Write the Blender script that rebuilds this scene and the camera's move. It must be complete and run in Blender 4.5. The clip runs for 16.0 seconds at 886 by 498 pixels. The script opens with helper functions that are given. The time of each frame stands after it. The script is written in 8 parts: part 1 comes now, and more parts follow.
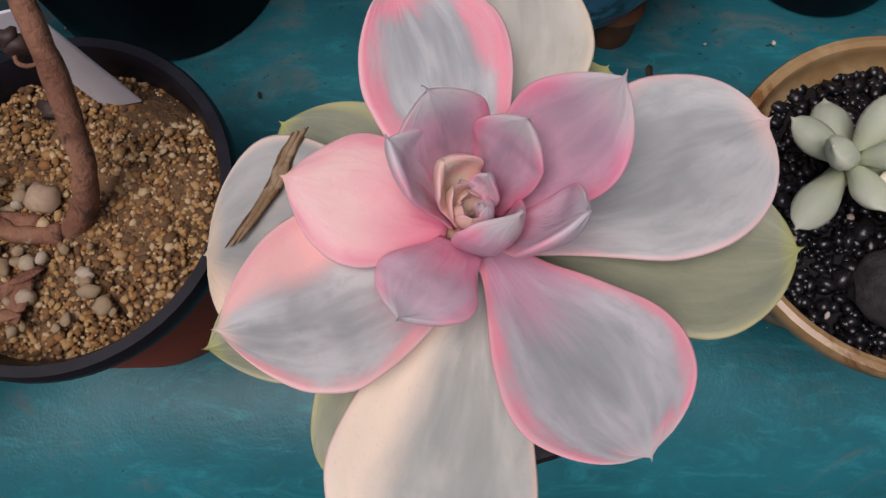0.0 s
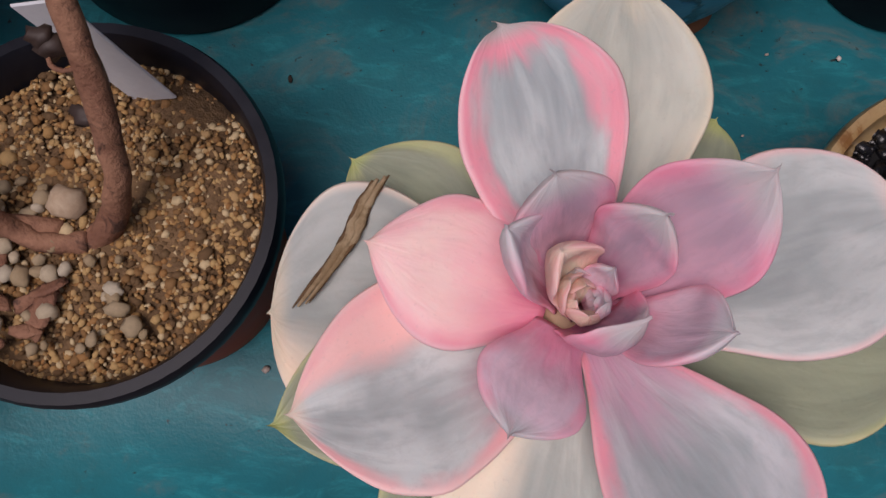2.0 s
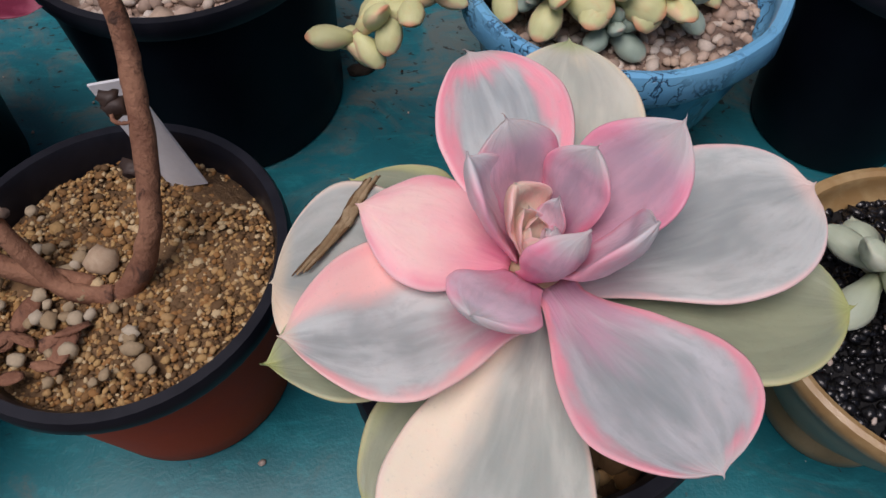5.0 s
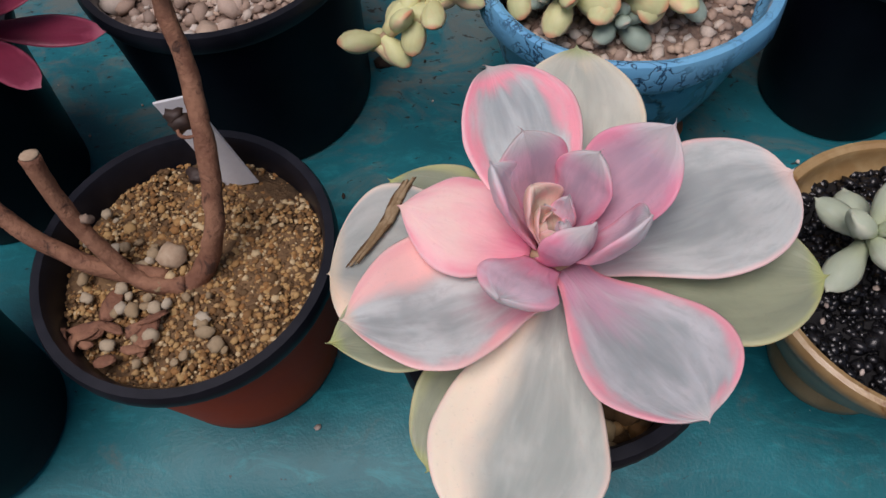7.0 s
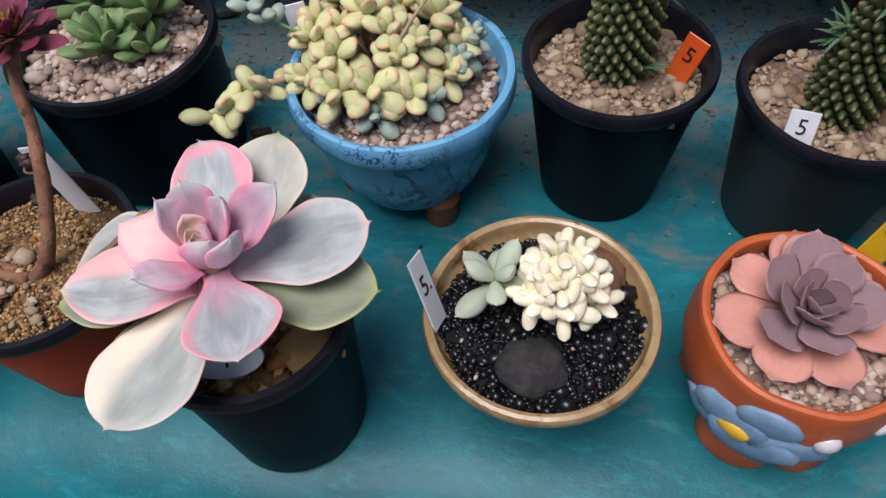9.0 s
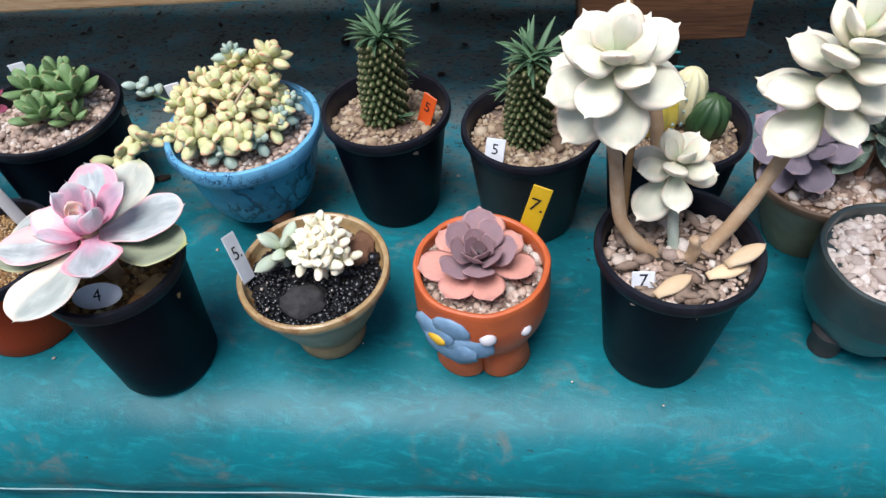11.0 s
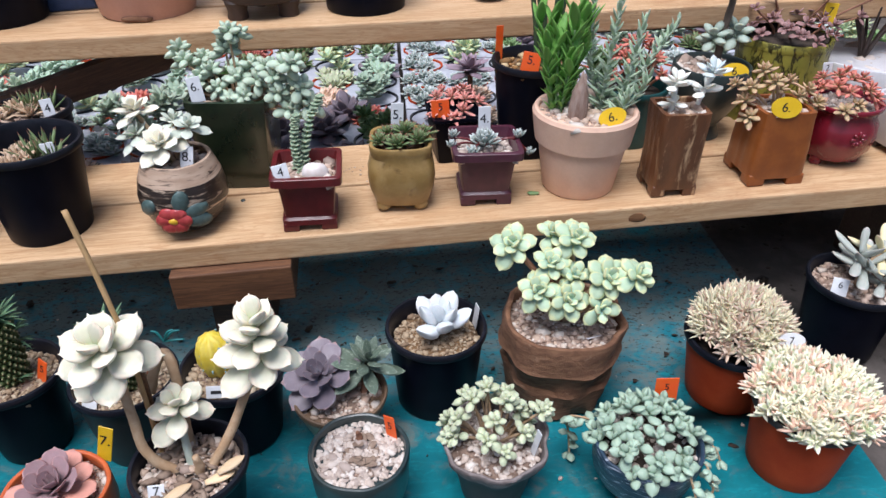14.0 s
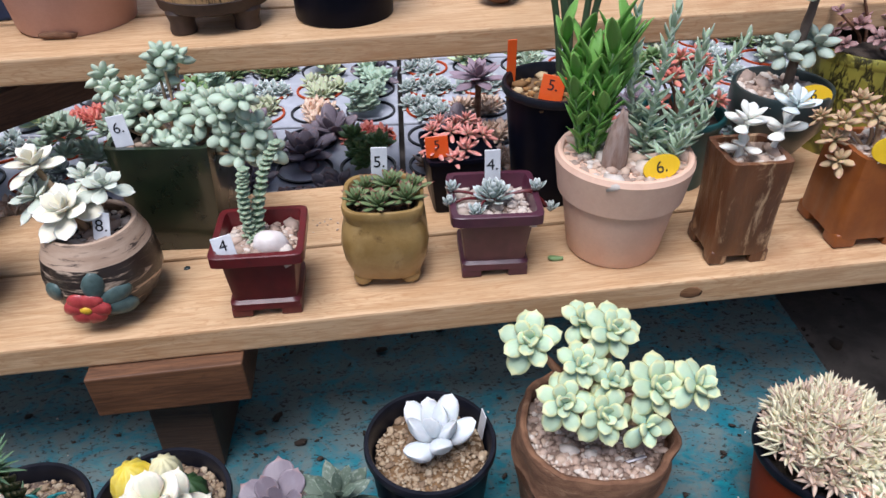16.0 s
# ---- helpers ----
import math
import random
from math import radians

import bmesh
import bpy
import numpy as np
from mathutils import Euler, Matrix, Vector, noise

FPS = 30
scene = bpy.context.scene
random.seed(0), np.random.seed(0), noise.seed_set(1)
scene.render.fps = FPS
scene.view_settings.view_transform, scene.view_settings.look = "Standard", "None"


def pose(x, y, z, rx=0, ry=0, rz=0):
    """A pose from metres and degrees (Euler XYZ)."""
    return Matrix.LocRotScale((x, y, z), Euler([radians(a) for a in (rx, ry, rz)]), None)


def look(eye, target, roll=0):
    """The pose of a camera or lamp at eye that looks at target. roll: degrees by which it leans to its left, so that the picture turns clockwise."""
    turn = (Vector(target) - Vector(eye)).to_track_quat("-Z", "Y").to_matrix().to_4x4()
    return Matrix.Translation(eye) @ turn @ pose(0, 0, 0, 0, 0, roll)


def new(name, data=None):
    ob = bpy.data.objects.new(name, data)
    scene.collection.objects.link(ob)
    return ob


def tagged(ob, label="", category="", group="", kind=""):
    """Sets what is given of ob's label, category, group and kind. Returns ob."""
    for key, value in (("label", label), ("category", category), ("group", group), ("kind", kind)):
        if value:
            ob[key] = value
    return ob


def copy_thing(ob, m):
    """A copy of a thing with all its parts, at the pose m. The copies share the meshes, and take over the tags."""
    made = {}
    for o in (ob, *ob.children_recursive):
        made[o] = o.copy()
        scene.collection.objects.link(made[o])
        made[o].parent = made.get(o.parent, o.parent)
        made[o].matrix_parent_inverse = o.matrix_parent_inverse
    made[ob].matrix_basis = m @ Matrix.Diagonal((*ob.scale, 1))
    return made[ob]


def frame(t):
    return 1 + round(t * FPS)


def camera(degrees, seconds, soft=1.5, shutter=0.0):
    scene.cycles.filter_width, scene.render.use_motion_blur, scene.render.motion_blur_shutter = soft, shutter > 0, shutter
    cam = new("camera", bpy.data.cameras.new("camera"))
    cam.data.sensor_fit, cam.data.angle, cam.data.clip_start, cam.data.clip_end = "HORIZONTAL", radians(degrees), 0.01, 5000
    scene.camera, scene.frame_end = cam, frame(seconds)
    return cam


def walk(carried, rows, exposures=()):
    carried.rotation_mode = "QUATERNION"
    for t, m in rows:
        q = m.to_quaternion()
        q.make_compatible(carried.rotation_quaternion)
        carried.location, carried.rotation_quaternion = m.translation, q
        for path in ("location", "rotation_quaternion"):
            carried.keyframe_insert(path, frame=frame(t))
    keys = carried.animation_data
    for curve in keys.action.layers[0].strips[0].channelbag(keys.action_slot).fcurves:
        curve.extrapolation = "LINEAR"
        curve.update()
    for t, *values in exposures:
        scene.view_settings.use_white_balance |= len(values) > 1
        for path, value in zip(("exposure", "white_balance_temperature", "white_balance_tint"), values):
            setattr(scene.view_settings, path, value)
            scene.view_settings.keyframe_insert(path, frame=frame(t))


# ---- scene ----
cam = camera(63.1, 16.0)
PATH = [
    (0, (0.058, 0.059, 0.34), (-0.009, 0.623, -1.578), -5.5),
    (0.5, (0.051, 0.078, 0.343), (0.035, 0.589, -1.591), 0.4),
    (1, (0.046, 0.095, 0.339), (0.032, 0.555, -1.607), 1.1),
    (1.5, (0.037, 0.1, 0.335), (0.033, 0.509, -1.623), 3.1),
    (2, (0.03, 0.091, 0.33), (0.021, 0.515, -1.624), 3.3),
    (2.5, (0.029, 0.077, 0.333), (-0.009, 0.576, -1.604), 0.3),
    (3, (0.036, 0.061, 0.328), (0.004, 0.781, -1.538), 2.0),
    (3.2, (0.04, 0.054, 0.324), (0.019, 0.809, -1.528), 3.7),
    (5.3, (0.045, 0.017, 0.333), (-0.097, 1.072, -1.36), -2.7),
    (5.5, (0.042, 0.016, 0.335), (-0.13, 1.043, -1.373), -4.6),
    (6, (0.042, 0.015, 0.342), (-0.135, 1.006, -1.386), -6.0),
    (6.5, (0.044, 0.017, 0.349), (-0.12, 0.987, -1.392), -4.9),
    (7, (0.045, 0.008, 0.363), (-0.123, 0.969, -1.383), -6.7),
    (7.5, (0.068, -0.001, 0.378), (-0.1, 0.963, -1.366), -6.3),
    (8, (0.125, 0.003, 0.391), (-0.089, 0.988, -1.336), -4.2),
    (8.2, (0.152, 0.001, 0.396), (-0.092, 0.988, -1.327), -3.5),
    (10.3, (0.291, -0.168, 0.54), (0.027, 1.15, -0.941), -7.9),
    (10.5, (0.318, -0.179, 0.548), (0.067, 1.139, -0.935), -7.7),
    (11, (0.404, -0.22, 0.556), (0.137, 1.083, -0.937), -5.6),
    (11.5, (0.507, -0.275, 0.569), (0.336, 1.054, -0.915), -1.1),
    (12, (0.572, -0.321, 0.59), (0.408, 1.053, -0.854), -1.2),
    (12.5, (0.625, -0.336, 0.611), (0.545, 1.079, -0.801), -0.8),
    (13, (0.669, -0.336, 0.648), (0.634, 1.146, -0.695), -1.4),
    (13.5, (0.709, -0.368, 0.709), (0.725, 1.192, -0.542), -1.6),
    (14, (0.737, -0.379, 0.762), (0.873, 1.282, -0.344), 0.5),
    (14.5, (0.743, -0.395, 0.779), (0.911, 1.302, -0.265), 1.2),
    (15, (0.742, -0.363, 0.773), (0.879, 1.335, -0.276), 1.5),
    (15.5, (0.753, -0.23, 0.748), (0.952, 1.424, -0.359), 1.9),
    (16, (0.778, -0.12, 0.732), (0.871, 1.509, -0.423), -0.6),
]
EXPOSURES = [(0.0, -0.38, 6800, 25), (2.5, -0.36, 6750, 24), (5.5, -0.20, 6650, 20), (7.5, -0.20, 6600, 20), (8.2, -0.14, 6500, 19), (10.3, 0.7, 6120, 14), (12.0, 0.75, 6050, 10), (13.5, 0.72, 6000, 12), (16.0, 0.62, 5980, 14)]
walk(cam, [(t, look(eye, target, roll)) for t, eye, target, roll in PATH], EXPOSURES)
# ---- world and light ----
world = bpy.data.worlds.new("sky")
world.use_nodes = True
scene.world = world
sky = world.node_tree.nodes.new("ShaderNodeTexSky")
sky.sky_type, sky.sun_disc = "NISHITA", False
sky.sun_elevation, sky.sun_rotation = radians(72), radians(-146)
sky.dust_density, sky.ozone_density, sky.air_density = 2.5, 1.0, 1.0
world.node_tree.links.new(sky.outputs[0], world.node_tree.nodes["Background"].inputs[0])
world.node_tree.nodes["Background"].inputs[1].default_value = 0.062
sun = new("sun", bpy.data.lights.new("sun", "SUN"))
sun.data.energy, sun.data.angle, sun.data.color = 2.65, radians(36), (1.0, 0.97, 0.95)
sun.matrix_world = look((-0.1, -0.45, 3.0), (0.4, 0.3, 0.0))


# ---- helpers for building ----
def link(nt, a, b):
    nt.links.new(a, b)


def node(nt, kind, **sets):
    n = nt.nodes.new("ShaderNode" + kind)
    for k, v in sets.items():
        n.inputs[k].default_value = v
    return n


def rgba(c):
    return (c[0], c[1], c[2], 1.0)


def mixed(nt, fac, a, b):
    """Colour a to b by fac; each may be a colour or a socket."""
    m = nt.nodes.new("ShaderNodeMix")
    m.data_type = "RGBA"
    for slot, v in ((0, fac), (6, a), (7, b)):
        if isinstance(v, bpy.types.NodeSocket):
            link(nt, v, m.inputs[slot])
        else:
            m.inputs[slot].default_value = rgba(v) if slot > 0 else v
    return m.outputs[2]


def calc(nt, op, a, b=0.0, clamp=False):
    m = nt.nodes.new("ShaderNodeMath")
    m.operation, m.use_clamp = op, clamp
    for i, v in enumerate((a, b)):
        if isinstance(v, bpy.types.NodeSocket):
            link(nt, v, m.inputs[i])
        else:
            m.inputs[i].default_value = v
    return m.outputs[0]


def ramp(nt, fac, lo, hi):
    m = nt.nodes.new("ShaderNodeMapRange")
    m.interpolation_type = "SMOOTHSTEP"
    link(nt, fac, m.inputs[0])
    m.inputs[1].default_value, m.inputs[2].default_value = lo, hi
    return m.outputs[0]


def noise_of(nt, scale, detail=4, rough=0.6, stretch=None, warp=0.0, offset=None):
    tc = nt.nodes.new("ShaderNodeTexCoord")
    src = tc.outputs["Object"]
    mp = nt.nodes.new("ShaderNodeMapping")
    link(nt, src, mp.inputs[0])
    mp.inputs[3].default_value = stretch or (1, 1, 1)
    if offset is not None:
        add = nt.nodes.new("ShaderNodeVectorMath")
        link(nt, mp.outputs[0], add.inputs[0])
        link(nt, offset, add.inputs[1])
        vec = add.outputs[0]
    else:
        vec = mp.outputs[0]
    n = node(nt, "TexNoise", Scale=scale, Detail=detail, Roughness=rough, Distortion=warp)
    link(nt, vec, n.inputs["Vector"])
    return n.outputs["Fac"]


def start(name):
    m = bpy.data.materials.new(name)
    m.use_nodes = True
    nt = m.node_tree
    return m, nt, nt.nodes["Principled BSDF"]


def bumped(nt, b, height, strength=0.3, dist=0.002):
    bp = node(nt, "Bump", Strength=strength, Distance=dist)
    link(nt, height, bp.inputs["Height"])
    link(nt, bp.outputs[0], b.inputs["Normal"])


def surface(name, a, b2, rough=0.5, scale=60, fine=400, bump=0.25, dist=0.001, stain=None, stain_at=0.62, stain_scale=25,
            coat=0.0, each=None, each_col=None, stretch=None, spec=0.5, rough_var=0.12, lo=0.35, hi=0.65):
    """A surface with two scales of colour, relief, stains, and a change from piece to piece."""
    m, nt, p = start(name)
    big = noise_of(nt, scale, 5, 0.6, stretch, 0.3)
    small = noise_of(nt, fine, 3, 0.7, stretch)
    col = mixed(nt, ramp(nt, big, lo, hi), a, b2)
    col = mixed(nt, calc(nt, "MULTIPLY", small, 0.35), col, [c * 0.55 for c in a])
    if each:
        g = nt.nodes.new("ShaderNodeNewGeometry" if each == "island" else "ShaderNodeObjectInfo")
        rnd = g.outputs["Random Per Island" if each == "island" else "Random"]
        rp = nt.nodes.new("ShaderNodeValToRGB")
        els = rp.color_ramp.elements
        rp.color_ramp.interpolation = "CONSTANT" if each == "island" else "LINEAR"
        for i, c in enumerate(each_col):
            e = els[i] if i < 2 else els.new(i / len(each_col))
            e.position, e.color = i / len(each_col), rgba(c)
        link(nt, rnd, rp.inputs[0])
        col = mixed(nt, 0.75, col, rp.outputs[0])
        col = mixed(nt, calc(nt, "MULTIPLY", small, 0.4), col, [c * 0.25 for c in a])
    if stain:
        s = noise_of(nt, stain_scale, 6, 0.7, stretch, 0.6)
        col = mixed(nt, ramp(nt, s, stain_at, stain_at + 0.12), col, stain)
    link(nt, col, p.inputs["Base Color"])
    r = calc(nt, "ADD", calc(nt, "MULTIPLY", big, rough_var * 2), rough - rough_var)
    link(nt, r, p.inputs["Roughness"])
    p.inputs["Coat Weight"].default_value = coat
    p.inputs["Coat Roughness"].default_value = 0.12
    p.inputs["Specular IOR Level"].default_value = spec
    both = calc(nt, "ADD", calc(nt, "MULTIPLY", big, 0.6), calc(nt, "MULTIPLY", small, 0.4))
    bumped(nt, p, both, bump, dist)
    return m


def leafy(name, body, edge, tip, edge_at=0.82, tip_at=0.8, patch=None, patch_at=0.55, patch_scale=60, side=None, rough=0.5,
          spread=0.12, streak=0.5, sub=0.12, base=None, lift=None):
    """Skin of a fleshy leaf: body colour, margin, tip, a pale half and a bloom of faint streaks along its length."""
    m, nt, p = start(name)
    tc = nt.nodes.new("ShaderNodeUVMap")
    sep = nt.nodes.new("ShaderNodeSeparateXYZ")
    link(nt, tc.outputs[0], sep.inputs[0])
    u, v = sep.outputs[0], sep.outputs[1]
    inf = nt.nodes.new("ShaderNodeObjectInfo")
    rnd = inf.outputs["Random"]
    shift = nt.nodes.new("ShaderNodeCombineXYZ")
    link(nt, calc(nt, "MULTIPLY", rnd, 37.0), shift.inputs[0])
    link(nt, calc(nt, "MULTIPLY", rnd, 13.0), shift.inputs[1])
    wob = noise_of(nt, patch_scale, 4, 0.65, (1.0, 0.6, 1.0), 0.4, shift.outputs[0])
    fine = noise_of(nt, patch_scale * 6, 3, 0.7, (1.0, 0.25, 1.0), 0.2, shift.outputs[0])
    grain = noise_of(nt, 1500, 2, 0.6, None, 0.0, shift.outputs[0])
    col = mixed(nt, calc(nt, "MULTIPLY", ramp(nt, fine, 0.35, 0.7), streak), body, [c * 0.78 for c in body])
    if patch:
        col = mixed(nt, calc(nt, "MULTIPLY", ramp(nt, wob, patch_at - 0.08, patch_at + 0.2), 0.9), col, patch)
    if side:
        q = calc(nt, "ADD", u, calc(nt, "MULTIPLY", calc(nt, "SUBTRACT", wob, 0.5), 0.9))
        col = mixed(nt, ramp(nt, q, 0.46, 0.80), col, side)
    if base:
        q = calc(nt, "ADD", calc(nt, "SUBTRACT", 1.0, v), calc(nt, "MULTIPLY", calc(nt, "SUBTRACT", wob, 0.5), 0.5))
        col = mixed(nt, ramp(nt, q, 0.45, 0.95), col, base)
    away = calc(nt, "ABSOLUTE", calc(nt, "SUBTRACT", calc(nt, "MULTIPLY", u, 2.0), 1.0))
    away = calc(nt, "MAXIMUM", away, calc(nt, "POWER", v, 2.0))
    e = calc(nt, "ADD", away, calc(nt, "MULTIPLY", calc(nt, "SUBTRACT", wob, 0.5), 0.9))
    col = mixed(nt, ramp(nt, e, edge_at - spread, edge_at + spread), col, edge)
    col = mixed(nt, ramp(nt, v, tip_at, 1.0), col, tip)
    hs = node(nt, "HueSaturation", Hue=0.5, Saturation=1.0)
    link(nt, calc(nt, "ADD", calc(nt, "MULTIPLY", rnd, 0.25), 0.87), hs.inputs["Value"])
    link(nt, col, hs.inputs["Color"])
    link(nt, hs.outputs[0], p.inputs["Base Color"])
    link(nt, calc(nt, "ADD", calc(nt, "MULTIPLY", wob, 0.2), rough - 0.1), p.inputs["Roughness"])
    p.inputs["Subsurface Weight"].default_value = sub
    p.inputs["Subsurface Radius"].default_value = (0.006, 0.004, 0.003)
    p.inputs["Subsurface Scale"].default_value = 0.5
    p.inputs["Specular IOR Level"].default_value = 0.3
    bumped(nt, p, calc(nt, "ADD", calc(nt, "MULTIPLY", fine, 0.7), calc(nt, "MULTIPLY", grain, 0.3)), 0.25, 0.0008)
    return m


def mesh_of(name, verts, faces, material, uv=None, smooth=True):
    me = bpy.data.meshes.new(name)
    me.from_pydata([tuple(map(float, v)) for v in verts], [], [tuple(map(int, f)) for f in faces])
    if uv is not None:
        lay = me.uv_layers.new(name="UVMap")
        idx = np.zeros(len(me.loops), np.int32)
        me.loops.foreach_get("vertex_index", idx)
        lay.data.foreach_set("uv", np.asarray(uv, np.float32)[idx].ravel())
    if smooth:
        me.polygons.foreach_set("use_smooth", np.ones(len(me.polygons), bool))
    if material:
        me.materials.append(material)
    me.update()
    return me


def put(name, me, parent=None, label="", m=None):
    ob = new(name, me)
    ob.parent = parent
    if m is not None:
        ob.matrix_local = m
    if label:
        tagged(ob, label=label)
    return ob


def part(name, bm, material, parent=None, label="", smooth=True, m=None):
    """Links a bmesh as one mesh object under a thing or a part."""
    me = bpy.data.meshes.new(name)
    bm.to_mesh(me)
    bm.free()
    if smooth:
        me.polygons.foreach_set("use_smooth", np.ones(len(me.polygons), bool))
    me.materials.append(material)
    return put(name, me, parent, label, m)


def thing(name, label, category, at=(0, 0, 0), turn=0.0, group="", lean=(0, 0)):
    ob = new(name)
    ob.empty_display_size = 0.02
    ob.matrix_world = pose(*at, lean[0], lean[1], turn)
    return tagged(ob, label, category, group)


def lathe(profile, seg=56, wob=None, square=None, twist=0.0, caps=True):
    """Turns a profile of (radius, height) round z. wob(angle, height) scales the radius; square rounds it towards a square."""
    vs, fs = [], []
    for r, z in profile:
        for k in range(seg):
            a = 2 * math.pi * k / seg + twist * z
            s = 1.0
            if square:
                c, d = abs(math.cos(a)), abs(math.sin(a))
                s = 1.0 / ((c ** square + d ** square) ** (1.0 / square))
            if wob:
                s *= wob(a, z)
            vs.append((r * s * math.cos(a), r * s * math.sin(a), z))
    n = len(profile)
    for i in range(n - 1):
        for k in range(seg):
            a, b = i * seg + k, i * seg + (k + 1) % seg
            fs.append((a, b, b + seg, a + seg))
    if caps:
        fs.append(tuple(reversed(range(seg))))
        fs.append(tuple((n - 1) * seg + k for k in range(seg)))
    return vs, fs


def turned(name, profile, material, parent, label="", seg=56, wob=None, square=None, m=None, twist=0.0, caps=True):
    vs, fs = lathe(profile, seg, wob, square, twist, caps)
    me = mesh_of(name, vs, fs, material)
    me.set_sharp_from_angle(angle=radians(38))
    return put(name, me, parent, label, m)


def box(sx, sy, sz, bevel=0.002, seg=2):
    bm = bmesh.new()
    bmesh.ops.create_cube(bm, size=1.0, matrix=Matrix.Diagonal((sx, sy, sz, 1)))
    if bevel:
        bmesh.ops.bevel(bm, geom=bm.edges[:], offset=bevel, segments=seg, affect="EDGES", profile=0.6)
    return bm


def blob(r, squash=(1, 1, 1), rough=0.12, freq=1.5, sub=2, seed=0.0):
    bm = bmesh.new()
    bmesh.ops.create_icosphere(bm, subdivisions=sub, radius=1.0)
    for v in bm.verts:
        k = 1 + rough * noise.noise(v.co * freq + Vector((seed, seed * 1.7, 3.1)))
        v.co = Vector((v.co.x * squash[0], v.co.y * squash[1], v.co.z * squash[2])) * (r * k)
    return bm


def leaf_shape(L, W, T, widths, bend=0.0, cup=0.0, tip=0.0, m=10, n=10, wave=0.0, keel=0.0, sag=0.0):
    """A fleshy leaf from the origin along +y, its upper face to +z. widths: half widths from base to tip, as shares of W/2."""
    vs, uv, fs = [], [], []
    xs = np.linspace(0, 1, len(widths))
    for i in range(n + 1):
        t = 1 - (1 - i / (n + 0.35)) ** 1.35
        w = float(np.interp(t, xs, widths)) * W / 2
        th = T * (0.55 + 0.45 * math.sin(math.pi * min(1, t * 1.1))) * (1.0 if t < 0.8 else max(0.25, (1 - t) / 0.2))
        zc = bend * L * t * t - sag * L * 4 * t * (1 - t)
        y = L * t
        for k in range(m):
            a = 2 * math.pi * k / m
            s = math.cos(a)
            x = w * s
            z = zc + cup * w * s * s + th / 2 * math.sin(a) * (1.0 if math.sin(a) > 0 else 1.0 + keel * (1 - abs(s)))
            z += wave * W * math.sin(5.0 * t + 2.0 * s) * abs(s)
            vs.append((x, y, z))
            uv.append((0.5 + 0.5 * s, t))
    for i in range(n):
        for k in range(m):
            a, b = i * m + k, i * m + (k + 1) % m
            fs.append((a, b, b + m, a + m))
    end = len(vs)
    vs.append((0, L * (1 + tip), bend * L * (1 + tip) ** 2 + tip * L * 0.4))
    uv.append((0.5, 1.0))
    for k in range(m):
        fs.append((n * m + k, n * m + (k + 1) % m, end))
    fs.append(tuple(reversed(range(m))))
    return vs, fs, uv


def outline(peak, base, full=2.0, n=41):
    """Half widths of a leaf: a neck of width base, widest at peak, with a rounded end (full: 2 is an ellipse, less is more pointed)."""
    out = []
    for i in range(n):
        t = i / (n - 1)
        if t < peak:
            q = t / peak
            out.append(base + (1 - base) * (3 * q * q - 2 * q ** 3))
        else:
            q = (t - peak) / (1 - peak)
            out.append(max(0.0, 1 - q ** full) ** (1 / full) if full >= 2 else (1 - q ** 2) ** (1 / full))
    return out


SPOON = outline(0.62, 0.30, 2.0)
BROAD = outline(0.66, 0.34, 2.1)
OVATE = outline(0.48, 0.50, 1.5)
BEAN = outline(0.50, 0.45, 2.2)
SPEAR = outline(0.30, 0.65, 1.1)


def leaf_mesh(name, material, L, W, T, widths, **more):
    vs, fs, uv = leaf_shape(L, W, T, widths, **more)
    return mesh_of(name, vs, fs, material, uv)


def swing(at, az, elev, size=1.0, roll=0.0, wide=1.0):
    """The pose of a leaf: heading az, raised by elev, in degrees."""
    return (Matrix.Translation(at) @ pose(0, 0, 0, 0, 0, az) @ pose(0, 0, 0, elev, 0, 0) @ pose(0, 0, 0, 0, roll, 0)
            @ Matrix.Diagonal((size * wide, size, size, 1)))


def rosette(parent, me, at, n, elev=(5, 75), size=(1.0, 0.3), r0=0.003, rise=0.01, rng=None, tilt=(0, 0), start_az=0.0, name="leaf", jit=6, golden=137.5):
    rng = rng or random.Random(7)
    top = Matrix.Translation(at) @ pose(0, 0, 0, tilt[0], tilt[1], 0)
    for i in range(n):
        f = i / max(1, n - 1)
        az = start_az + golden * i + rng.uniform(-jit, jit)
        e = elev[0] + (elev[1] - elev[0]) * f ** 1.2 + rng.uniform(-4, 4)
        s = (size[0] + (size[1] - size[0]) * f ** 1.1) * rng.uniform(0.92, 1.08)
        a = radians(az + 90)
        rr = r0 * (1 - 0.7 * f)
        put(name, me, parent, m=top @ swing((rr * math.cos(a), rr * math.sin(a), rise * f), az, e, s, rng.uniform(-6, 6)))


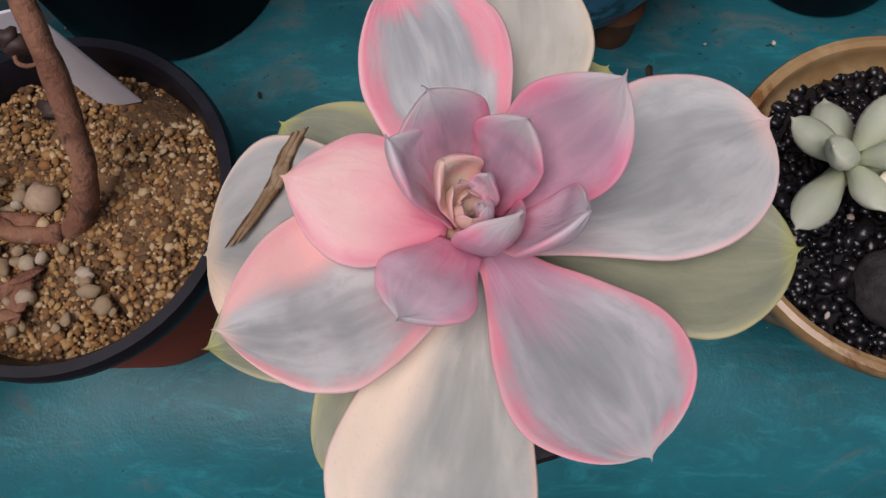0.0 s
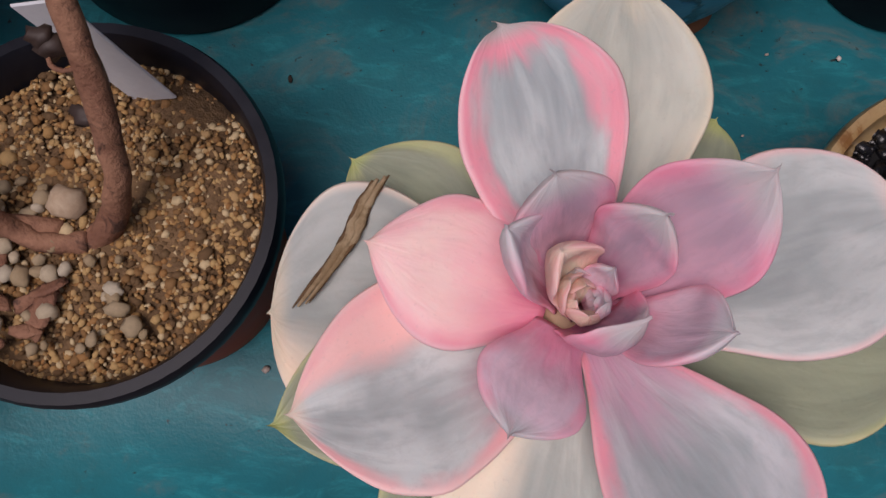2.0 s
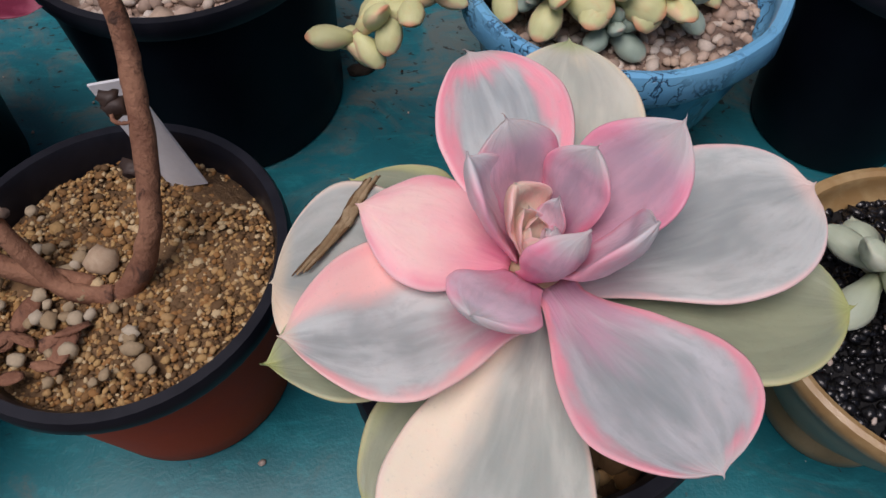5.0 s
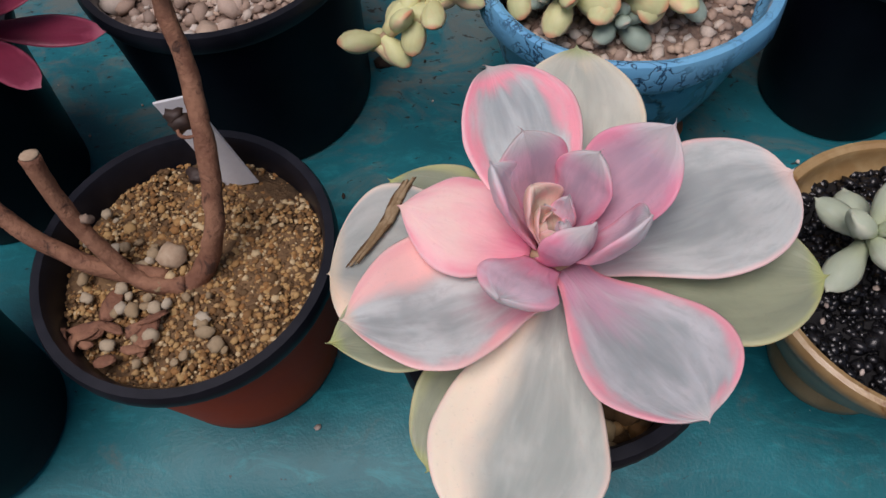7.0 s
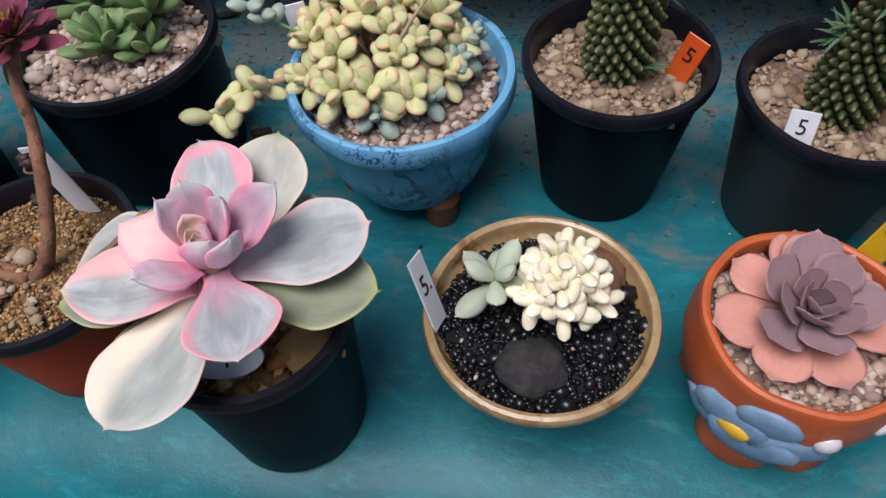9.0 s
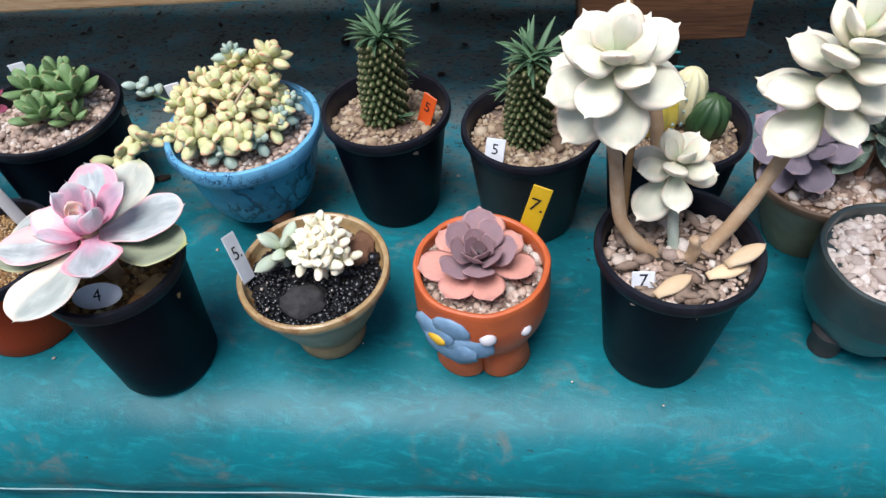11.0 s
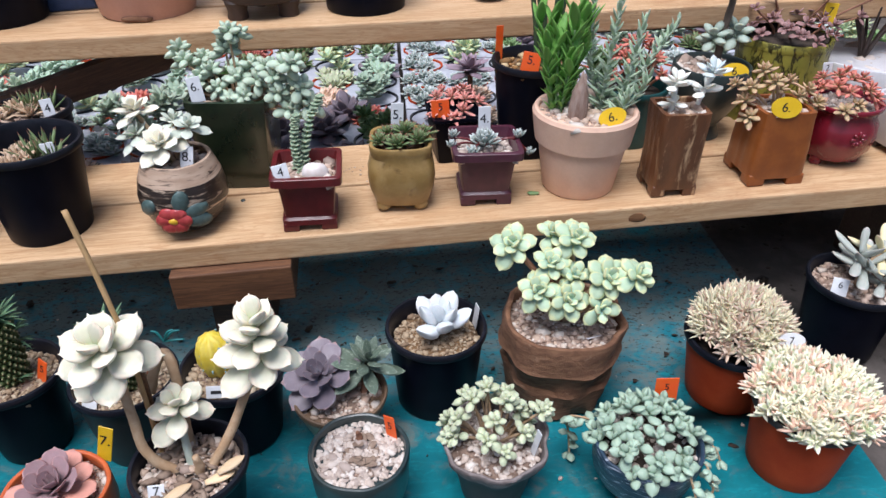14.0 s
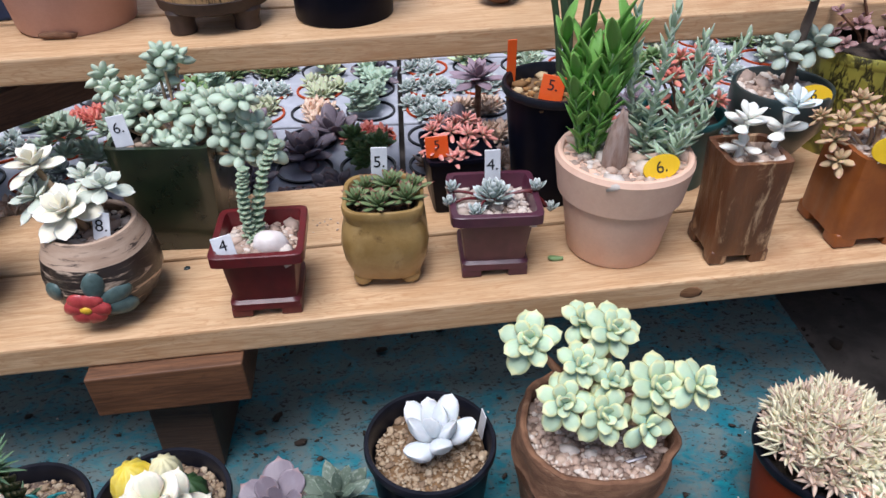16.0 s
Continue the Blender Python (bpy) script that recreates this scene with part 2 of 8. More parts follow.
def tube(points, radii, seg=10, knobs=0.0, seed=0):
    """A bent stem through points, as a closed tube."""
    pts = [Vector(p) for p in points]
    fine, rad = [], []
    for i in range(len(pts) - 1):
        p0, p1, p2, p3 = pts[max(0, i - 1)], pts[i], pts[i + 1], pts[min(len(pts) - 1, i + 2)]
        for k in range(6):
            t = k / 6
            fine.append(0.5 * ((2 * p1) + (p2 - p0) * t + (2 * p0 - 5 * p1 + 4 * p2 - p3) * t * t + (3 * p1 - p0 - 3 * p2 + p3) * t ** 3))
            rad.append(radii[i] * (1 - t) + radii[i + 1] * t)
    fine.append(pts[-1])
    rad.append(radii[-1])
    vs, fs = [], []
    side = Vector((1, 0.2, 0.1))
    for i, p in enumerate(fine):
        d = (fine[min(i + 1, len(fine) - 1)] - fine[max(i - 1, 0)]).normalized()
        s1 = (side - d * side.dot(d)).normalized()
        s2 = d.cross(s1)
        side = s1
        for k in range(seg):
            a = 2 * math.pi * k / seg
            r = rad[i] * (1 + knobs * noise.noise(Vector((i * 0.45 + seed, k * 0.6, seed))))
            vs.append(p + (s1 * math.cos(a) + s2 * math.sin(a)) * r)
    for i in range(len(fine) - 1):
        for k in range(seg):
            a, b = i * seg + k, i * seg + (k + 1) % seg
            fs.append((a, b, b + seg, a + seg))
    fs.append(tuple(reversed(range(seg))))
    fs.append(tuple((len(fine) - 1) * seg + k for k in range(seg)))
    return vs, fs


def stem(name, points, radii, material, parent, label="", seg=10, knobs=0.25, seed=0):
    vs, fs = tube(points, radii, seg, knobs, seed)
    return put(name, mesh_of(name, vs, fs, material), parent, label)


def ico(sub):
    bm = bmesh.new()
    bmesh.ops.create_icosphere(bm, subdivisions=sub, radius=1.0)
    v = np.array([q.co[:] for q in bm.verts])
    f = np.array([[q.index for q in p.verts] for p in bm.faces])
    bm.free()
    return v, f


ICO = {1: ico(1), 2: ico(2)}


def pebbles(name, parent, spots, sizes, material, seed=0, sub=1, flat=0.65, label="", long=1.25):
    """Many small stones in one mesh, each of its own shape, at the spots."""
    rg = np.random.default_rng(seed)
    v0, f0 = ICO[sub]
    vs, fs = [], []
    for i, (p, s) in enumerate(zip(spots, sizes)):
        q = v0 * (1 + rg.normal(0, 0.13, (len(v0), 1))) * (s * np.array([long, 1.0, flat]) * rg.uniform(0.8, 1.2, 3))
        a, b = rg.uniform(0, 6.28), rg.normal(0, 0.4)
        ca, sa, cb, sb = math.cos(a), math.sin(a), math.cos(b), math.sin(b)
        q = q @ np.array([[1, 0, 0], [0, cb, sb], [0, -sb, cb]]) @ np.array([[ca, sa, 0], [-sa, ca, 0], [0, 0, 1]])
        vs.append(q + p)
        fs.append(f0 + i * len(v0))
    ob = put(name, mesh_of(name, np.concatenate(vs), np.concatenate(fs), material), parent, label)
    return tagged(ob, kind="stuff")


def grit(parent, R, z, n, size, material, seed=0, sub=1, dome=0.004, square=False, name="gravel", bed=None, spread=0.5, flat=0.65, label="", long=1.25):
    """A bed of grit or gravel that fills a pot up to z: the bed and its loose stones."""
    rg = np.random.default_rng(seed)
    if square:
        xy = rg.uniform(-R, R, (n, 2))
        if isinstance(square, float):
            xy[:, 1] *= square
        rad = np.abs(xy).max(1) / R
    else:
        rr, aa = R * np.sqrt(rg.uniform(0, 1, n)), rg.uniform(0, 6.28, n)
        xy = np.stack([rr * np.cos(aa), rr * np.sin(aa)], 1)
        rad = rr / R
    s = size * np.exp(rg.normal(0, spread, n))
    zz = z + dome * (1 - rad ** 2) + np.array([0.003 * noise.noise(Vector((x * 60, y * 60, seed))) for x, y in xy]) + s * 0.25
    vs, fs = lathe([(R * 0.97, z - 0.004), (R * 1.0, z), (R * 0.6, z + dome * 0.6), (R * 0.15, z + dome)], 28, None, 8 if square else None)
    if isinstance(square, float):
        vs = [(x, y * square, q) for x, y, q in vs]
    put("soil", mesh_of("soil", vs, fs, bed or material), parent)
    pebbles(name, parent, np.column_stack([xy, zz]), s, material, seed, sub, flat, label, long)


def lettered(text, size, material, parent, m):
    cu = bpy.data.curves.new("text", "FONT")
    cu.body, cu.size, cu.extrude, cu.align_x, cu.align_y = text, size, 0.0001, "CENTER", "CENTER"
    ob = bpy.data.objects.new("text", cu)
    scene.collection.objects.link(ob)
    me = bpy.data.meshes.new_from_object(ob.evaluated_get(bpy.context.evaluated_depsgraph_get()))
    me.materials.append(material)
    bpy.data.objects.remove(ob)
    return put("number", me, parent, "handwritten black number", m)


def plant_tag(at, w, h, colour, text="", turn=0.0, back=20.0, roll=0.0, oval=False, word="white", bar=False, size=None, plane=None):
    """A plastic label stuck in the grit: at is the foot of its visible part; it faces -y before the turn."""
    t = thing("plant_tag", f"small {word} plastic plant tag" + (f" with a handwritten {text.strip('.')}" if text else ", blank") + " stuck in grit", "plant tag", at, turn, lean=(0, 0))
    if oval:
        bm = bmesh.new()
        bmesh.ops.create_cone(bm, cap_ends=True, segments=36, radius1=1, radius2=1, depth=0.0014, matrix=Matrix.Identity(4))
        for v in bm.verts:
            v.co.x *= w / 2
            v.co.y *= h / 2
    else:
        bm = box(w, h, 0.0012, 0.0005, 1)
    tilt = pose(0, 0, 0, 90 - back, 0, 0) @ pose(0, 0, 0, 0, 0, roll) @ Matrix.Translation((0, h / 2, 0))
    if plane:
        y, z = (Vector(q).normalized() for q in plane)
        tilt = Matrix((y.cross(z), y, z)).transposed().to_4x4() @ Matrix.Translation((0, h / 2, 0))
    plate = part("plate", bm, colour, t, smooth=False, m=tilt)
    if text:
        lettered(text, size or min(w * 1.1, h * 0.55), ink, plate, Matrix.Translation((0, h * (0.1 if not oval else 0), 0.0009)))
    if bar:
        part("mark", box(w * 0.6, h * 0.25, 0.0004, 0), ink, plate, m=Matrix.Translation((0, 0, 0.0009)), smooth=False)
    return t


# ---- materials ----
def tarp_material():
    m, nt, p = start("teal_tarpaulin")
    big = noise_of(nt, 7, 5, 0.65, None, 0.5)
    mid = noise_of(nt, 38, 5, 0.7, None, 0.4)
    weave = noise_of(nt, 700, 2, 0.5)
    dirt = noise_of(nt, 16, 8, 0.72, (1, 1.3, 1), 0.9)
    crumbs = noise_of(nt, 130, 3, 0.6, (1, 1.6, 1), 0.6)
    col = mixed(nt, ramp(nt, big, 0.3, 0.7), (0.003, 0.115, 0.140), (0.005, 0.165, 0.196))
    col = mixed(nt, calc(nt, "MULTIPLY", ramp(nt, mid, 0.4, 0.75), 0.35), col, (0.016, 0.105, 0.105))
    tc = nt.nodes.new("ShaderNodeTexCoord")
    sep = nt.nodes.new("ShaderNodeSeparateXYZ")
    link(nt, tc.outputs["Object"], sep.inputs[0])
    back = ramp(nt, sep.outputs[1], 0.12, 0.55)
    soil = ramp(nt, calc(nt, "ADD", dirt, calc(nt, "MULTIPLY", back, 0.19)), 0.55, 0.76)
    col = mixed(nt, calc(nt, "MULTIPLY", back, 0.6), col, (0.020, 0.150, 0.215))
    worn = noise_of(nt, 60, 6, 0.75, (0.5, 1.4, 1.4), 0.8)
    col = mixed(nt, calc(nt, "MULTIPLY", ramp(nt, worn, 0.48, 0.72), 0.6), col, (0.014, 0.275, 0.305))
    col = mixed(nt, calc(nt, "MULTIPLY", soil, 0.62), col, (0.17, 0.15, 0.122))
    col = mixed(nt, calc(nt, "MULTIPLY", ramp(nt, calc(nt, "ADD", crumbs, calc(nt, "MULTIPLY", back, 0.12)), 0.68, 0.76), 0.85), col, (0.025, 0.018, 0.014))
    link(nt, col, p.inputs["Base Color"])
    link(nt, calc(nt, "ADD", calc(nt, "MULTIPLY", soil, 0.35), 0.42), p.inputs["Roughness"])
    p.inputs["Specular IOR Level"].default_value = 0.3
    bumped(nt, p, calc(nt, "ADD", mid, calc(nt, "MULTIPLY", weave, 0.25)), 0.16, 0.004)
    return m


def wood_material(name, light, dark, axis=(1, 14, 14)):
    m, nt, p = start(name)
    tc = nt.nodes.new("ShaderNodeTexCoord")
    inf = nt.nodes.new("ShaderNodeObjectInfo")
    grain = noise_of(nt, 9, 6, 0.65, axis, 1.2)
    lines = noise_of(nt, 55, 4, 0.6, (axis[0] * 0.35, axis[1], axis[2]), 0.6)
    blot = noise_of(nt, 5, 4, 0.6, None, 0.3)
    figure = noise_of(nt, 4.5, 3, 0.5, (axis[0] * 0.7, axis[1] * 0.55, axis[2] * 0.55), 2.2)
    rings = calc(nt, "ABSOLUTE", calc(nt, "SUBTRACT", calc(nt, "FRACT", calc(nt, "MULTIPLY", figure, 11.0)), 0.5))
    col = mixed(nt, ramp(nt, grain, 0.35, 0.7), light, dark)
    col = mixed(nt, calc(nt, "MULTIPLY", ramp(nt, rings, 0.30, 0.50), 0.5), col, [c * q for c, q in zip(dark, (0.85, 0.72, 0.6))])
    col = mixed(nt, calc(nt, "MULTIPLY", ramp(nt, noise_of(nt, 2.6, 5, 0.7, (1, 2.5, 2.5), 0.8), 0.54, 0.72), 0.45), col, [c * q for c, q in zip(dark, (0.8, 0.66, 0.62))])
    col = mixed(nt, calc(nt, "MULTIPLY", ramp(nt, lines, 0.5, 0.75), 0.45), col, [c * 0.6 for c in dark])
    col = mixed(nt, calc(nt, "MULTIPLY", ramp(nt, blot, 0.5, 0.8), 0.3), col, [c * 0.7 for c in light])
    link(nt, col, p.inputs["Base Color"])
    p.inputs["Roughness"].default_value = 0.62
    bumped(nt, p, calc(nt, "ADD", grain, lines), 0.25, 0.0015)
    return m


tarp = tarp_material()
thread = surface("white_thread", (0.30, 0.45, 0.47), (0.22, 0.38, 0.40), 0.7)
pine = wood_material("pine_boards", (0.62, 0.42, 0.24), (0.46, 0.27, 0.13))
# dark brown wood; on the under-bench board its darkness stands in for deep shade
pine_dark = wood_material("dark_brown_wood", (0.11, 0.06, 0.035), (0.06, 0.03, 0.02))
# reddish wood, its colour lowered to stand in for shade under the lower shelf
block_wood = wood_material("reddish_block_wood", (0.17, 0.075, 0.032), (0.08, 0.034, 0.015))
knot_wood = wood_material("brown_knot_wood", (0.26, 0.13, 0.055), (0.14, 0.06, 0.025))
soil = surface("dark_soil", (0.03, 0.022, 0.016), (0.06, 0.042, 0.03), 0.95, 40, 300, 0.8, 0.004)
soil_mat = surface("grey_ground_cloth", (0.10, 0.085, 0.075), (0.055, 0.047, 0.042), 0.9, 18, 260, 0.7, 0.004, stain=(0.02, 0.016, 0.013), stain_at=0.6, stain_scale=30)
black_plastic = surface("black_plastic", (0.0030, 0.0038, 0.0090), (0.0048, 0.0058, 0.0125), 0.42, 30, 500, 0.12, 0.0006, stain=(0.016, 0.015, 0.015), stain_at=0.74, stain_scale=45, rough_var=0.08, spec=0.10)
black_rim = surface("dusty_black_rim", (0.006, 0.007, 0.012), (0.012, 0.013, 0.020), 0.42, 60, 500, 0.15, 0.0006, stain=(0.10, 0.09, 0.08), stain_at=0.68, stain_scale=60, rough_var=0.1, spec=0.28)
brown_plastic = surface("terracotta_coloured_plastic", (0.40, 0.055, 0.018), (0.46, 0.072, 0.023), 0.5, 25, 400, 0.12, 0.0006, stain=(0.20, 0.06, 0.03), stain_at=0.72, spec=0.06)
ink = surface("black_ink", (0.01, 0.01, 0.012), (0.015, 0.015, 0.02), 0.6)
tag_white = surface("white_tag_plastic", (0.80, 0.82, 0.84), (0.70, 0.72, 0.75), 0.35, 40, 400, 0.05)
tag_yellow = surface("yellow_tag_plastic", (0.80, 0.50, 0.01), (0.85, 0.56, 0.02), 0.35, 40, 400, 0.05)
tag_orange = surface("orange_tag_plastic", (0.85, 0.10, 0.012), (0.80, 0.13, 0.02), 0.38, 40, 400, 0.05)
GRIT = [(0.46, 0.25, 0.085), (0.22, 0.10, 0.030), (0.58, 0.37, 0.15), (0.08, 0.035, 0.014), (0.74, 0.58, 0.34), (0.34, 0.15, 0.042), (0.07, 0.032, 0.014), (0.54, 0.34, 0.15)]
sandy = surface("tan_grit", (0.40, 0.25, 0.10), (0.28, 0.16, 0.06), 0.85, 200, 900, 0.4, 0.0006, each="island", each_col=GRIT)
sandy_bed = surface("tan_grit_bed", (0.24, 0.14, 0.065), (0.13, 0.075, 0.036), 0.95, 220, 700, 0.8, 0.002)
cream_pebble = surface("cream_pebble", (0.46, 0.36, 0.23), (0.36, 0.27, 0.16), 0.85, 200, 900, 0.4, 0.0006, each="island", each_col=[(0.52, 0.43, 0.30), (0.40, 0.30, 0.18), (0.58, 0.51, 0.39), (0.34, 0.24, 0.13)])
PINK = [(0.66, 0.50, 0.40), (0.52, 0.36, 0.27), (0.74, 0.64, 0.54), (0.42, 0.30, 0.23), (0.62, 0.46, 0.34), (0.80, 0.74, 0.66), (0.34, 0.25, 0.20)]
beige = surface("beige_grit", (0.42, 0.32, 0.21), (0.32, 0.23, 0.14), 0.85, 200, 900, 0.4, 0.0006, each="island", each_col=[(0.50, 0.38, 0.25), (0.34, 0.23, 0.14), (0.60, 0.49, 0.35), (0.22, 0.14, 0.085), (0.44, 0.32, 0.20)])
pinkish = surface("pinkish_gravel", (0.55, 0.43, 0.35), (0.45, 0.33, 0.26), 0.8, 200, 900, 0.4, 0.0006, each="island", each_col=PINK)
pink_bed = surface("pinkish_gravel_bed", (0.30, 0.21, 0.16), (0.18, 0.12, 0.09), 0.95, 220, 700, 0.8, 0.002)
PALE = [(0.70, 0.60, 0.52), (0.58, 0.47, 0.39), (0.78, 0.71, 0.64), (0.46, 0.36, 0.29), (0.66, 0.55, 0.47), (0.38, 0.29, 0.24)]
pale = surface("pale_pebbles", (0.7, 0.62, 0.56), (0.6, 0.5, 0.44), 0.75, 200, 900, 0.3, 0.0006, each="island", each_col=PALE)
JET = [(0.005, 0.005, 0.006), (0.009, 0.009, 0.011), (0.003, 0.003, 0.004), (0.013, 0.013, 0.016)]
jet = surface("black_glossy_grit", (0.005, 0.005, 0.006), (0.008, 0.008, 0.009), 0.28, 200, 900, 0.3, 0.0005, each="island", each_col=JET, spec=0.5)
jet_bed = surface("black_grit_bed", (0.004, 0.004, 0.005), (0.008, 0.008, 0.009), 0.9, 220, 700, 0.6, 0.002)
lava = surface("grey_lava_stone", (0.045, 0.042, 0.042), (0.02, 0.019, 0.02), 0.9, 120, 500, 1.0, 0.002)
glaze_tan = surface("tan_brown_glaze", (0.24, 0.155, 0.065), (0.34, 0.24, 0.12), 0.38, 35, 300, 0.2, 0.001, coat=0.3, stain=(0.11, 0.055, 0.022), stain_at=0.58)
glaze_tan_rim = surface("tan_rim_glaze", (0.48, 0.34, 0.17), (0.36, 0.22, 0.09), 0.35, 60, 300, 0.3, 0.0015, coat=0.4, stain=(0.21, 0.095, 0.028), stain_at=0.52, stain_scale=45)
glaze_foot = surface("bare_brown_clay", (0.19, 0.075, 0.032), (0.12, 0.05, 0.025), 0.8, 50, 300, 0.4, 0.001)
clay_orange = surface("orange_painted_clay", (0.62, 0.135, 0.035), (0.52, 0.10, 0.025), 0.5, 40, 260, 0.35, 0.0012, coat=0.12, stain=(0.30, 0.075, 0.025), stain_at=0.66)
paint_blue = surface("powder_blue_paint", (0.17, 0.30, 0.45), (0.24, 0.38, 0.52), 0.5, 60, 300, 0.5, 0.001, stain=(0.09, 0.13, 0.2), stain_at=0.62)
paint_yellow = surface("yellow_paint", (0.80, 0.48, 0.03), (0.7, 0.36, 0.02), 0.5)
pearl = surface("pearly_white_bead", (0.75, 0.72, 0.74), (0.66, 0.64, 0.68), 0.22, coat=0.5)


def crackled(name, base, base2, crack, scale=26, rough=0.35, width=0.035, coat=0.35, stretch=(1, 1, 1)):
    m, nt, p = start(name)
    tc = nt.nodes.new("ShaderNodeTexCoord")
    mp = nt.nodes.new("ShaderNodeMapping")
    link(nt, tc.outputs["Object"], mp.inputs[0])
    mp.inputs[3].default_value = stretch
    vo = node(nt, "TexVoronoi", Scale=scale)
    vo.feature = "DISTANCE_TO_EDGE"
    nz = node(nt, "TexNoise", Scale=scale * 1.5, Detail=4)
    link(nt, mp.outputs[0], nz.inputs["Vector"])
    add = nt.nodes.new("ShaderNodeMix")
    add.data_type = "VECTOR"
    add.inputs[0].default_value = 0.06
    link(nt, mp.outputs[0], add.inputs[4])
    link(nt, nz.outputs["Color"], add.inputs[5])
    link(nt, add.outputs[1], vo.inputs["Vector"])
    big = noise_of(nt, 30, 5, 0.6)
    col = mixed(nt, ramp(nt, big, 0.3, 0.7), base, base2)
    line = ramp(nt, vo.outputs["Distance"], 0.0, width)
    worn = ramp(nt, noise_of(nt, 14, 3, 0.6), 0.4, 0.55)
    line = calc(nt, "MAXIMUM", line, calc(nt, "SUBTRACT", 1.0, worn))
    col = mixed(nt, line, crack, col)
    link(nt, col, p.inputs["Base Color"])
    p.inputs["Roughness"].default_value = rough
    p.inputs["Coat Weight"].default_value = coat
    bumped(nt, p, calc(nt, "ADD", line, calc(nt, "MULTIPLY", big, 0.5)), 0.5, 0.002)
    return m


glaze_blue = crackled("blue_crackle_glaze", (0.05, 0.26, 0.46), (0.085, 0.36, 0.58), (0.004, 0.035, 0.09), 34, width=0.12, stretch=(1, 1, 0.6))
glaze_blue_rim = crackled("light_blue_rim_glaze", (0.17, 0.46, 0.70), (0.12, 0.38, 0.64), (0.01, 0.05, 0.12), 50, width=0.06)
glaze_teal = surface("dark_teal_glaze", (0.022, 0.040, 0.042), (0.045, 0.055, 0.052), 0.35, 30, 300, 0.3, 0.001, coat=0.25, stain=(0.12, 0.09, 0.07), stain_at=0.66)
glaze_band = surface("teal_band_glaze", (0.02, 0.085, 0.085), (0.03, 0.06, 0.06), 0.35, 40, 300, 0.3, 0.001, coat=0.25)
clay_grey = surface("grey_brown_clay", (0.16, 0.12, 0.09), (0.10, 0.07, 0.055), 0.7, 50, 300, 0.4, 0.001)
clay_dark = surface("dark_grey_clay", (0.030, 0.028, 0.028), (0.05, 0.045, 0.043), 0.6, 40, 300, 0.4, 0.0015)
clay_rim = surface("pale_torn_clay_rim", (0.26, 0.22, 0.21), (0.16, 0.13, 0.12), 0.75, 60, 300, 0.5, 0.0015)
brushed = surface("blue_white_brushed_glaze", (0.03, 0.06, 0.10), (0.02, 0.04, 0.07), 0.4, 30, 300, 0.4, 0.0012, coat=0.2, stain=(0.42, 0.47, 0.55), stain_at=0.55, stain_scale=40, stretch=(1, 1, 6))
bark = surface("rough_brown_clay", (0.23, 0.115, 0.060), (0.13, 0.058, 0.030), 0.9, 45, 240, 1.0, 0.003, stain=(0.30, 0.18, 0.11), stain_at=0.58, stretch=(1, 1, 3.0))
peach = surface("peach_terracotta", (0.80, 0.54, 0.40), (0.74, 0.47, 0.34), 0.75, 20, 260, 0.15, 0.0008)
rose_clay = surface("dusty_rose_terracotta", (0.58, 0.35, 0.28), (0.53, 0.31, 0.245), 0.7, 18, 260, 0.12, 0.0008)
glaze_red = surface("oxblood_glaze", (0.13, 0.012, 0.014), (0.09, 0.008, 0.010), 0.36, 40, 260, 0.15, 0.0008, coat=0.12, stain=(0.05, 0.012, 0.012), stain_at=0.62)
glaze_jar = surface("crimson_glaze", (0.22, 0.010, 0.024), (0.16, 0.008, 0.018), 0.25, 30, 260, 0.15, 0.0008, coat=0.5, stain=(0.08, 0.01, 0.015), stain_at=0.64)
glaze_purple = surface("plum_glaze", (0.085, 0.022, 0.040), (0.06, 0.016, 0.03), 0.36, 40, 260, 0.15, 0.0008, coat=0.12)
glaze_ochre = surface("ochre_glaze", (0.28, 0.17, 0.05), (0.36, 0.235, 0.085), 0.4, 35, 260, 0.5, 0.002, coat=0.3, stain=(0.13, 0.07, 0.02), stain_at=0.6)
glaze_green = surface("dark_green_glaze", (0.012, 0.022, 0.012), (0.022, 0.036, 0.018), 0.3, 30, 260, 0.2, 0.001, coat=0.4, stain=(0.05, 0.06, 0.035), stain_at=0.68)
glaze_log = surface("brown_log_glaze", (0.17, 0.065, 0.025), (0.10, 0.038, 0.015), 0.4, 30, 240, 0.8, 0.003, coat=0.25, stain=(0.42, 0.27, 0.15), stain_at=0.54, stain_scale=38, stretch=(1, 1, 0.35))
glaze_amber = surface("amber_brown_glaze", (0.32, 0.095, 0.018), (0.24, 0.065, 0.012), 0.4, 30, 240, 0.3, 0.0015, coat=0.25, stain=(0.45, 0.26, 0.13), stain_at=0.68)
glaze_white = surface("white_glaze", (0.74, 0.73, 0.74), (0.66, 0.65, 0.67), 0.3, 30, 240, 0.1, 0.0008, coat=0.3)
glaze_moss = crackled("yellow_green_ridged_glaze", (0.36, 0.32, 0.05), (0.26, 0.25, 0.04), (0.035, 0.03, 0.008), 42, 0.5, 0.16, 0.2, (1, 1, 0.4))
streaky = crackled("cream_streaked_clay", (0.50, 0.32, 0.15), (0.42, 0.25, 0.11), (0.035, 0.02, 0.012), 70, 0.7, 0.10, 0.0, (1, 1, 0.12))
dark_clay = surface("dark_brown_clay", (0.035, 0.020, 0.015), (0.06, 0.035, 0.025), 0.6, 50, 300, 0.4, 0.001)
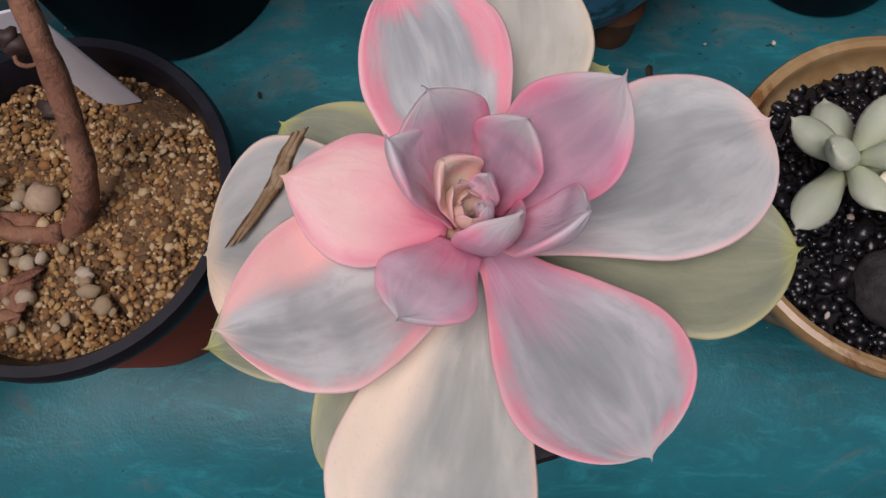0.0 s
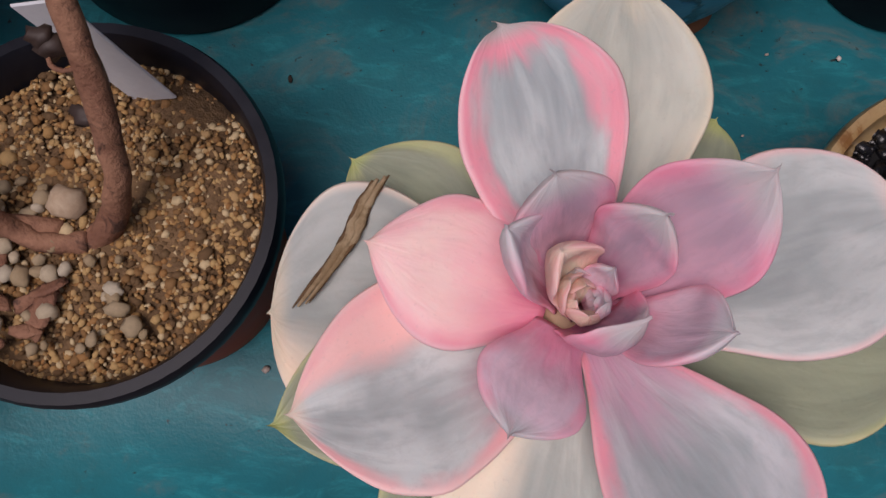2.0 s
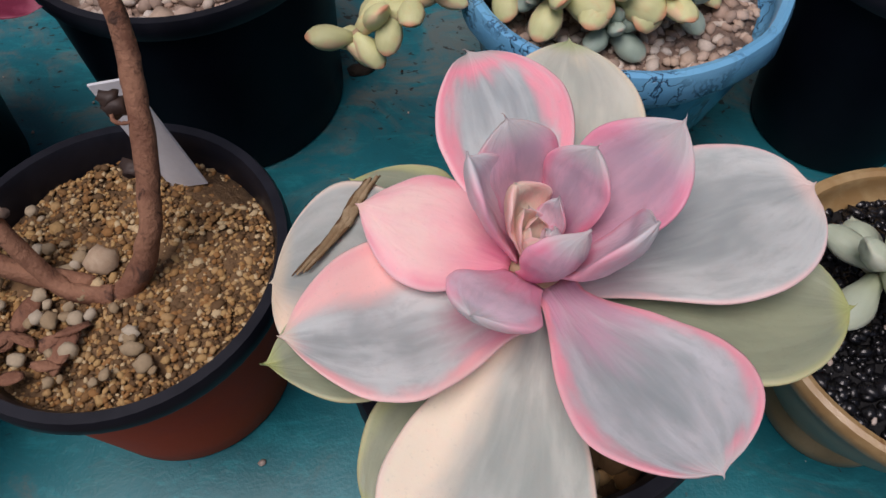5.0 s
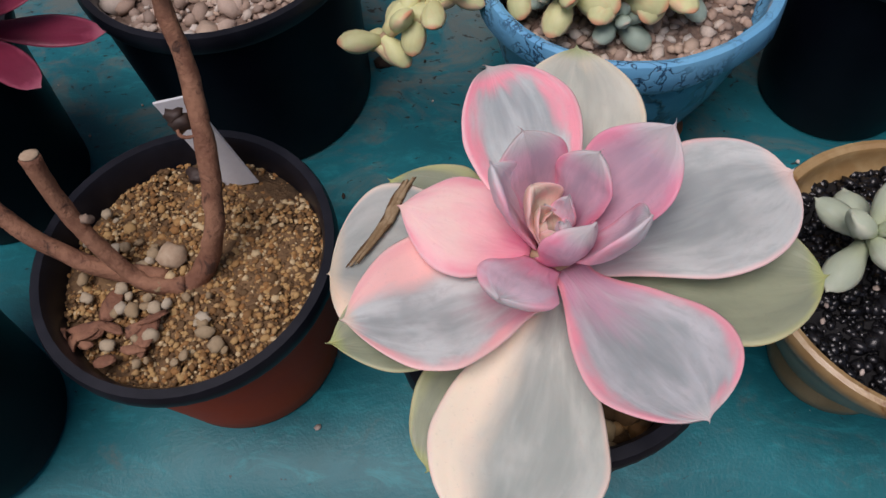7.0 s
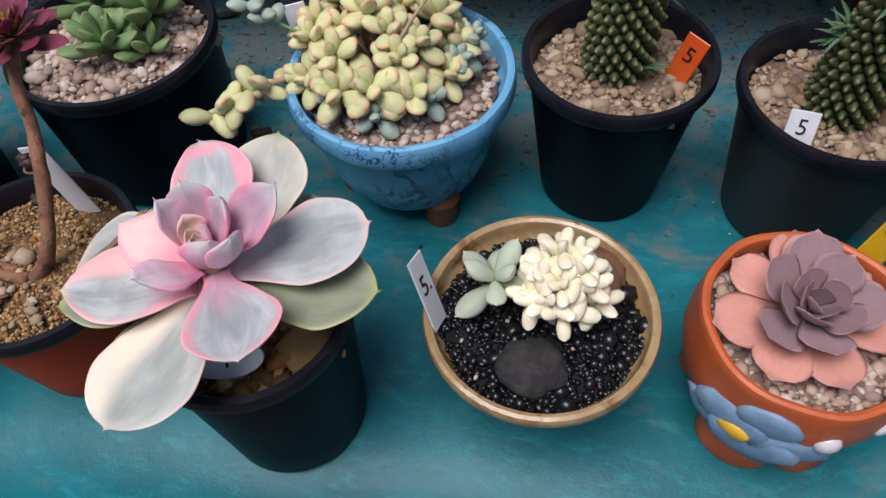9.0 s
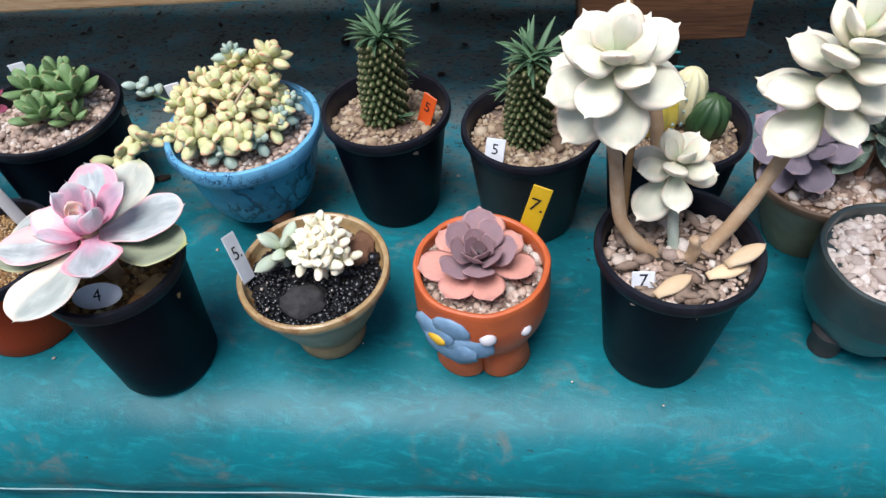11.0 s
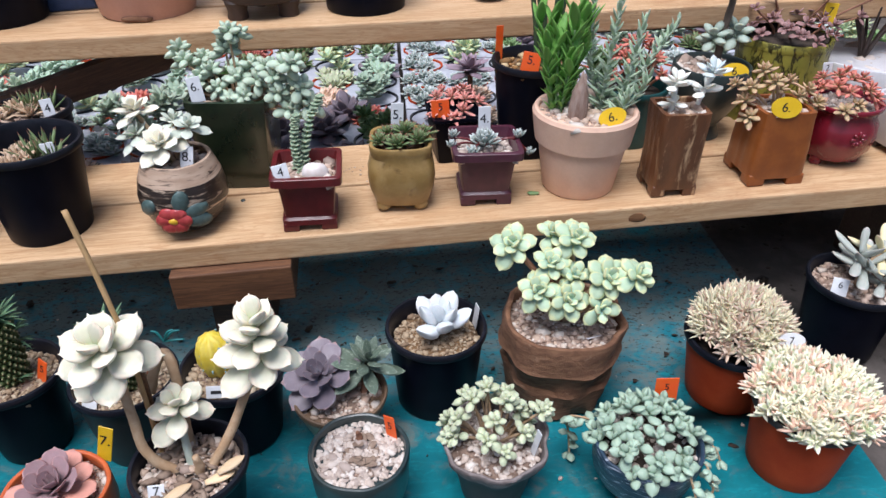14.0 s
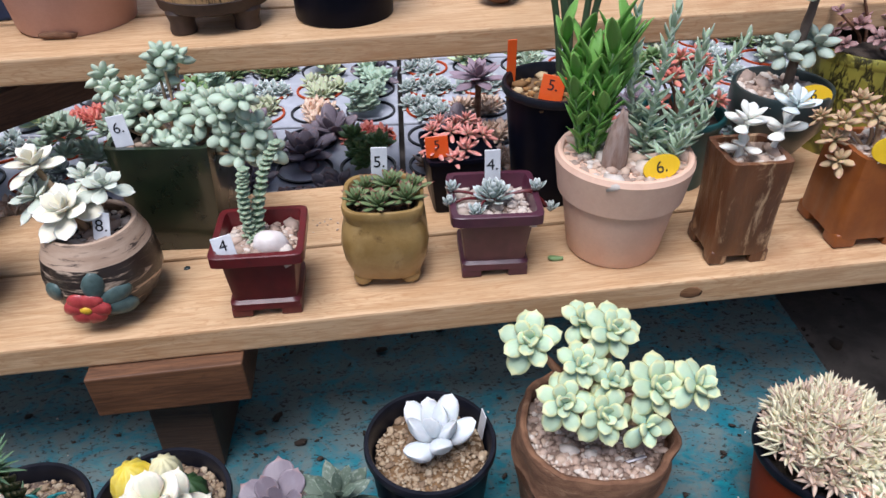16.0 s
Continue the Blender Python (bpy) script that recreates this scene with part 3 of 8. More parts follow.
ball_glaze = surface("dark_brushed_ball_glaze", (0.035, 0.022, 0.018), (0.02, 0.014, 0.012), 0.4, 20, 260, 0.5, 0.0015, coat=0.3, stain=(0.55, 0.42, 0.31), stain_at=0.52, stain_scale=22, stretch=(1, 1, 6))
ball_cream = surface("cream_brushed_glaze", (0.55, 0.40, 0.29), (0.42, 0.28, 0.19), 0.45, 20, 260, 0.5, 0.0015, coat=0.2, stain=(0.05, 0.03, 0.022), stain_at=0.54, stain_scale=30, stretch=(1, 1, 7))
rose_paint = surface("rose_red_paint", (0.52, 0.070, 0.065), (0.36, 0.030, 0.034), 0.4, 90, 300, 0.4, 0.001, coat=0.2)
leaf_paint = surface("grey_green_paint", (0.10, 0.155, 0.145), (0.06, 0.10, 0.095), 0.45, 90, 300, 0.4, 0.001)
teal_glaze = surface("deep_teal_plastic", (0.01, 0.06, 0.06), (0.014, 0.08, 0.08), 0.4)
grey_plastic = surface("pale_grey_tray_plastic", (0.48, 0.50, 0.56), (0.38, 0.40, 0.46), 0.5, 20, 260, 0.15, 0.001, stain=(0.2, 0.18, 0.16), stain_at=0.68)
bark_brown = surface("woody_brown_stem", (0.20, 0.085, 0.048), (0.36, 0.18, 0.105), 0.8, 70, 500, 1.0, 0.002, stain=(0.07, 0.032, 0.02), stain_at=0.56, stain_scale=110)
stem_tan = surface("tan_spotted_stem", (0.42, 0.27, 0.15), (0.50, 0.36, 0.23), 0.75, 70, 400, 0.5, 0.0012, stain=(0.10, 0.055, 0.03), stain_at=0.64, stain_scale=170)
cut_wood = surface("pale_cut_wood", (0.50, 0.38, 0.26), (0.40, 0.28, 0.18), 0.8, 200, 600, 0.4)
bamboo = surface("bamboo_stick", (0.50, 0.32, 0.15), (0.42, 0.26, 0.11), 0.6, 60, 400, 0.3)
driftwood = surface("driftwood", (0.30, 0.19, 0.14), (0.42, 0.32, 0.27), 0.9, 60, 300, 1.0, 0.003, stain=(0.14, 0.07, 0.05), stain_at=0.55, stretch=(3, 3, 0.5))
dead = surface("dry_dead_leaf", (0.32, 0.24, 0.18), (0.2, 0.13, 0.09), 0.9, 60, 300, 0.6)
quartz = surface("white_quartz", (0.80, 0.74, 0.70), (0.7, 0.6, 0.55), 0.5, 40, 300, 0.4)
twine = surface("teal_tie", (0.01, 0.16, 0.17), (0.015, 0.2, 0.2), 0.5)
yellow_plastic = surface("yellow_plastic_ring", (0.62, 0.46, 0.03), (0.55, 0.4, 0.02), 0.4)

# ---- bench, ground, shelves ----
def edge_y(x):
    return 0.052 + 0.068 * (x - 0.5)


def build_tarp():
    """The bench top under its tarpaulin: flat, with folds, rolled over the front edge and hanging."""
    xs = np.linspace(-1.1, 1.36, 150)
    prof = [(1.25, 0.0), (1.0, 0.0), (0.8, 0.0), (0.6, 0.0), (0.48, 0.0), (0.38, 0.0), (0.30, 0.0), (0.22, 0.0), (0.16, 0.0), (0.11, 0.0), (0.075, -0.001), (0.05, -0.005), (0.03, -0.012),
            (0.015, -0.022), (0.006, -0.034), (0.0, -0.05), (-0.002, -0.058), (0.0, -0.0645), (-0.003, -0.068), (-0.002, -0.08), (0.001, -0.09), (-0.004, -0.1), (-0.002, -0.112), (0.004, -0.113)]
    vs, fs = [], []
    for j, (dy, z) in enumerate(prof):
        for x in xs:
            y = edge_y(x) + dy if dy < 0.3 else dy * 0.99 + 0.01
            q = Vector((x * 6, y * 9, 1.0))
            k = noise.noise(q) * 0.0016
            if z < -0.002:
                k += noise.noise(Vector((x * 22 + z * 60, z * 40, 4.0))) * 0.0035
                y += k + noise.noise(Vector((x * 9, z * 30, 9.0))) * 0.004
                vs.append((x, y, z + noise.noise(Vector((x * 5, 2, 2))) * 0.003 - max(0.0, 0.03 * (0.6 - x)) * min(1.0, -z / 0.06)))
            else:
                vs.append((x, y, min(0.0, k) - (0.002 if dy > 0.3 else 0.0)))
    n = len(xs)
    for j in range(len(prof) - 1):
        for i in range(n - 1):
            a = j * n + i
            fs.append((a, a + n, a + n + 1, a + 1))
    ob = tagged(put("bench_tarpaulin", mesh_of("bench_tarpaulin", vs, fs, tarp)), "teal tarpaulin stretched over the bench, soil-stained", "tarpaulin", kind="structure")
    pts = [(x, edge_y(x) - 0.0055 + noise.noise(Vector((x * 9, -0.064 * 30, 9.0))) * 0.004, -0.065 + noise.noise(Vector((x * 5, 2, 2))) * 0.003 - max(0.0, 0.03 * (0.6 - x))) for x in np.linspace(-1.0, 1.34, 60)]
    stem("seam", pts, [0.0008] * len(pts), thread, ob, "white stitched seam", 6, 0.1)
    return ob


build_tarp()
bench = part("bench", box(2.44, 1.10, 0.05, 0.004), soil, m=pose(0.13, 0.70, -0.034))
tagged(bench, "dark timber bench under the tarpaulin", "bench", kind="structure")
ground = part("ground", (lambda b: (bmesh.ops.create_grid(b, x_segments=60, y_segments=60, size=60), b)[1])(bmesh.new()), soil_mat, m=pose(0, 0, -0.55))
tagged(ground, "dark bare ground under the benches", "ground", kind="structure")
side_bench = part("side_bench", box(1.6, 1.6, 0.05, 0.006), soil_mat, m=pose(2.14, 0.82, -0.032))
tagged(side_bench, "bench covered with dirty grey ground cloth", "bench", kind="structure")


def shelf_z(x):
    return 0.225 + 0.0335 * (x - 0.585)


def plank(name, x0, x1, y0, y1, z0, z1, depth, thick, label, slope, screws=()):
    """A board whose front edge runs from (x0, y0) to (x1, y1); z0, z1: its top at both ends."""
    L = math.hypot(x1 - x0, y1 - y0)
    bm = box(L, depth, thick, 0.003, 2)
    for v in bm.verts:
        v.co.z += noise.noise(Vector((v.co.x * 3, v.co.y * 8, 5))) * 0.0006
    yaw = math.degrees(math.atan2(y1 - y0, x1 - x0))
    tilt = -math.degrees(math.atan2(z1 - z0, L))
    m = pose((x0 + x1) / 2, (y0 + y1) / 2, (z0 + z1) / 2, 0, 0, yaw) @ pose(0, 0, 0, 0, tilt, 0) @ Matrix.Translation((0, depth / 2, -thick / 2))
    ob = part(name, bm, pine, None, m=m, smooth=False)
    for sx, sy in screws:
        b = bmesh.new()
        bmesh.ops.create_cone(b, cap_ends=True, segments=16, radius1=0.004, radius2=0.0035, depth=0.0012)
        part("screw_head", b, glaze_teal, ob, m=Matrix.Translation((sx, sy, thick / 2 + 0.0002)))
    return tagged(ob, label, "shelf board", group="shelf boards")


plank("shelf_board", -0.75, 2.05, 0.405, 0.535, shelf_z(-0.75), shelf_z(2.05), 0.135, 0.034, "sawn pine board of the lower shelf, front", 0, [(-0.13, 0.05), (-0.09, 0.09), (0.5, 0.07)])
plank("shelf_board", -0.75, 2.05, 0.546, 0.676, shelf_z(-0.75), shelf_z(2.05), 0.14, 0.034, "sawn pine board of the lower shelf, dusty, behind", 0)
knot = part("knot", blob(0.011, (1.5, 0.07, 0.75), 0.3, 2, 2, 3), knot_wood, None, m=pose(1.085, 0.4904, 0.225))
tagged(knot, "dark oval knot in a pine board", "wood knot")
plank("shelf_board", -1.0, 2.3, 0.735, 0.80, 0.378, 0.478, 0.14, 0.034, "sawn pine board of the upper shelf, front", 0)
plank("shelf_board", -1.0, 2.3, 0.885, 0.95, 0.378, 0.478, 0.14, 0.034, "sawn pine board of the upper shelf, behind", 0)
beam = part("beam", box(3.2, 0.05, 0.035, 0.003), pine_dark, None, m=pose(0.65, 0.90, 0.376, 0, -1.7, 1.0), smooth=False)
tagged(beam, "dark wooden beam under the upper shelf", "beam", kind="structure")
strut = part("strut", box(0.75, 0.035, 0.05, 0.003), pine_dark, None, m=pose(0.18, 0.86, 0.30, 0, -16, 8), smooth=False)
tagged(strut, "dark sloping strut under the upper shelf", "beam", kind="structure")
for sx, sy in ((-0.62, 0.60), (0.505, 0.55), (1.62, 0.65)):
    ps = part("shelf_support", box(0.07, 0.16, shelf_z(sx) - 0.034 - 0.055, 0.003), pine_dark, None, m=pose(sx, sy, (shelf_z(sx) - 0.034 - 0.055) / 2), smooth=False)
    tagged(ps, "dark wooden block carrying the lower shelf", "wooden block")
cross = part("wooden_block", box(0.165, 0.2, 0.055, 0.002), block_wood, None, m=pose(0.508, 0.545, 0.16, 0, -1.9, 3), smooth=False)
tagged(cross, "reddish sawn timber offcut under the lower shelf", "wooden block")
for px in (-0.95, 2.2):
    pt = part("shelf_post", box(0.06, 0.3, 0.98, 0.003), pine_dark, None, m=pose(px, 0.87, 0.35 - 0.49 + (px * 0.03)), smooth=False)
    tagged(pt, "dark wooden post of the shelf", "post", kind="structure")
# ---- pots ----
def dented(amount, freq=2.0, seed=0.0):
    return lambda a, z: 1 + amount * noise.noise(Vector((math.cos(a) * freq, math.sin(a) * freq, z * 20 + seed)))


def nursery_pot(at, R, h, rb, label, body=None, rim=None, fill=0.82, name="nursery_pot", group="nursery pots", turn=0.0, floor_z=None):
    """A plastic nursery pot: tapered wall, rolled rim, open top."""
    t = thing(name, label, "plant pot", at, turn, group)
    w = 0.0022
    lip = 0.0105
    rt = R - 0.0045
    prof = [(0.001, 0.004), (rb - 0.006, 0.004), (rb - 0.004, 0.0), (rb, 0.0), (rb + 0.0015, 0.003)]
    prof += [(rb + 0.001 + (rt - rb) * k, h * k) for k in (0.2, 0.4, 0.6, 0.8)]
    prof += [(rt - 0.0005, h - lip), (rt - 0.001, h - lip - 0.001)]
    fz = h * fill - 0.012
    under = [(rt - w, h - lip - 0.001)]
    turned("wall", prof + under, body or black_plastic, t, caps=False)
    turned("rim", [(rt - 0.002, h - lip), (R - 0.001, h - lip + 0.0005), (R, h - lip + 0.003), (R, h - 0.003), (R - 0.0012, h), (rt - 0.0005, h), (rt - 0.002, h - 0.003), (rt - 0.003, h - lip),
                   (rb + (rt - rb) * (fz / h) - w, fz), (0.001, fz)], rim or black_rim, t, "dusty rolled rim and black inner wall", caps=False)
    return t


def up(t, x=0.0, y=0.0, z=0.0):
    p = t.matrix_world.translation
    return (p.x + x, p.y + y, p.z + z)


BLACK = "black plastic nursery pot"
pot_stem = nursery_pot((-0.090, 0.146, 0), 0.0655, 0.103, 0.047, "terracotta-coloured plastic pot with a black rim, standing on the tarpaulin", brown_plastic, black_rim)
pot_four = nursery_pot((0.064, 0.115, 0), 0.058, 0.136, 0.044, BLACK + " under the large pink rosette")
pot_seven = nursery_pot((0.508, 0.162, 0), 0.0635, 0.140, 0.042, BLACK + ", standing at the bench's front")
pot_backl = nursery_pot((-0.114, 0.327, 0), 0.0765, 0.118, 0.066, BLACK + ", holding green finger-leaved plants")
pot_cac1 = nursery_pot((0.247, 0.335, 0), 0.064, 0.127, 0.043, BLACK + ", holding a knobbly tufted stem")
pot_cac2 = nursery_pot((0.389, 0.325, 0), 0.067, 0.120, 0.047, BLACK + ", holding a second knobbly tufted stem", surface("greyed_plastic", (0.02, 0.019, 0.019), (0.03, 0.028, 0.028), 0.5))
pot_yel = nursery_pot((0.523, 0.334, 0), 0.068, 0.120, 0.050, BLACK + ", holding a yellow cactus")
pot_mid = nursery_pot((0.791, 0.384, 0), 0.070, 0.131, 0.054, BLACK + ", holding a small white rosette")
pot_right = nursery_pot((1.434, 0.453, 0), 0.072, 0.129, 0.055, BLACK + ", holding finger-leaved white and yellow plants")
pot_far = nursery_pot((1.575, 0.40, 0), 0.070, 0.125, 0.052, BLACK + " on the grey ground cloth")
pot_dry = nursery_pot((1.214, 0.363, 0), 0.073, 0.108, 0.052, "red-brown plastic pot with a black rim, full of dry-looking sedum", brown_plastic, black_rim, 0.9)
pot_cor = nursery_pot((1.248, 0.227, 0), 0.071, 0.115, 0.052, "red-brown plastic pot with a dark rim, full of variegated sedum", brown_plastic, clay_dark, 0.9)
pot_aeo = nursery_pot((-0.262, 0.245, 0), 0.062, 0.12, 0.045, BLACK + ", half hidden at the bench's end")
pot_edge = nursery_pot((-0.226, 0.092, 0), 0.062, 0.115, 0.045, BLACK + ", empty-looking, near the front edge")
pot_s4 = nursery_pot((0.252, 0.538, shelf_z(0.252)), 0.073, 0.136, 0.054, "blue-black plastic pot with a rolled rim on the lower shelf")
pot_s4b = nursery_pot((0.19, 0.70, shelf_z(0.19)), 0.062, 0.118, 0.048, "black plastic pot behind another on the lower shelf")
pot_sback = nursery_pot((0.965, 0.705, shelf_z(0.965) - 0.002), 0.066, 0.155, 0.045, "tall black plastic pot behind the peach terracotta pot")
nursery_pot((1.135, 0.715, shelf_z(1.135) - 0.002), 0.055, 0.10, 0.04, "deep teal plastic pot behind the peach terracotta pot", teal_glaze, teal_glaze)


def open_pot(at, outer, wall, material, name, label, fill, turn=0.0, square=None, wob=None, rim_mat=None, rim_from=None, seg=64, lean=(0, 0)):
    """A thrown pot from its outer profile: wall thickness, rounded lip, hollow to the fill height."""
    t = thing(name, label, "plant pot", at, turn, lean=lean)
    R, h = outer[-1]
    lip = [(R - wall * 0.15, h + wall * 0.35), (R - wall * 0.5, h + wall * 0.45), (R - wall * 0.85, h + wall * 0.3)]
    ins = [(max(r - wall, 0.002), z) for r, z in reversed(outer) if z > fill - 0.01]
    end = [(0.002, ins[-1][1])]
    if rim_mat:
        low = [q for q in outer if q[1] <= rim_from]
        high = [q for q in outer if q[1] >= rim_from]
        turned("body", [(0.002, outer[0][1])] + low + [(low[-1][0] - wall * 0.5, low[-1][1] - 0.0005)], material, t, seg=seg, wob=wob, square=square, caps=False)
        turned("rim", high + lip + ins + end, rim_mat, t, "lighter glazed rim", seg=seg, wob=wob, square=square, caps=False)
    else:
        turned("body", [(0.002, outer[0][1])] + outer + lip + ins + end, material, t, seg=seg, wob=wob, square=square)
    return t


pot_wc = open_pot((0.214, 0.153, 0), [(0.030, 0.0), (0.032, 0.003), (0.033, 0.012), (0.031, 0.018), (0.038, 0.03), (0.048, 0.05), (0.056, 0.07), (0.060, 0.082), (0.0625, 0.085), (0.0655, 0.09), (0.0655, 0.0945)],
                  0.006, glaze_tan, "glazed_pot", "tan-brown glazed flared pot on a small foot", 0.083, rim_mat=glaze_tan_rim, rim_from=0.085)


def round_legs(t, angles, ring, r, h, material, name="leg"):
    for a in angles:
        a = radians(a)
        turned(name, [(r * 0.95, 0), (r, 0.004), (r * 0.92, h * 0.5), (r * 1.15, h), (r * 0.9, h + 0.006)], material, t, seg=20, m=Matrix.Translation((ring * math.cos(a), ring * math.sin(a), 0)))


# orange pot: a round bowl on three splayed feet, with a raised blue flower and beads
pot_or = open_pot((0.356, 0.166, 0), [(0.034, 0.020), (0.046, 0.027), (0.055, 0.044), (0.059, 0.062), (0.059, 0.078), (0.0575, 0.092), (0.0575, 0.0975)], 0.006, clay_orange, "orange_clay_pot",
                  "orange painted clay pot with a blue flower, on flared feet", 0.086, wob=dented(0.03))
for k, a in enumerate((-118, -52, 40, 140)):
    bm = bmesh.new()
    bmesh.ops.create_cone(bm, cap_ends=True, segments=20, radius1=0.0230, radius2=0.021, depth=0.034)
    for v in bm.verts:
        v.co.y *= 1.05
        v.co.x = v.co.x * 0.7 + (0.005 if v.co.z < 0 else -0.004)
        v.co.z += 0.003 * noise.noise(v.co * 60)
    bmesh.ops.bevel(bm, geom=bm.edges[:], offset=0.002, segments=1, affect="EDGES")
    part("foot", bm, clay_orange, pot_or, m=pose(0.033 * math.cos(radians(a)), 0.033 * math.sin(radians(a)), 0.0175, 0, 0, a))


def on_wall(r, a, z, out=0.0):
    """A pose on a round wall at heading a, its z axis outwards."""
    return Matrix.Translation(((r + out) * math.cos(radians(a)), (r + out) * math.sin(radians(a)), z)) @ pose(0, 0, 0, 0, 0, a + 90) @ pose(0, 0, 0, 90, 0, 0)


for a, z, s in ((-128, 0.064, 1.1), (-112, 0.052, 1.25), (-94, 0.058, 1.0), (-110, 0.078, 0.9), (-140, 0.052, 0.8)):
    part("petal", blob(0.015 * s, (1.35, 0.95, 0.28), 0.25, 2, 2, a), paint_blue, pot_or, "powder-blue raised petal", m=on_wall(0.0575, a, z))
part("flower_centre", blob(0.008, (1.3, 0.8, 0.5), 0.3, 3, 2, 2), paint_yellow, pot_or, "yellow flower centre", m=on_wall(0.0605, -122, 0.060))
for a, z, s in ((-80, 0.072, 1.0), (-47, 0.068, 0.75)):
    part("bead", blob(0.0075 * s, (1, 1, 0.7), 0.05), pearl, pot_or, "pearly raised bead", m=on_wall(0.0585, a, z))

pot_gravel = open_pot((0.688, 0.198, 0), [(0.034, 0.016), (0.045, 0.020), (0.053, 0.034), (0.0565, 0.05), (0.057, 0.054), (0.0585, 0.07), (0.0595, 0.09), (0.0595, 0.0985)], 0.006, glaze_band, "footed_bowl",
                      "dark teal glazed bowl on three stubby feet", 0.088, rim_mat=glaze_teal, rim_from=0.054, wob=dented(0.03))
round_legs(pot_gravel, (-145, -43, 85), 0.039, 0.0140, 0.026, clay_dark)

pot_fold = open_pot((0.851, 0.215, 0), [(0.037, 0.0), (0.040, 0.004), (0.045, 0.03), (0.050, 0.055), (0.054, 0.066), (0.058, 0.070), (0.064, 0.082), (0.066, 0.090)], 0.005, clay_dark, "torn_rim_pot",
                    "dark clay pot with a pale torn, folded rim", 0.078, wob=lambda a, z: 1 + (0.035 * math.sin(7 * a) + 0.05 * noise.noise(Vector((math.cos(a) * 4, math.sin(a) * 4, z * 50)))) * min(1, z / 0.09),
                    rim_mat=clay_rim, rim_from=0.07)
pot_brush = open_pot((1.034, 0.197, 0), [(0.036, 0.020), (0.048, 0.026), (0.057, 0.04), (0.062, 0.06), (0.065, 0.08), (0.066, 0.092)], 0.006, brushed, "brushed_bowl", "blue and white brushed clay bowl on stubby feet", 0.082,
                     wob=dented(0.04, 3))
round_legs(pot_brush, (-125, -5, 115), 0.040, 0.0150, 0.032, clay_grey)
pot_dish = open_pot((0.660, 0.313, 0), [(0.034, 0.0), (0.036, 0.004), (0.044, 0.03), (0.054, 0.058), (0.061, 0.076), (0.0625, 0.083)], 0.005, glaze_tan, "brown_dish_pot", "brown clay dish pot with two purple-grey plants", 0.074,
                    rim_mat=surface("brown_rim", (0.22, 0.14, 0.085), (0.16, 0.10, 0.06), 0.5), rim_from=0.076)
pot_log = open_pot((0.968, 0.390, 0), [(0.066, 0.0), (0.072, 0.006), (0.074, 0.03), (0.079, 0.05), (0.076, 0.056), (0.080, 0.075), (0.086, 0.092), (0.083, 0.098), (0.085, 0.115), (0.086, 0.134)], 0.009, bark, "bark_like_pot",
                   "rough brown clay pot shaped like layered bark", 0.122, wob=lambda a, z: 1 + 0.10 * noise.noise(Vector((math.cos(a) * 2.2, math.sin(a) * 2.2, z * 25))) + 0.02 * noise.noise(Vector((math.cos(a) * 9, math.sin(a) * 9, z * 120))))
pot_blue = open_pot((0.103, 0.317, 0), [(0.046, 0.022), (0.054, 0.028), (0.062, 0.05), (0.068, 0.075), (0.071, 0.092), (0.0755, 0.096), (0.079, 0.102), (0.078, 0.112)], 0.007, glaze_blue, "blue_crackled_pot",
                    "bright blue crackle-glazed pot on clay feet", 0.100, wob=dented(0.025, 3), rim_mat=glaze_blue_rim, rim_from=0.096)
round_legs(pot_blue, (-50, 70, 190), 0.044, 0.013, 0.024, glaze_foot)

# lower shelf
def footed_square(at, w_base, w_top, h, material, name, label, turn=0.0):
    """A square pot with a wide flat rim, a tapered body and a spreading base on corner feet."""
    t = thing(name, label, "plant pot", at, turn)
    s = 0.5 * 1.02
    turned("body", [(0.002, 0.010), (w_base * s, 0.010), (w_base * s, 0.018), (w_base * s * 0.90, 0.021), (w_top * s * 0.80, h - 0.02), (w_top * s * 0.84, h - 0.014), (w_top * s, h - 0.012), (w_top * s, h - 0.001),
                    (w_top * s - 0.001, h), (w_top * s - 0.007, h), (w_top * s - 0.008, h - 0.004), (w_top * s * 0.78, h - 0.018), (0.002, h - 0.018)], material, t, seg=64, square=14)
    for sx in (-1, 1):
        for sy in (-1, 1):
            part("foot", box(0.022, 0.022, 0.013, 0.002), material, t, m=pose(sx * (w_base / 2 - 0.011), sy * (w_base / 2 - 0.011), 0.0065))
    return t


pot_red = footed_square((0.622, 0.520, shelf_z(0.622)), 0.074, 0.094, 0.086, glaze_red, "square_red_pot", "oxblood glazed square pot with corner feet", 2)
pot_plum = footed_square((0.873, 0.560, shelf_z(0.873)), 0.074, 0.098, 0.088, glaze_purple, "square_plum_pot", "plum glazed square pot with corner feet", 0)
pot_ball = open_pot((0.447, 0.532, shelf_z(0.447)), [(0.028, 0.0), (0.036, 0.004), (0.050, 0.020), (0.0595, 0.042), (0.0605, 0.058), (0.056, 0.080), (0.049, 0.095), (0.046, 0.102)], 0.006, ball_glaze, "ball_pot",
                    "ball-shaped dark pot with a raised red rose", 0.088, wob=dented(0.03, 2), rim_mat=ball_cream, rim_from=0.080)
for k in range(6):
    part("petal", blob(0.0125, (1.05, 0.85, 0.4), 0.15, 2, 2, k), rose_paint, pot_ball, "raised red rose petal", m=on_wall(0.0585, -92, 0.036) @ pose(0.0115 * math.cos(k * 1.047), 0.0100 * math.sin(k * 1.047), 0.001))
part("rose_heart", blob(0.0055, (1.2, 0.9, 0.6), 0.2, 3), paint_yellow, pot_ball, "yellow rose heart", m=on_wall(0.0625, -92, 0.036))
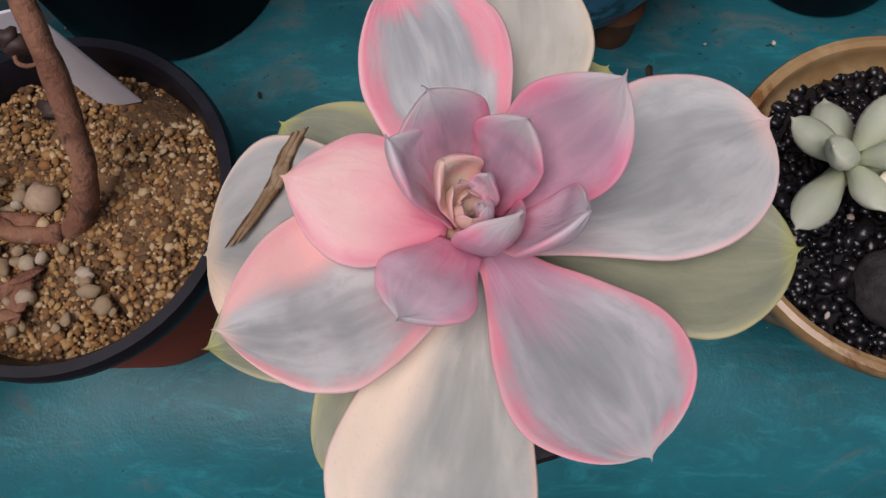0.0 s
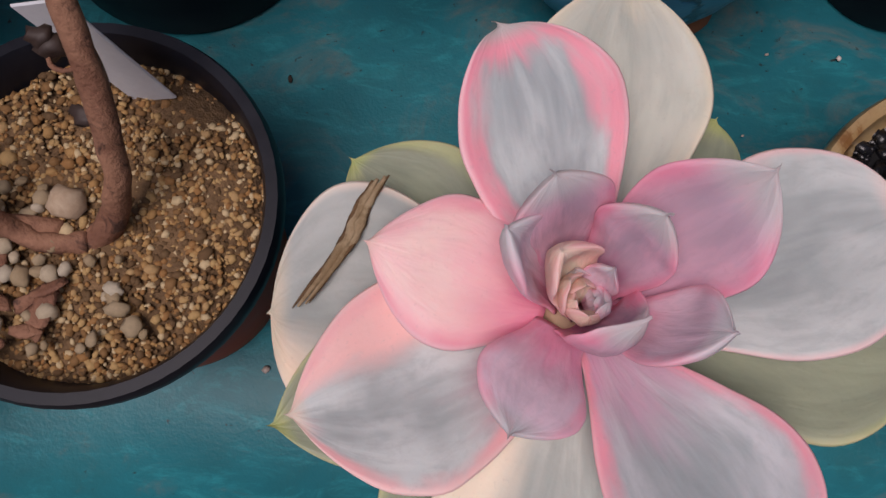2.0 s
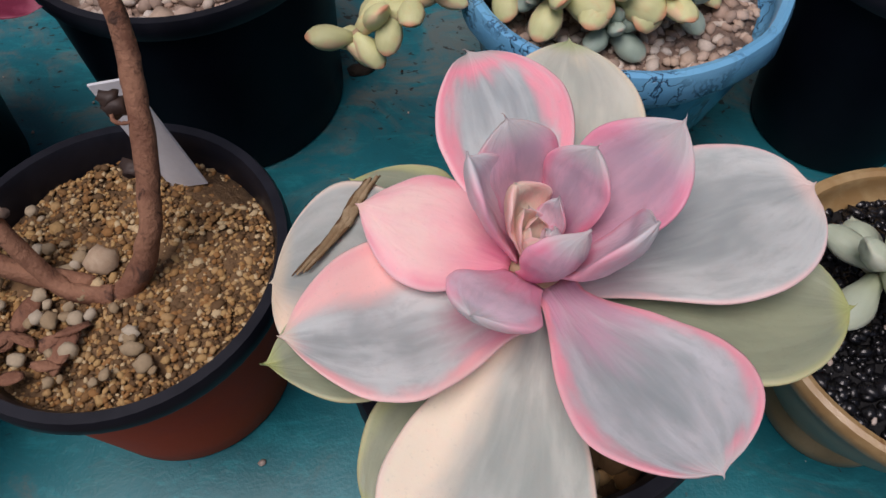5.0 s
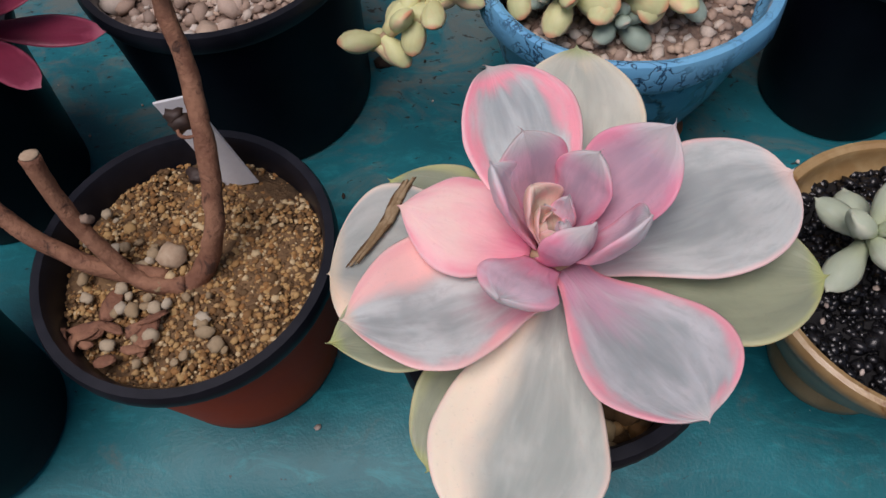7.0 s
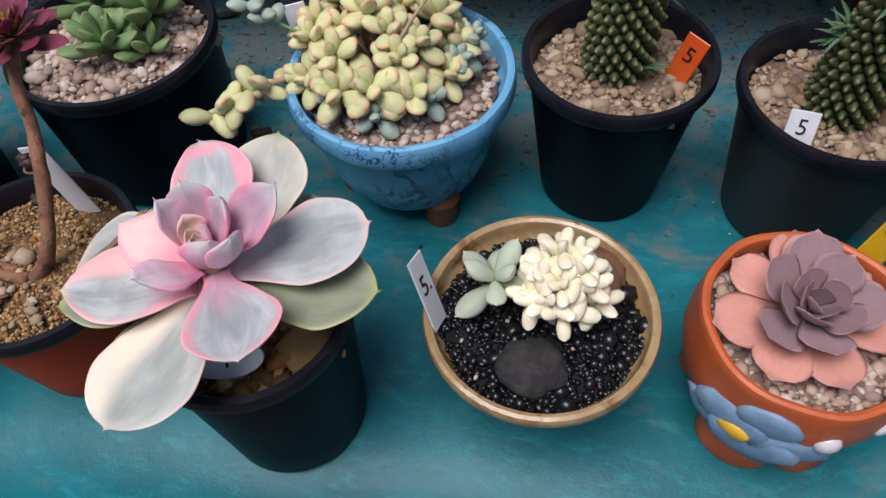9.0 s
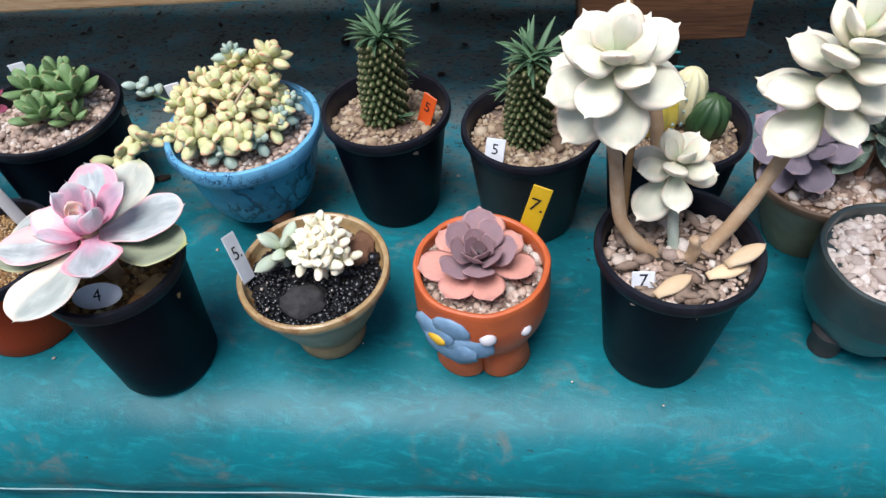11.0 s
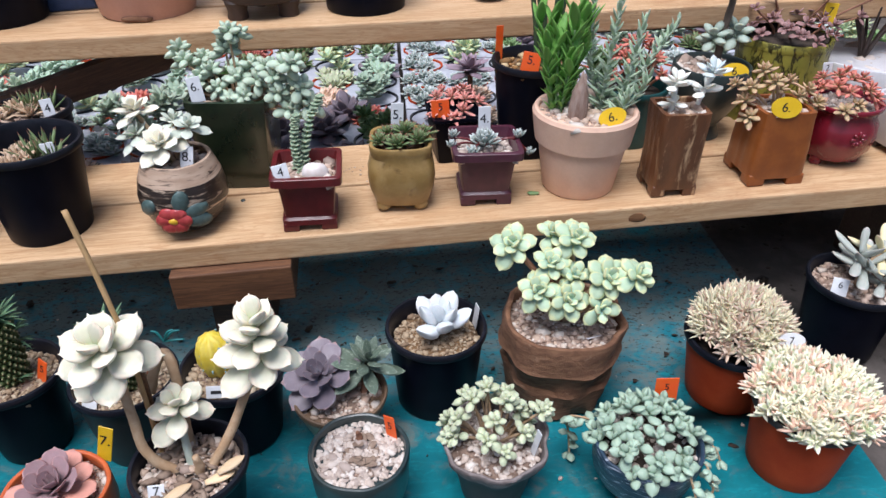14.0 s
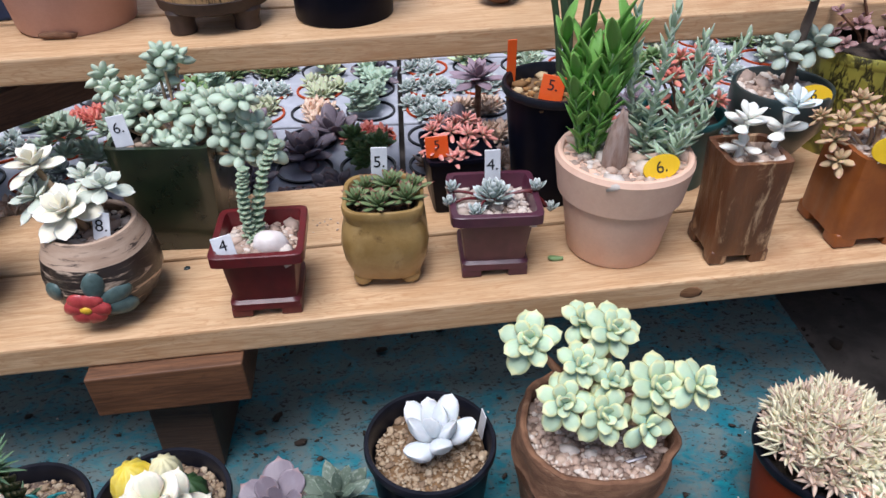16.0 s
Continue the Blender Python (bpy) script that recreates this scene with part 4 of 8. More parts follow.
for a, z, r in ((-128, 0.050, 35), (-80, 0.062, 80), (-62, 0.047, 20), (-60, 0.032, -10)):
    part("painted_leaf", blob(0.0155, (1.15, 0.75, 0.3), 0.1, 2), leaf_paint, pot_ball, "grey-green raised leaf", m=on_wall(0.0585, a, z) @ pose(0, 0, 0, 0, 0, r))
pot_ochre = open_pot((0.752, 0.556, shelf_z(0.752)), [(0.036, 0.010), (0.040, 0.014), (0.046, 0.035), (0.0475, 0.055), (0.045, 0.072), (0.041, 0.082), (0.043, 0.09), (0.044, 0.098)], 0.006, glaze_ochre, "ochre_pot",
                     "small ochre glazed pot with a pinched neck", 0.088, square=4, wob=dented(0.05, 3))
for a in (-135, -45, 45, 135):
    part("foot", blob(0.012, (1, 1, 0.9), 0.1), glaze_ochre, pot_ochre, m=pose(0.037 * math.cos(radians(a)), 0.037 * math.sin(radians(a)), 0.010))
pot_green = thing("square_green_pot", "tall square dark green glazed pot", "plant pot", (0.505, 0.672, shelf_z(0.505) - 0.003), -3)
turned("body", [(0.002, 0.0), (0.049, 0.0), (0.051, 0.004), (0.060, 0.140), (0.060, 0.145), (0.054, 0.145), (0.053, 0.135), (0.052, 0.120), (0.002, 0.120)], glaze_green, pot_green, seg=64, square=14)
pot_terra = open_pot((1.018, 0.572, shelf_z(1.018)), [(0.051, 0.0), (0.053, 0.003), (0.0640, 0.070), (0.0642, 0.0765), (0.0700, 0.0775), (0.0760, 0.118), (0.0745, 0.1205)], 0.008, peach, "terracotta_pot",
                     "peach terracotta pot with a broad collar", 0.108)


def log_square(at, w, h, material, name, label, turn, top):
    t = thing(name, label, "plant pot", at, turn)
    s = 0.51
    turned("body", [(0.002, 0.012), (w * s * 0.98, 0.012), (w * s, 0.016), (w * s * 0.98, h * 0.5), (w * s * top, h * 0.9), (w * s * top, h), (w * s * top - 0.006, h), (w * s * top - 0.007, h - 0.012), (0.002, h - 0.012)],
           material, t, seg=64, square=9, wob=lambda a, z: 1 + 0.035 * noise.noise(Vector((math.cos(a) * 7, math.sin(a) * 7, z * 14))))
    for sx in (-1, 1):
        for sy in (-1, 1):
            part("foot", box(w * 0.3, w * 0.3, 0.018, 0.003), material, t, m=pose(sx * w * 0.35, sy * w * 0.35, 0.009))
    return t


pot_trunk = log_square((1.146, 0.548, shelf_z(1.146)), 0.067, 0.128, glaze_log, "log_pot", "square brown glazed pot textured like bark", 2, 1.02)
pot_amber = log_square((1.305, 0.572, shelf_z(1.305)), 0.086, 0.112, glaze_amber, "amber_pot", "amber-brown flared pot with arched feet", 2, 0.90)
pot_jar = open_pot((1.431, 0.612, shelf_z(1.431)), [(0.030, 0.008), (0.042, 0.010), (0.054, 0.028), (0.0575, 0.048), (0.0555, 0.066), (0.048, 0.080), (0.049, 0.086), (0.055, 0.090), (0.056, 0.094)], 0.006, glaze_jar, "red_jar",
                   "crimson glazed round jar with embossed flower", 0.084)
round_legs(pot_jar, (-30, 90, 210), 0.034, 0.010, 0.012, glaze_jar)
for k in range(8):
    part("embossed_petal", blob(0.006, (0.45, 1, 0.3), 0.05, 1, 1), glaze_jar, pot_jar, m=on_wall(0.0572, -88, 0.054) @ pose(0.008 * math.cos(k * .785), 0.008 * math.sin(k * .785), 0, 0, 0, math.degrees(k * .785) - 90))
pot_white = thing("white_square_pot", "white glazed square pot with dark feet", "plant pot", (1.575, 0.615, shelf_z(1.575)), 8)
turned("body", [(0.002, 0.010), (0.053, 0.010), (0.055, 0.014), (0.057, 0.082), (0.057, 0.085), (0.051, 0.085), (0.050, 0.072), (0.002, 0.072)], glaze_white, pot_white, seg=64, square=14)
for sx in (-1, 1):
    for sy in (-1, 1):
        part("foot", box(0.03, 0.03, 0.014, 0.002), dark_clay, pot_white, m=pose(sx * 0.038, sy * 0.038, 0.007))
pot_bowl = open_pot((1.262, 0.722, shelf_z(1.262) - 0.002), [(0.030, 0.0), (0.033, 0.004), (0.026, 0.025), (0.040, 0.045), (0.058, 0.075), (0.0625, 0.105), (0.062, 0.122)], 0.006, glaze_teal, "dark_stem_bowl",
                    "dark brown-black glazed bowl on a stem foot", 0.112)
open_pot((1.412, 0.790, shelf_z(1.412) - 0.03), [(0.066, 0.0), (0.070, 0.004), (0.072, 0.08), (0.0755, 0.158), (0.0765, 0.160), (0.0765, 0.17)], 0.007, glaze_moss, "ridged_green_pot", "yellow-green cylinder pot with dark ridges", 0.158, rim_mat=glaze_moss, rim_from=0.158)
pot_round = open_pot((1.575, 0.79, shelf_z(1.575) - 0.02), [(0.075, 0.0), (0.085, 0.008), (0.092, 0.06), (0.095, 0.115)], 0.008, glaze_white, "white_round_planter", "wide white glazed round planter", 0.10)
open_pot((0.112, 0.515, shelf_z(0.112)), [(0.03, 0.0), (0.04, 0.003), (0.056, 0.03), (0.060, 0.055), (0.054, 0.08), (0.044, 0.095), (0.045, 0.10)], 0.006, dark_clay, "dark_round_pot", "dark brown glossy round pot", 0.085, rim_mat=clay_dark, rim_from=0.095)
# ---- upper shelf ----
def upper_z(x):
    return 0.378 + 0.0303 * (x + 1.0)


pot_rose = open_pot((0.337, 0.905, upper_z(0.337)), [(0.074, 0.0), (0.077, 0.003), (0.092, 0.10), (0.096, 0.13), (0.104, 0.132), (0.108, 0.17)], 0.009, rose_clay, "large_rose_pot", "large dusty-rose plastic pot on the upper shelf", 0.155)
tagged(part("base_tear", blob(0.016, (1.6, 0.25, 0.35), 0.5, 3, 2, 4), bark, pot_rose, "brown torn flake at its base", m=pose(0.0, -0.078, 0.005)))
pot_streak = open_pot((0.535, 0.868, upper_z(0.535)), [(0.066, 0.030), (0.072, 0.035), (0.075, 0.06), (0.076, 0.13), (0.075, 0.15)], 0.008, streaky, "streaked_footed_pot", "cream streaked clay pot on dark stub legs", 0.135)
turned("base_band", [(0.062, 0.024), (0.071, 0.028), (0.0745, 0.042), (0.073, 0.043)], dark_clay, pot_streak, "dark base band", wob=dented(0.02, 6))
round_legs(pot_streak, (-130, -35, 90), 0.055, 0.017, 0.026, dark_clay)
nursery_pot((0.705, 0.868, upper_z(0.705)), 0.075, 0.14, 0.064, "black plastic pot on the upper shelf")
nursery_pot((0.105, 0.885, upper_z(0.105)), 0.085, 0.15, 0.068, "blue-black plastic pot on the upper shelf")
pot_animal = thing("animal_shaped_pot", "brown clay pot with round feet on the upper shelf", "plant pot", (0.975, 0.93, upper_z(0.975)))
part("body", blob(0.085, (1.15, 0.85, 0.8), 0.12, 2, 3, 2), clay_grey, pot_animal, m=pose(0, 0, 0.095))
for sx, sy in ((-0.062, -0.055), (0.062, -0.045), (-0.05, 0.05), (0.05, 0.05)):
    part("foot", blob(0.030, (1, 1, 0.95), 0.15, 2, 2, sx), bark, pot_animal, m=pose(sx, sy, 0.026))
for k, (x, y, r) in enumerate(((1.245, 0.90, 0.058), (1.40, 1.0, 0.06), (1.575, 0.93, 0.062), (1.74, 0.93, 0.062))):
    nursery_pot((x, y, upper_z(x)), r + 0.008, 0.13, r, "black plastic pot on the upper shelf", group="upper shelf pots")
crate = part("blue_crate", box(0.09, 0.12, 0.09, 0.006), surface("dark_blue_plastic", (0.02, 0.05, 0.13), (0.03, 0.07, 0.18), 0.4), None, m=pose(0.19, 0.975, upper_z(0.19) + 0.045, 0, -1.7, 10))
tagged(crate, "dark blue plastic box on the upper shelf", "box")
# ---- the large pink rosette ----
def petal_skin(name, body, blush, rim, tip=(0.42, 0.48, 0.44), blush_at=0.80, soft=0.22, dark=None, side=None, side_at=0.60, base=None, base_at=0.70, wander=0.8, flip=False, tip_at=0.90):
    """Waxy skin of a large leaf: mottled body, a blush that creeps in from the margin, a thin pale edge, a grey tip."""
    m, nt, p = start(name)
    sep = nt.nodes.new("ShaderNodeSeparateXYZ")
    link(nt, nt.nodes.new("ShaderNodeUVMap").outputs[0], sep.inputs[0])
    u, v = sep.outputs[0], sep.outputs[1]
    rnd = calc(nt, "MULTIPLY", nt.nodes.new("ShaderNodeObjectInfo").outputs["Random"], 61.0)
    out = calc(nt, "SUBTRACT", calc(nt, "MULTIPLY", u, 2.0), 1.0)

    def along(across, length, detail=4, rough=0.6):
        """Noise that fans out along the leaf's length."""
        c = nt.nodes.new("ShaderNodeCombineXYZ")
        link(nt, calc(nt, "MULTIPLY", out, across), c.inputs[0])
        link(nt, calc(nt, "MULTIPLY", v, length), c.inputs[1])
        link(nt, rnd, c.inputs[2])
        n = node(nt, "TexNoise", Scale=1.0, Detail=detail, Roughness=rough, Distortion=0.35)
        link(nt, c.outputs[0], n.inputs["Vector"])
        return n.outputs[0]

    cloud, streaks, veins = along(1.3, 2.6, 3, 0.5), along(2.6, 2.6, 3, 0.5), along(6.0, 3.0, 2)
    fleck = noise_of(nt, 900, 3, 0.6)
    dark = dark or [c * 0.62 for c in body]
    middle = calc(nt, "MULTIPLY", calc(nt, "SUBTRACT", 0.55, calc(nt, "ABSOLUTE", out)), 0.16)
    col = mixed(nt, ramp(nt, calc(nt, "ADD", middle, calc(nt, "ADD", calc(nt, "MULTIPLY", cloud, 0.55), calc(nt, "MULTIPLY", streaks, 0.45))), 0.36, 0.68), body, dark)
    col = mixed(nt, calc(nt, "MULTIPLY", ramp(nt, along(5.0, 6.5, 5, 0.62), 0.46, 0.68), 0.42), col, dark)
    col = mixed(nt, calc(nt, "MULTIPLY", ramp(nt, veins, 0.45, 0.75), 0.16), col, [min(0.9, c * 1.2) for c in body])
    if base:
        q = calc(nt, "ADD", calc(nt, "SUBTRACT", 1.0, v), calc(nt, "MULTIPLY", calc(nt, "SUBTRACT", streaks, 0.5), 0.5))
        col = mixed(nt, ramp(nt, q, base_at - 0.28, base_at + 0.25), col, base)
    wob = calc(nt, "ADD", calc(nt, "MULTIPLY", calc(nt, "SUBTRACT", cloud, 0.5), wander), calc(nt, "MULTIPLY", calc(nt, "SUBTRACT", streaks, 0.5), wander * 0.7))
    if side:
        q = calc(nt, "ADD", calc(nt, "SUBTRACT", 1.0, u) if flip else u, calc(nt, "MULTIPLY", wob, 0.45))
        col = mixed(nt, ramp(nt, q, side_at - 0.14, side_at + 0.14), col, side)
    away = calc(nt, "MAXIMUM", calc(nt, "ABSOLUTE", out), calc(nt, "POWER", v, 3.0))
    col = mixed(nt, ramp(nt, calc(nt, "ADD", away, wob), blush_at - soft, blush_at + soft), col, blush)
    col = mixed(nt, calc(nt, "MULTIPLY", ramp(nt, calc(nt, "ABSOLUTE", out), 0.90, 0.99), 0.75), col, rim)
    col = mixed(nt, calc(nt, "MULTIPLY", ramp(nt, v, tip_at, tip_at * 0.3 + 0.7), 0.8), col, tip)
    col = mixed(nt, calc(nt, "MULTIPLY", ramp(nt, fleck, 0.60, 0.72), 0.12), col, [c * 0.5 for c in body])
    link(nt, col, p.inputs["Base Color"])
    link(nt, calc(nt, "ADD", calc(nt, "MULTIPLY", streaks, 0.25), 0.36), p.inputs["Roughness"])
    p.inputs["Subsurface Weight"].default_value = 0.18
    p.inputs["Subsurface Radius"].default_value = (0.006, 0.003, 0.0025)
    p.inputs["Subsurface Scale"].default_value = 0.5
    p.inputs["Specular IOR Level"].default_value = 0.38
    bumped(nt, p, calc(nt, "ADD", calc(nt, "MULTIPLY", streaks, 0.8), calc(nt, "ADD", calc(nt, "MULTIPLY", veins, 0.05), calc(nt, "MULTIPLY", fleck, 0.05))), 0.35, 0.0022)
    return m


ROSE, PALE_PINK = (0.88, 0.33, 0.40), (0.92, 0.58, 0.60)
h_rim = petal_skin("grey_leaf_broad_pink_margin", (0.54, 0.59, 0.58), ROSE, PALE_PINK, blush_at=0.70, soft=0.17, dark=(0.31, 0.35, 0.36))
h_pink = petal_skin("pink_leaf", (0.94, 0.50, 0.52), (0.88, 0.36, 0.42), PALE_PINK, (0.84, 0.56, 0.48), 0.9, 0.2, dark=(0.95, 0.66, 0.60), base=(0.78, 0.22, 0.34), base_at=0.74)
h_half = petal_skin("half_pink_leaf", (0.59, 0.62, 0.60), (0.90, 0.45, 0.45), (0.92, 0.60, 0.56), (0.70, 0.56, 0.44), 0.88, 0.17, dark=(0.32, 0.35, 0.345), side=(0.95, 0.55, 0.51), side_at=0.66, base=(0.80, 0.26, 0.36), base_at=0.82)
h_cream = petal_skin("half_cream_leaf", (0.56, 0.59, 0.53), (0.70, 0.62, 0.52), (0.88, 0.66, 0.56), (0.60, 0.55, 0.46), 1.08, 0.12, dark=(0.35, 0.39, 0.355), side=(0.95, 0.82, 0.64), side_at=0.71, base=(0.42, 0.43, 0.40), base_at=0.9, wander=0.5)
h_pale = petal_skin("pale_back_leaf", (0.56, 0.57, 0.48), (0.70, 0.62, 0.45), (0.78, 0.68, 0.52), (0.32, 0.38, 0.17), 0.90, 0.25, dark=(0.39, 0.41, 0.355))
h_scarred = petal_skin("scarred_grey_cream_leaf", (0.43, 0.45, 0.42), (0.88, 0.70, 0.58), (0.86, 0.70, 0.58), (0.62, 0.52, 0.38), 1.2, 0.2, dark=(0.30, 0.33, 0.31), side=(0.92, 0.72, 0.55), side_at=0.70, flip=True, wander=0.5)
h_wide = petal_skin("wide_grey_leaf", (0.53, 0.56, 0.54), (0.76, 0.50, 0.49), (0.86, 0.56, 0.54), (0.74, 0.54, 0.48), 1.02, 0.16, dark=(0.30, 0.335, 0.33), base=(0.60, 0.42, 0.46), base_at=0.86)
h_lilac = petal_skin("lilac_front_leaf", (0.56, 0.57, 0.58), ROSE, (0.92, 0.48, 0.51), (0.53, 0.56, 0.54), 0.86, 0.16, dark=(0.32, 0.36, 0.365), base=(0.62, 0.33, 0.44), base_at=0.74)
h_olive = petal_skin("olive_lower_leaf", (0.30, 0.33, 0.22), (0.44, 0.46, 0.22), (0.52, 0.50, 0.28), (0.40, 0.44, 0.15), 0.98, 0.2, dark=(0.22, 0.25, 0.175))
h_mauve = petal_skin("mauve_inner_leaf", (0.62, 0.36, 0.45), (0.76, 0.24, 0.35), (0.84, 0.36, 0.46), (0.50, 0.54, 0.52), 0.80, 0.25, dark=(0.42, 0.29, 0.36), base=(0.55, 0.19, 0.32), base_at=0.78, tip_at=0.70)
h_lmauve = petal_skin("pale_mauve_inner_leaf", (0.76, 0.55, 0.63), (0.84, 0.34, 0.44), (0.88, 0.45, 0.54), (0.56, 0.60, 0.60), 0.88, 0.2, dark=(0.60, 0.47, 0.54), base=(0.74, 0.30, 0.43), base_at=0.68, tip_at=0.74)
h_bud = petal_skin("peach_bud_leaf", (0.78, 0.48, 0.40), (0.80, 0.42, 0.40), (0.88, 0.56, 0.52), (0.76, 0.66, 0.52), 0.92, 0.2, dark=(0.64, 0.52, 0.40))
scar_skin = surface("dry_brown_scar", (0.24, 0.16, 0.08), (0.40, 0.30, 0.18), 0.9, 200, 700, 0.8, 0.001)
scar_dark = surface("dark_scar_crack", (0.09, 0.045, 0.018), (0.16, 0.09, 0.04), 0.9, 300, 900, 0.8, 0.001)

rose_plant = thing("pink_variegated_echeveria", "large echeveria with grey, pink and cream spoon leaves", "succulent", (0.0, 0.0, 0.0))


def aimed(base, tip, up=(0, 0, 1), roll=0.0):
    """A pose at base whose y axis points to tip."""
    b, t = Vector(base), Vector(tip)
    y = (t - b).normalized()
    z = (Vector(up) - y * y.dot(Vector(up))).normalized()
    x = y.cross(z)
    m = Matrix((x, y, z)).transposed().to_4x4()
    return Matrix.Translation(b) @ m @ pose(0, 0, 0, 0, roll, 0), (t - b).length


HEART = Vector((0.059, 0.114, 0.170))


def petal_width(t, peak, neck, full, spike):
    """Half width along a spoon leaf that ends in a small drawn-out point."""
    end = 1 - spike * 0.55
    if t < peak:
        q = t / peak
        w = neck + (1 - neck) * (3 * q * q - 2 * q ** 3) ** 0.9
    elif t < end:
        q = (t - peak) / (end - peak)
        w = (1 - q ** 2) ** (1 / full)
    else:
        w = 0.0
    return max(w, 0.30 * max(0.0, min(1.0, (1 - t) / (spike * 2.2))) ** 1.5, 0.004)


def hero_leaf(tip, W, material, peak=0.62, neck=0.30, full=1.9, base_z=None, base=None, back=0.006, cup=0.20, fold=0.0, sag=0.05, curl=0.0, bow=0.0, T=0.0040, roll=0.0, spike=0.045, up=(0, 0, 1), lump=0.0006, m=26, n=34):
    """A large fleshy leaf from its base to its tip. cup, fold: how it hollows; sag, curl: how it bends; bow: how far it swells to its right."""
    tip = Vector(tip)
    b = Vector((HEART.x, HEART.y, base_z if base_z is not None else HEART.z))
    b = Vector(base) if base else b + Vector((tip.x - b.x, tip.y - b.y, 0)).normalized() * back
    pm, L = aimed(b, tip, up, roll)
    vs, uv, fs = [], [], []
    for i in range(n + 1):
        t = 1 - (1 - i / n) ** 1.5
        w = petal_width(t, peak, neck, full, spike) * W / 2
        th = T * (0.75 + 0.25 * math.sin(math.pi * t)) * min(1.0, 0.12 + 1.1 * (w / (W / 2)) ** 0.7)
        side = bow * L * 2.7 * t * t * (1 - t) ** 0.6
        late = max(0.0, (t - 0.72) / 0.28)
        zc = -sag * L * 4 * t * (1 - t) + curl * L * (late * late - late)
        for k in range(m):
            a = 2 * math.pi * k / m
            s = math.copysign(abs(math.cos(a)) ** 0.85, math.cos(a))
            z = zc + cup * w * s * s + fold * w * (math.sqrt(s * s + 0.02) - 0.14) + th / 2 * math.sin(a) * (1.0 if math.sin(a) > 0 else 1.35)
            z += lump * 2.2 * noise.noise(Vector((s * 1.3 + tip.x * 90, t * 3.2 + tip.y * 70, tip.z * 50))) * min(1.0, t * 3) * (1 - late * 0.7)
            z += lump * 1.6 * abs(s) ** 3 * noise.noise(Vector((math.copysign(3.0, s) + tip.x * 200, t * 5.5, tip.y * 99)))
            edge = 1 + 0.035 * noise.noise(Vector((math.copysign(5.0, s) + tip.y * 150, t * 6.0, tip.x * 130)))
            vs.append((w * s * edge + side, L * t, z))
            uv.append((0.5 + 0.5 * s, t))
    for i in range(n):
        for k in range(m):
            q, r = i * m + k, i * m + (k + 1) % m
            fs.append((q, r, r + m, q + m))
    fs.append(tuple(n * m + k for k in range(m)))
    fs.append(tuple(reversed(range(m))))
    return put("leaf", mesh_of("leaf", vs, fs, material, uv), rose_plant, m=pm)


# lowest whorl
hero_leaf((0.003, 0.152, 0.152), 0.038, h_olive, base_z=0.152, sag=0.02, full=1.3)
hero_leaf((-0.0068, 0.0838, 0.165), 0.034, h_olive, base_z=0.157, sag=0.02, bow=-0.03, full=1.15)
hero_leaf((0.024, 0.052, 0.146), 0.036, h_olive, base_z=0.150, sag=0.0, bow=-0.04)
hero_leaf((0.098, 0.170, 0.154), 0.036, h_olive, base_z=0.152, sag=0.02)
hero_leaf((0.142, 0.1128, 0.166), 0.044, h_olive, base_z=0.156, sag=0.03, neck=0.25, full=1.5, bow=0.05, peak=0.66)
# broad outer leaves
hero_leaf((0.068, 0.198, 0.172), 0.047, h_pale, base=(0.064, 0.119, 0.160), sag=0.04, neck=0.26, full=1.25, bow=0.02)
hero_leaf((-0.0110, 0.109, 0.160), 0.060, h_scarred, base_z=0.156, sag=0.01, peak=0.66, neck=0.34, full=1.9, bow=0.04, spike=0.03)
hero_leaf((0.043, 0.030, 0.167), 0.049, h_cream, base=(0.063, 0.108, 0.162), sag=0.03, peak=0.68, neck=0.24, full=1.9, bow=-0.02)
hero_leaf((0.132, 0.142, 0.178), 0.048, h_wide, base=(0.064, 0.113, 0.164), sag=0.04, peak=0.66, neck=0.26, full=1.9, bow=0.03, curl=0.06)
hero_leaf((-0.001, 0.0868, 0.176), 0.047, h_half, base=(0.055, 0.107, 0.166), sag=0.03, peak=0.52, neck=0.48, full=1.2, bow=-0.03, roll=4)
hero_leaf((0.0965, 0.060, 0.185), 0.043, h_lilac, base=(0.064, 0.110, 0.168), sag=0.05, peak=0.66, neck=0.25, full=1.9, bow=-0.05, roll=-4, fold=0.06)
hero_leaf((0.036, 0.1735, 0.187), 0.040, h_rim, base=(0.062, 0.119, 0.168), sag=0.06, peak=0.60, neck=0.34, full=1.8, bow=0.11, curl=0.05)
hero_leaf((0.012, 0.1245, 0.178), 0.0345, h_pink, base_z=0.170, sag=-0.02, peak=0.50, neck=0.50, full=1.15, cup=0.02, bow=0.0)
# inner whorl: pointed, folded along the middle
hero_leaf((0.0915, 0.1405, 0.202), 0.030, h_mauve, base_z=0.172, sag=0.07, peak=0.58, neck=0.40, full=1.15, cup=0.06, fold=0.35, spike=0.07, bow=0.05, roll=6, curl=0.05)
hero_leaf((0.0437, 0.086, 0.1955), 0.0245, h_lmauve, base_z=0.172, sag=0.02, peak=0.56, neck=0.50, full=1.05, cup=0.05, fold=-0.05, spike=0.10, curl=0.08)
hero_leaf((0.0477, 0.1345, 0.2045), 0.0225, h_mauve, base_z=0.173, sag=0.05, peak=0.66, neck=0.42, full=1.3, cup=0.06, fold=0.20, spike=0.10, bow=0.08)
hero_leaf((0.0825, 0.1075, 0.204), 0.020, h_lmauve, base_z=0.173, sag=0.10, peak=0.62, neck=0.46, full=1.25, cup=0.35, spike=0.07, roll=-14)
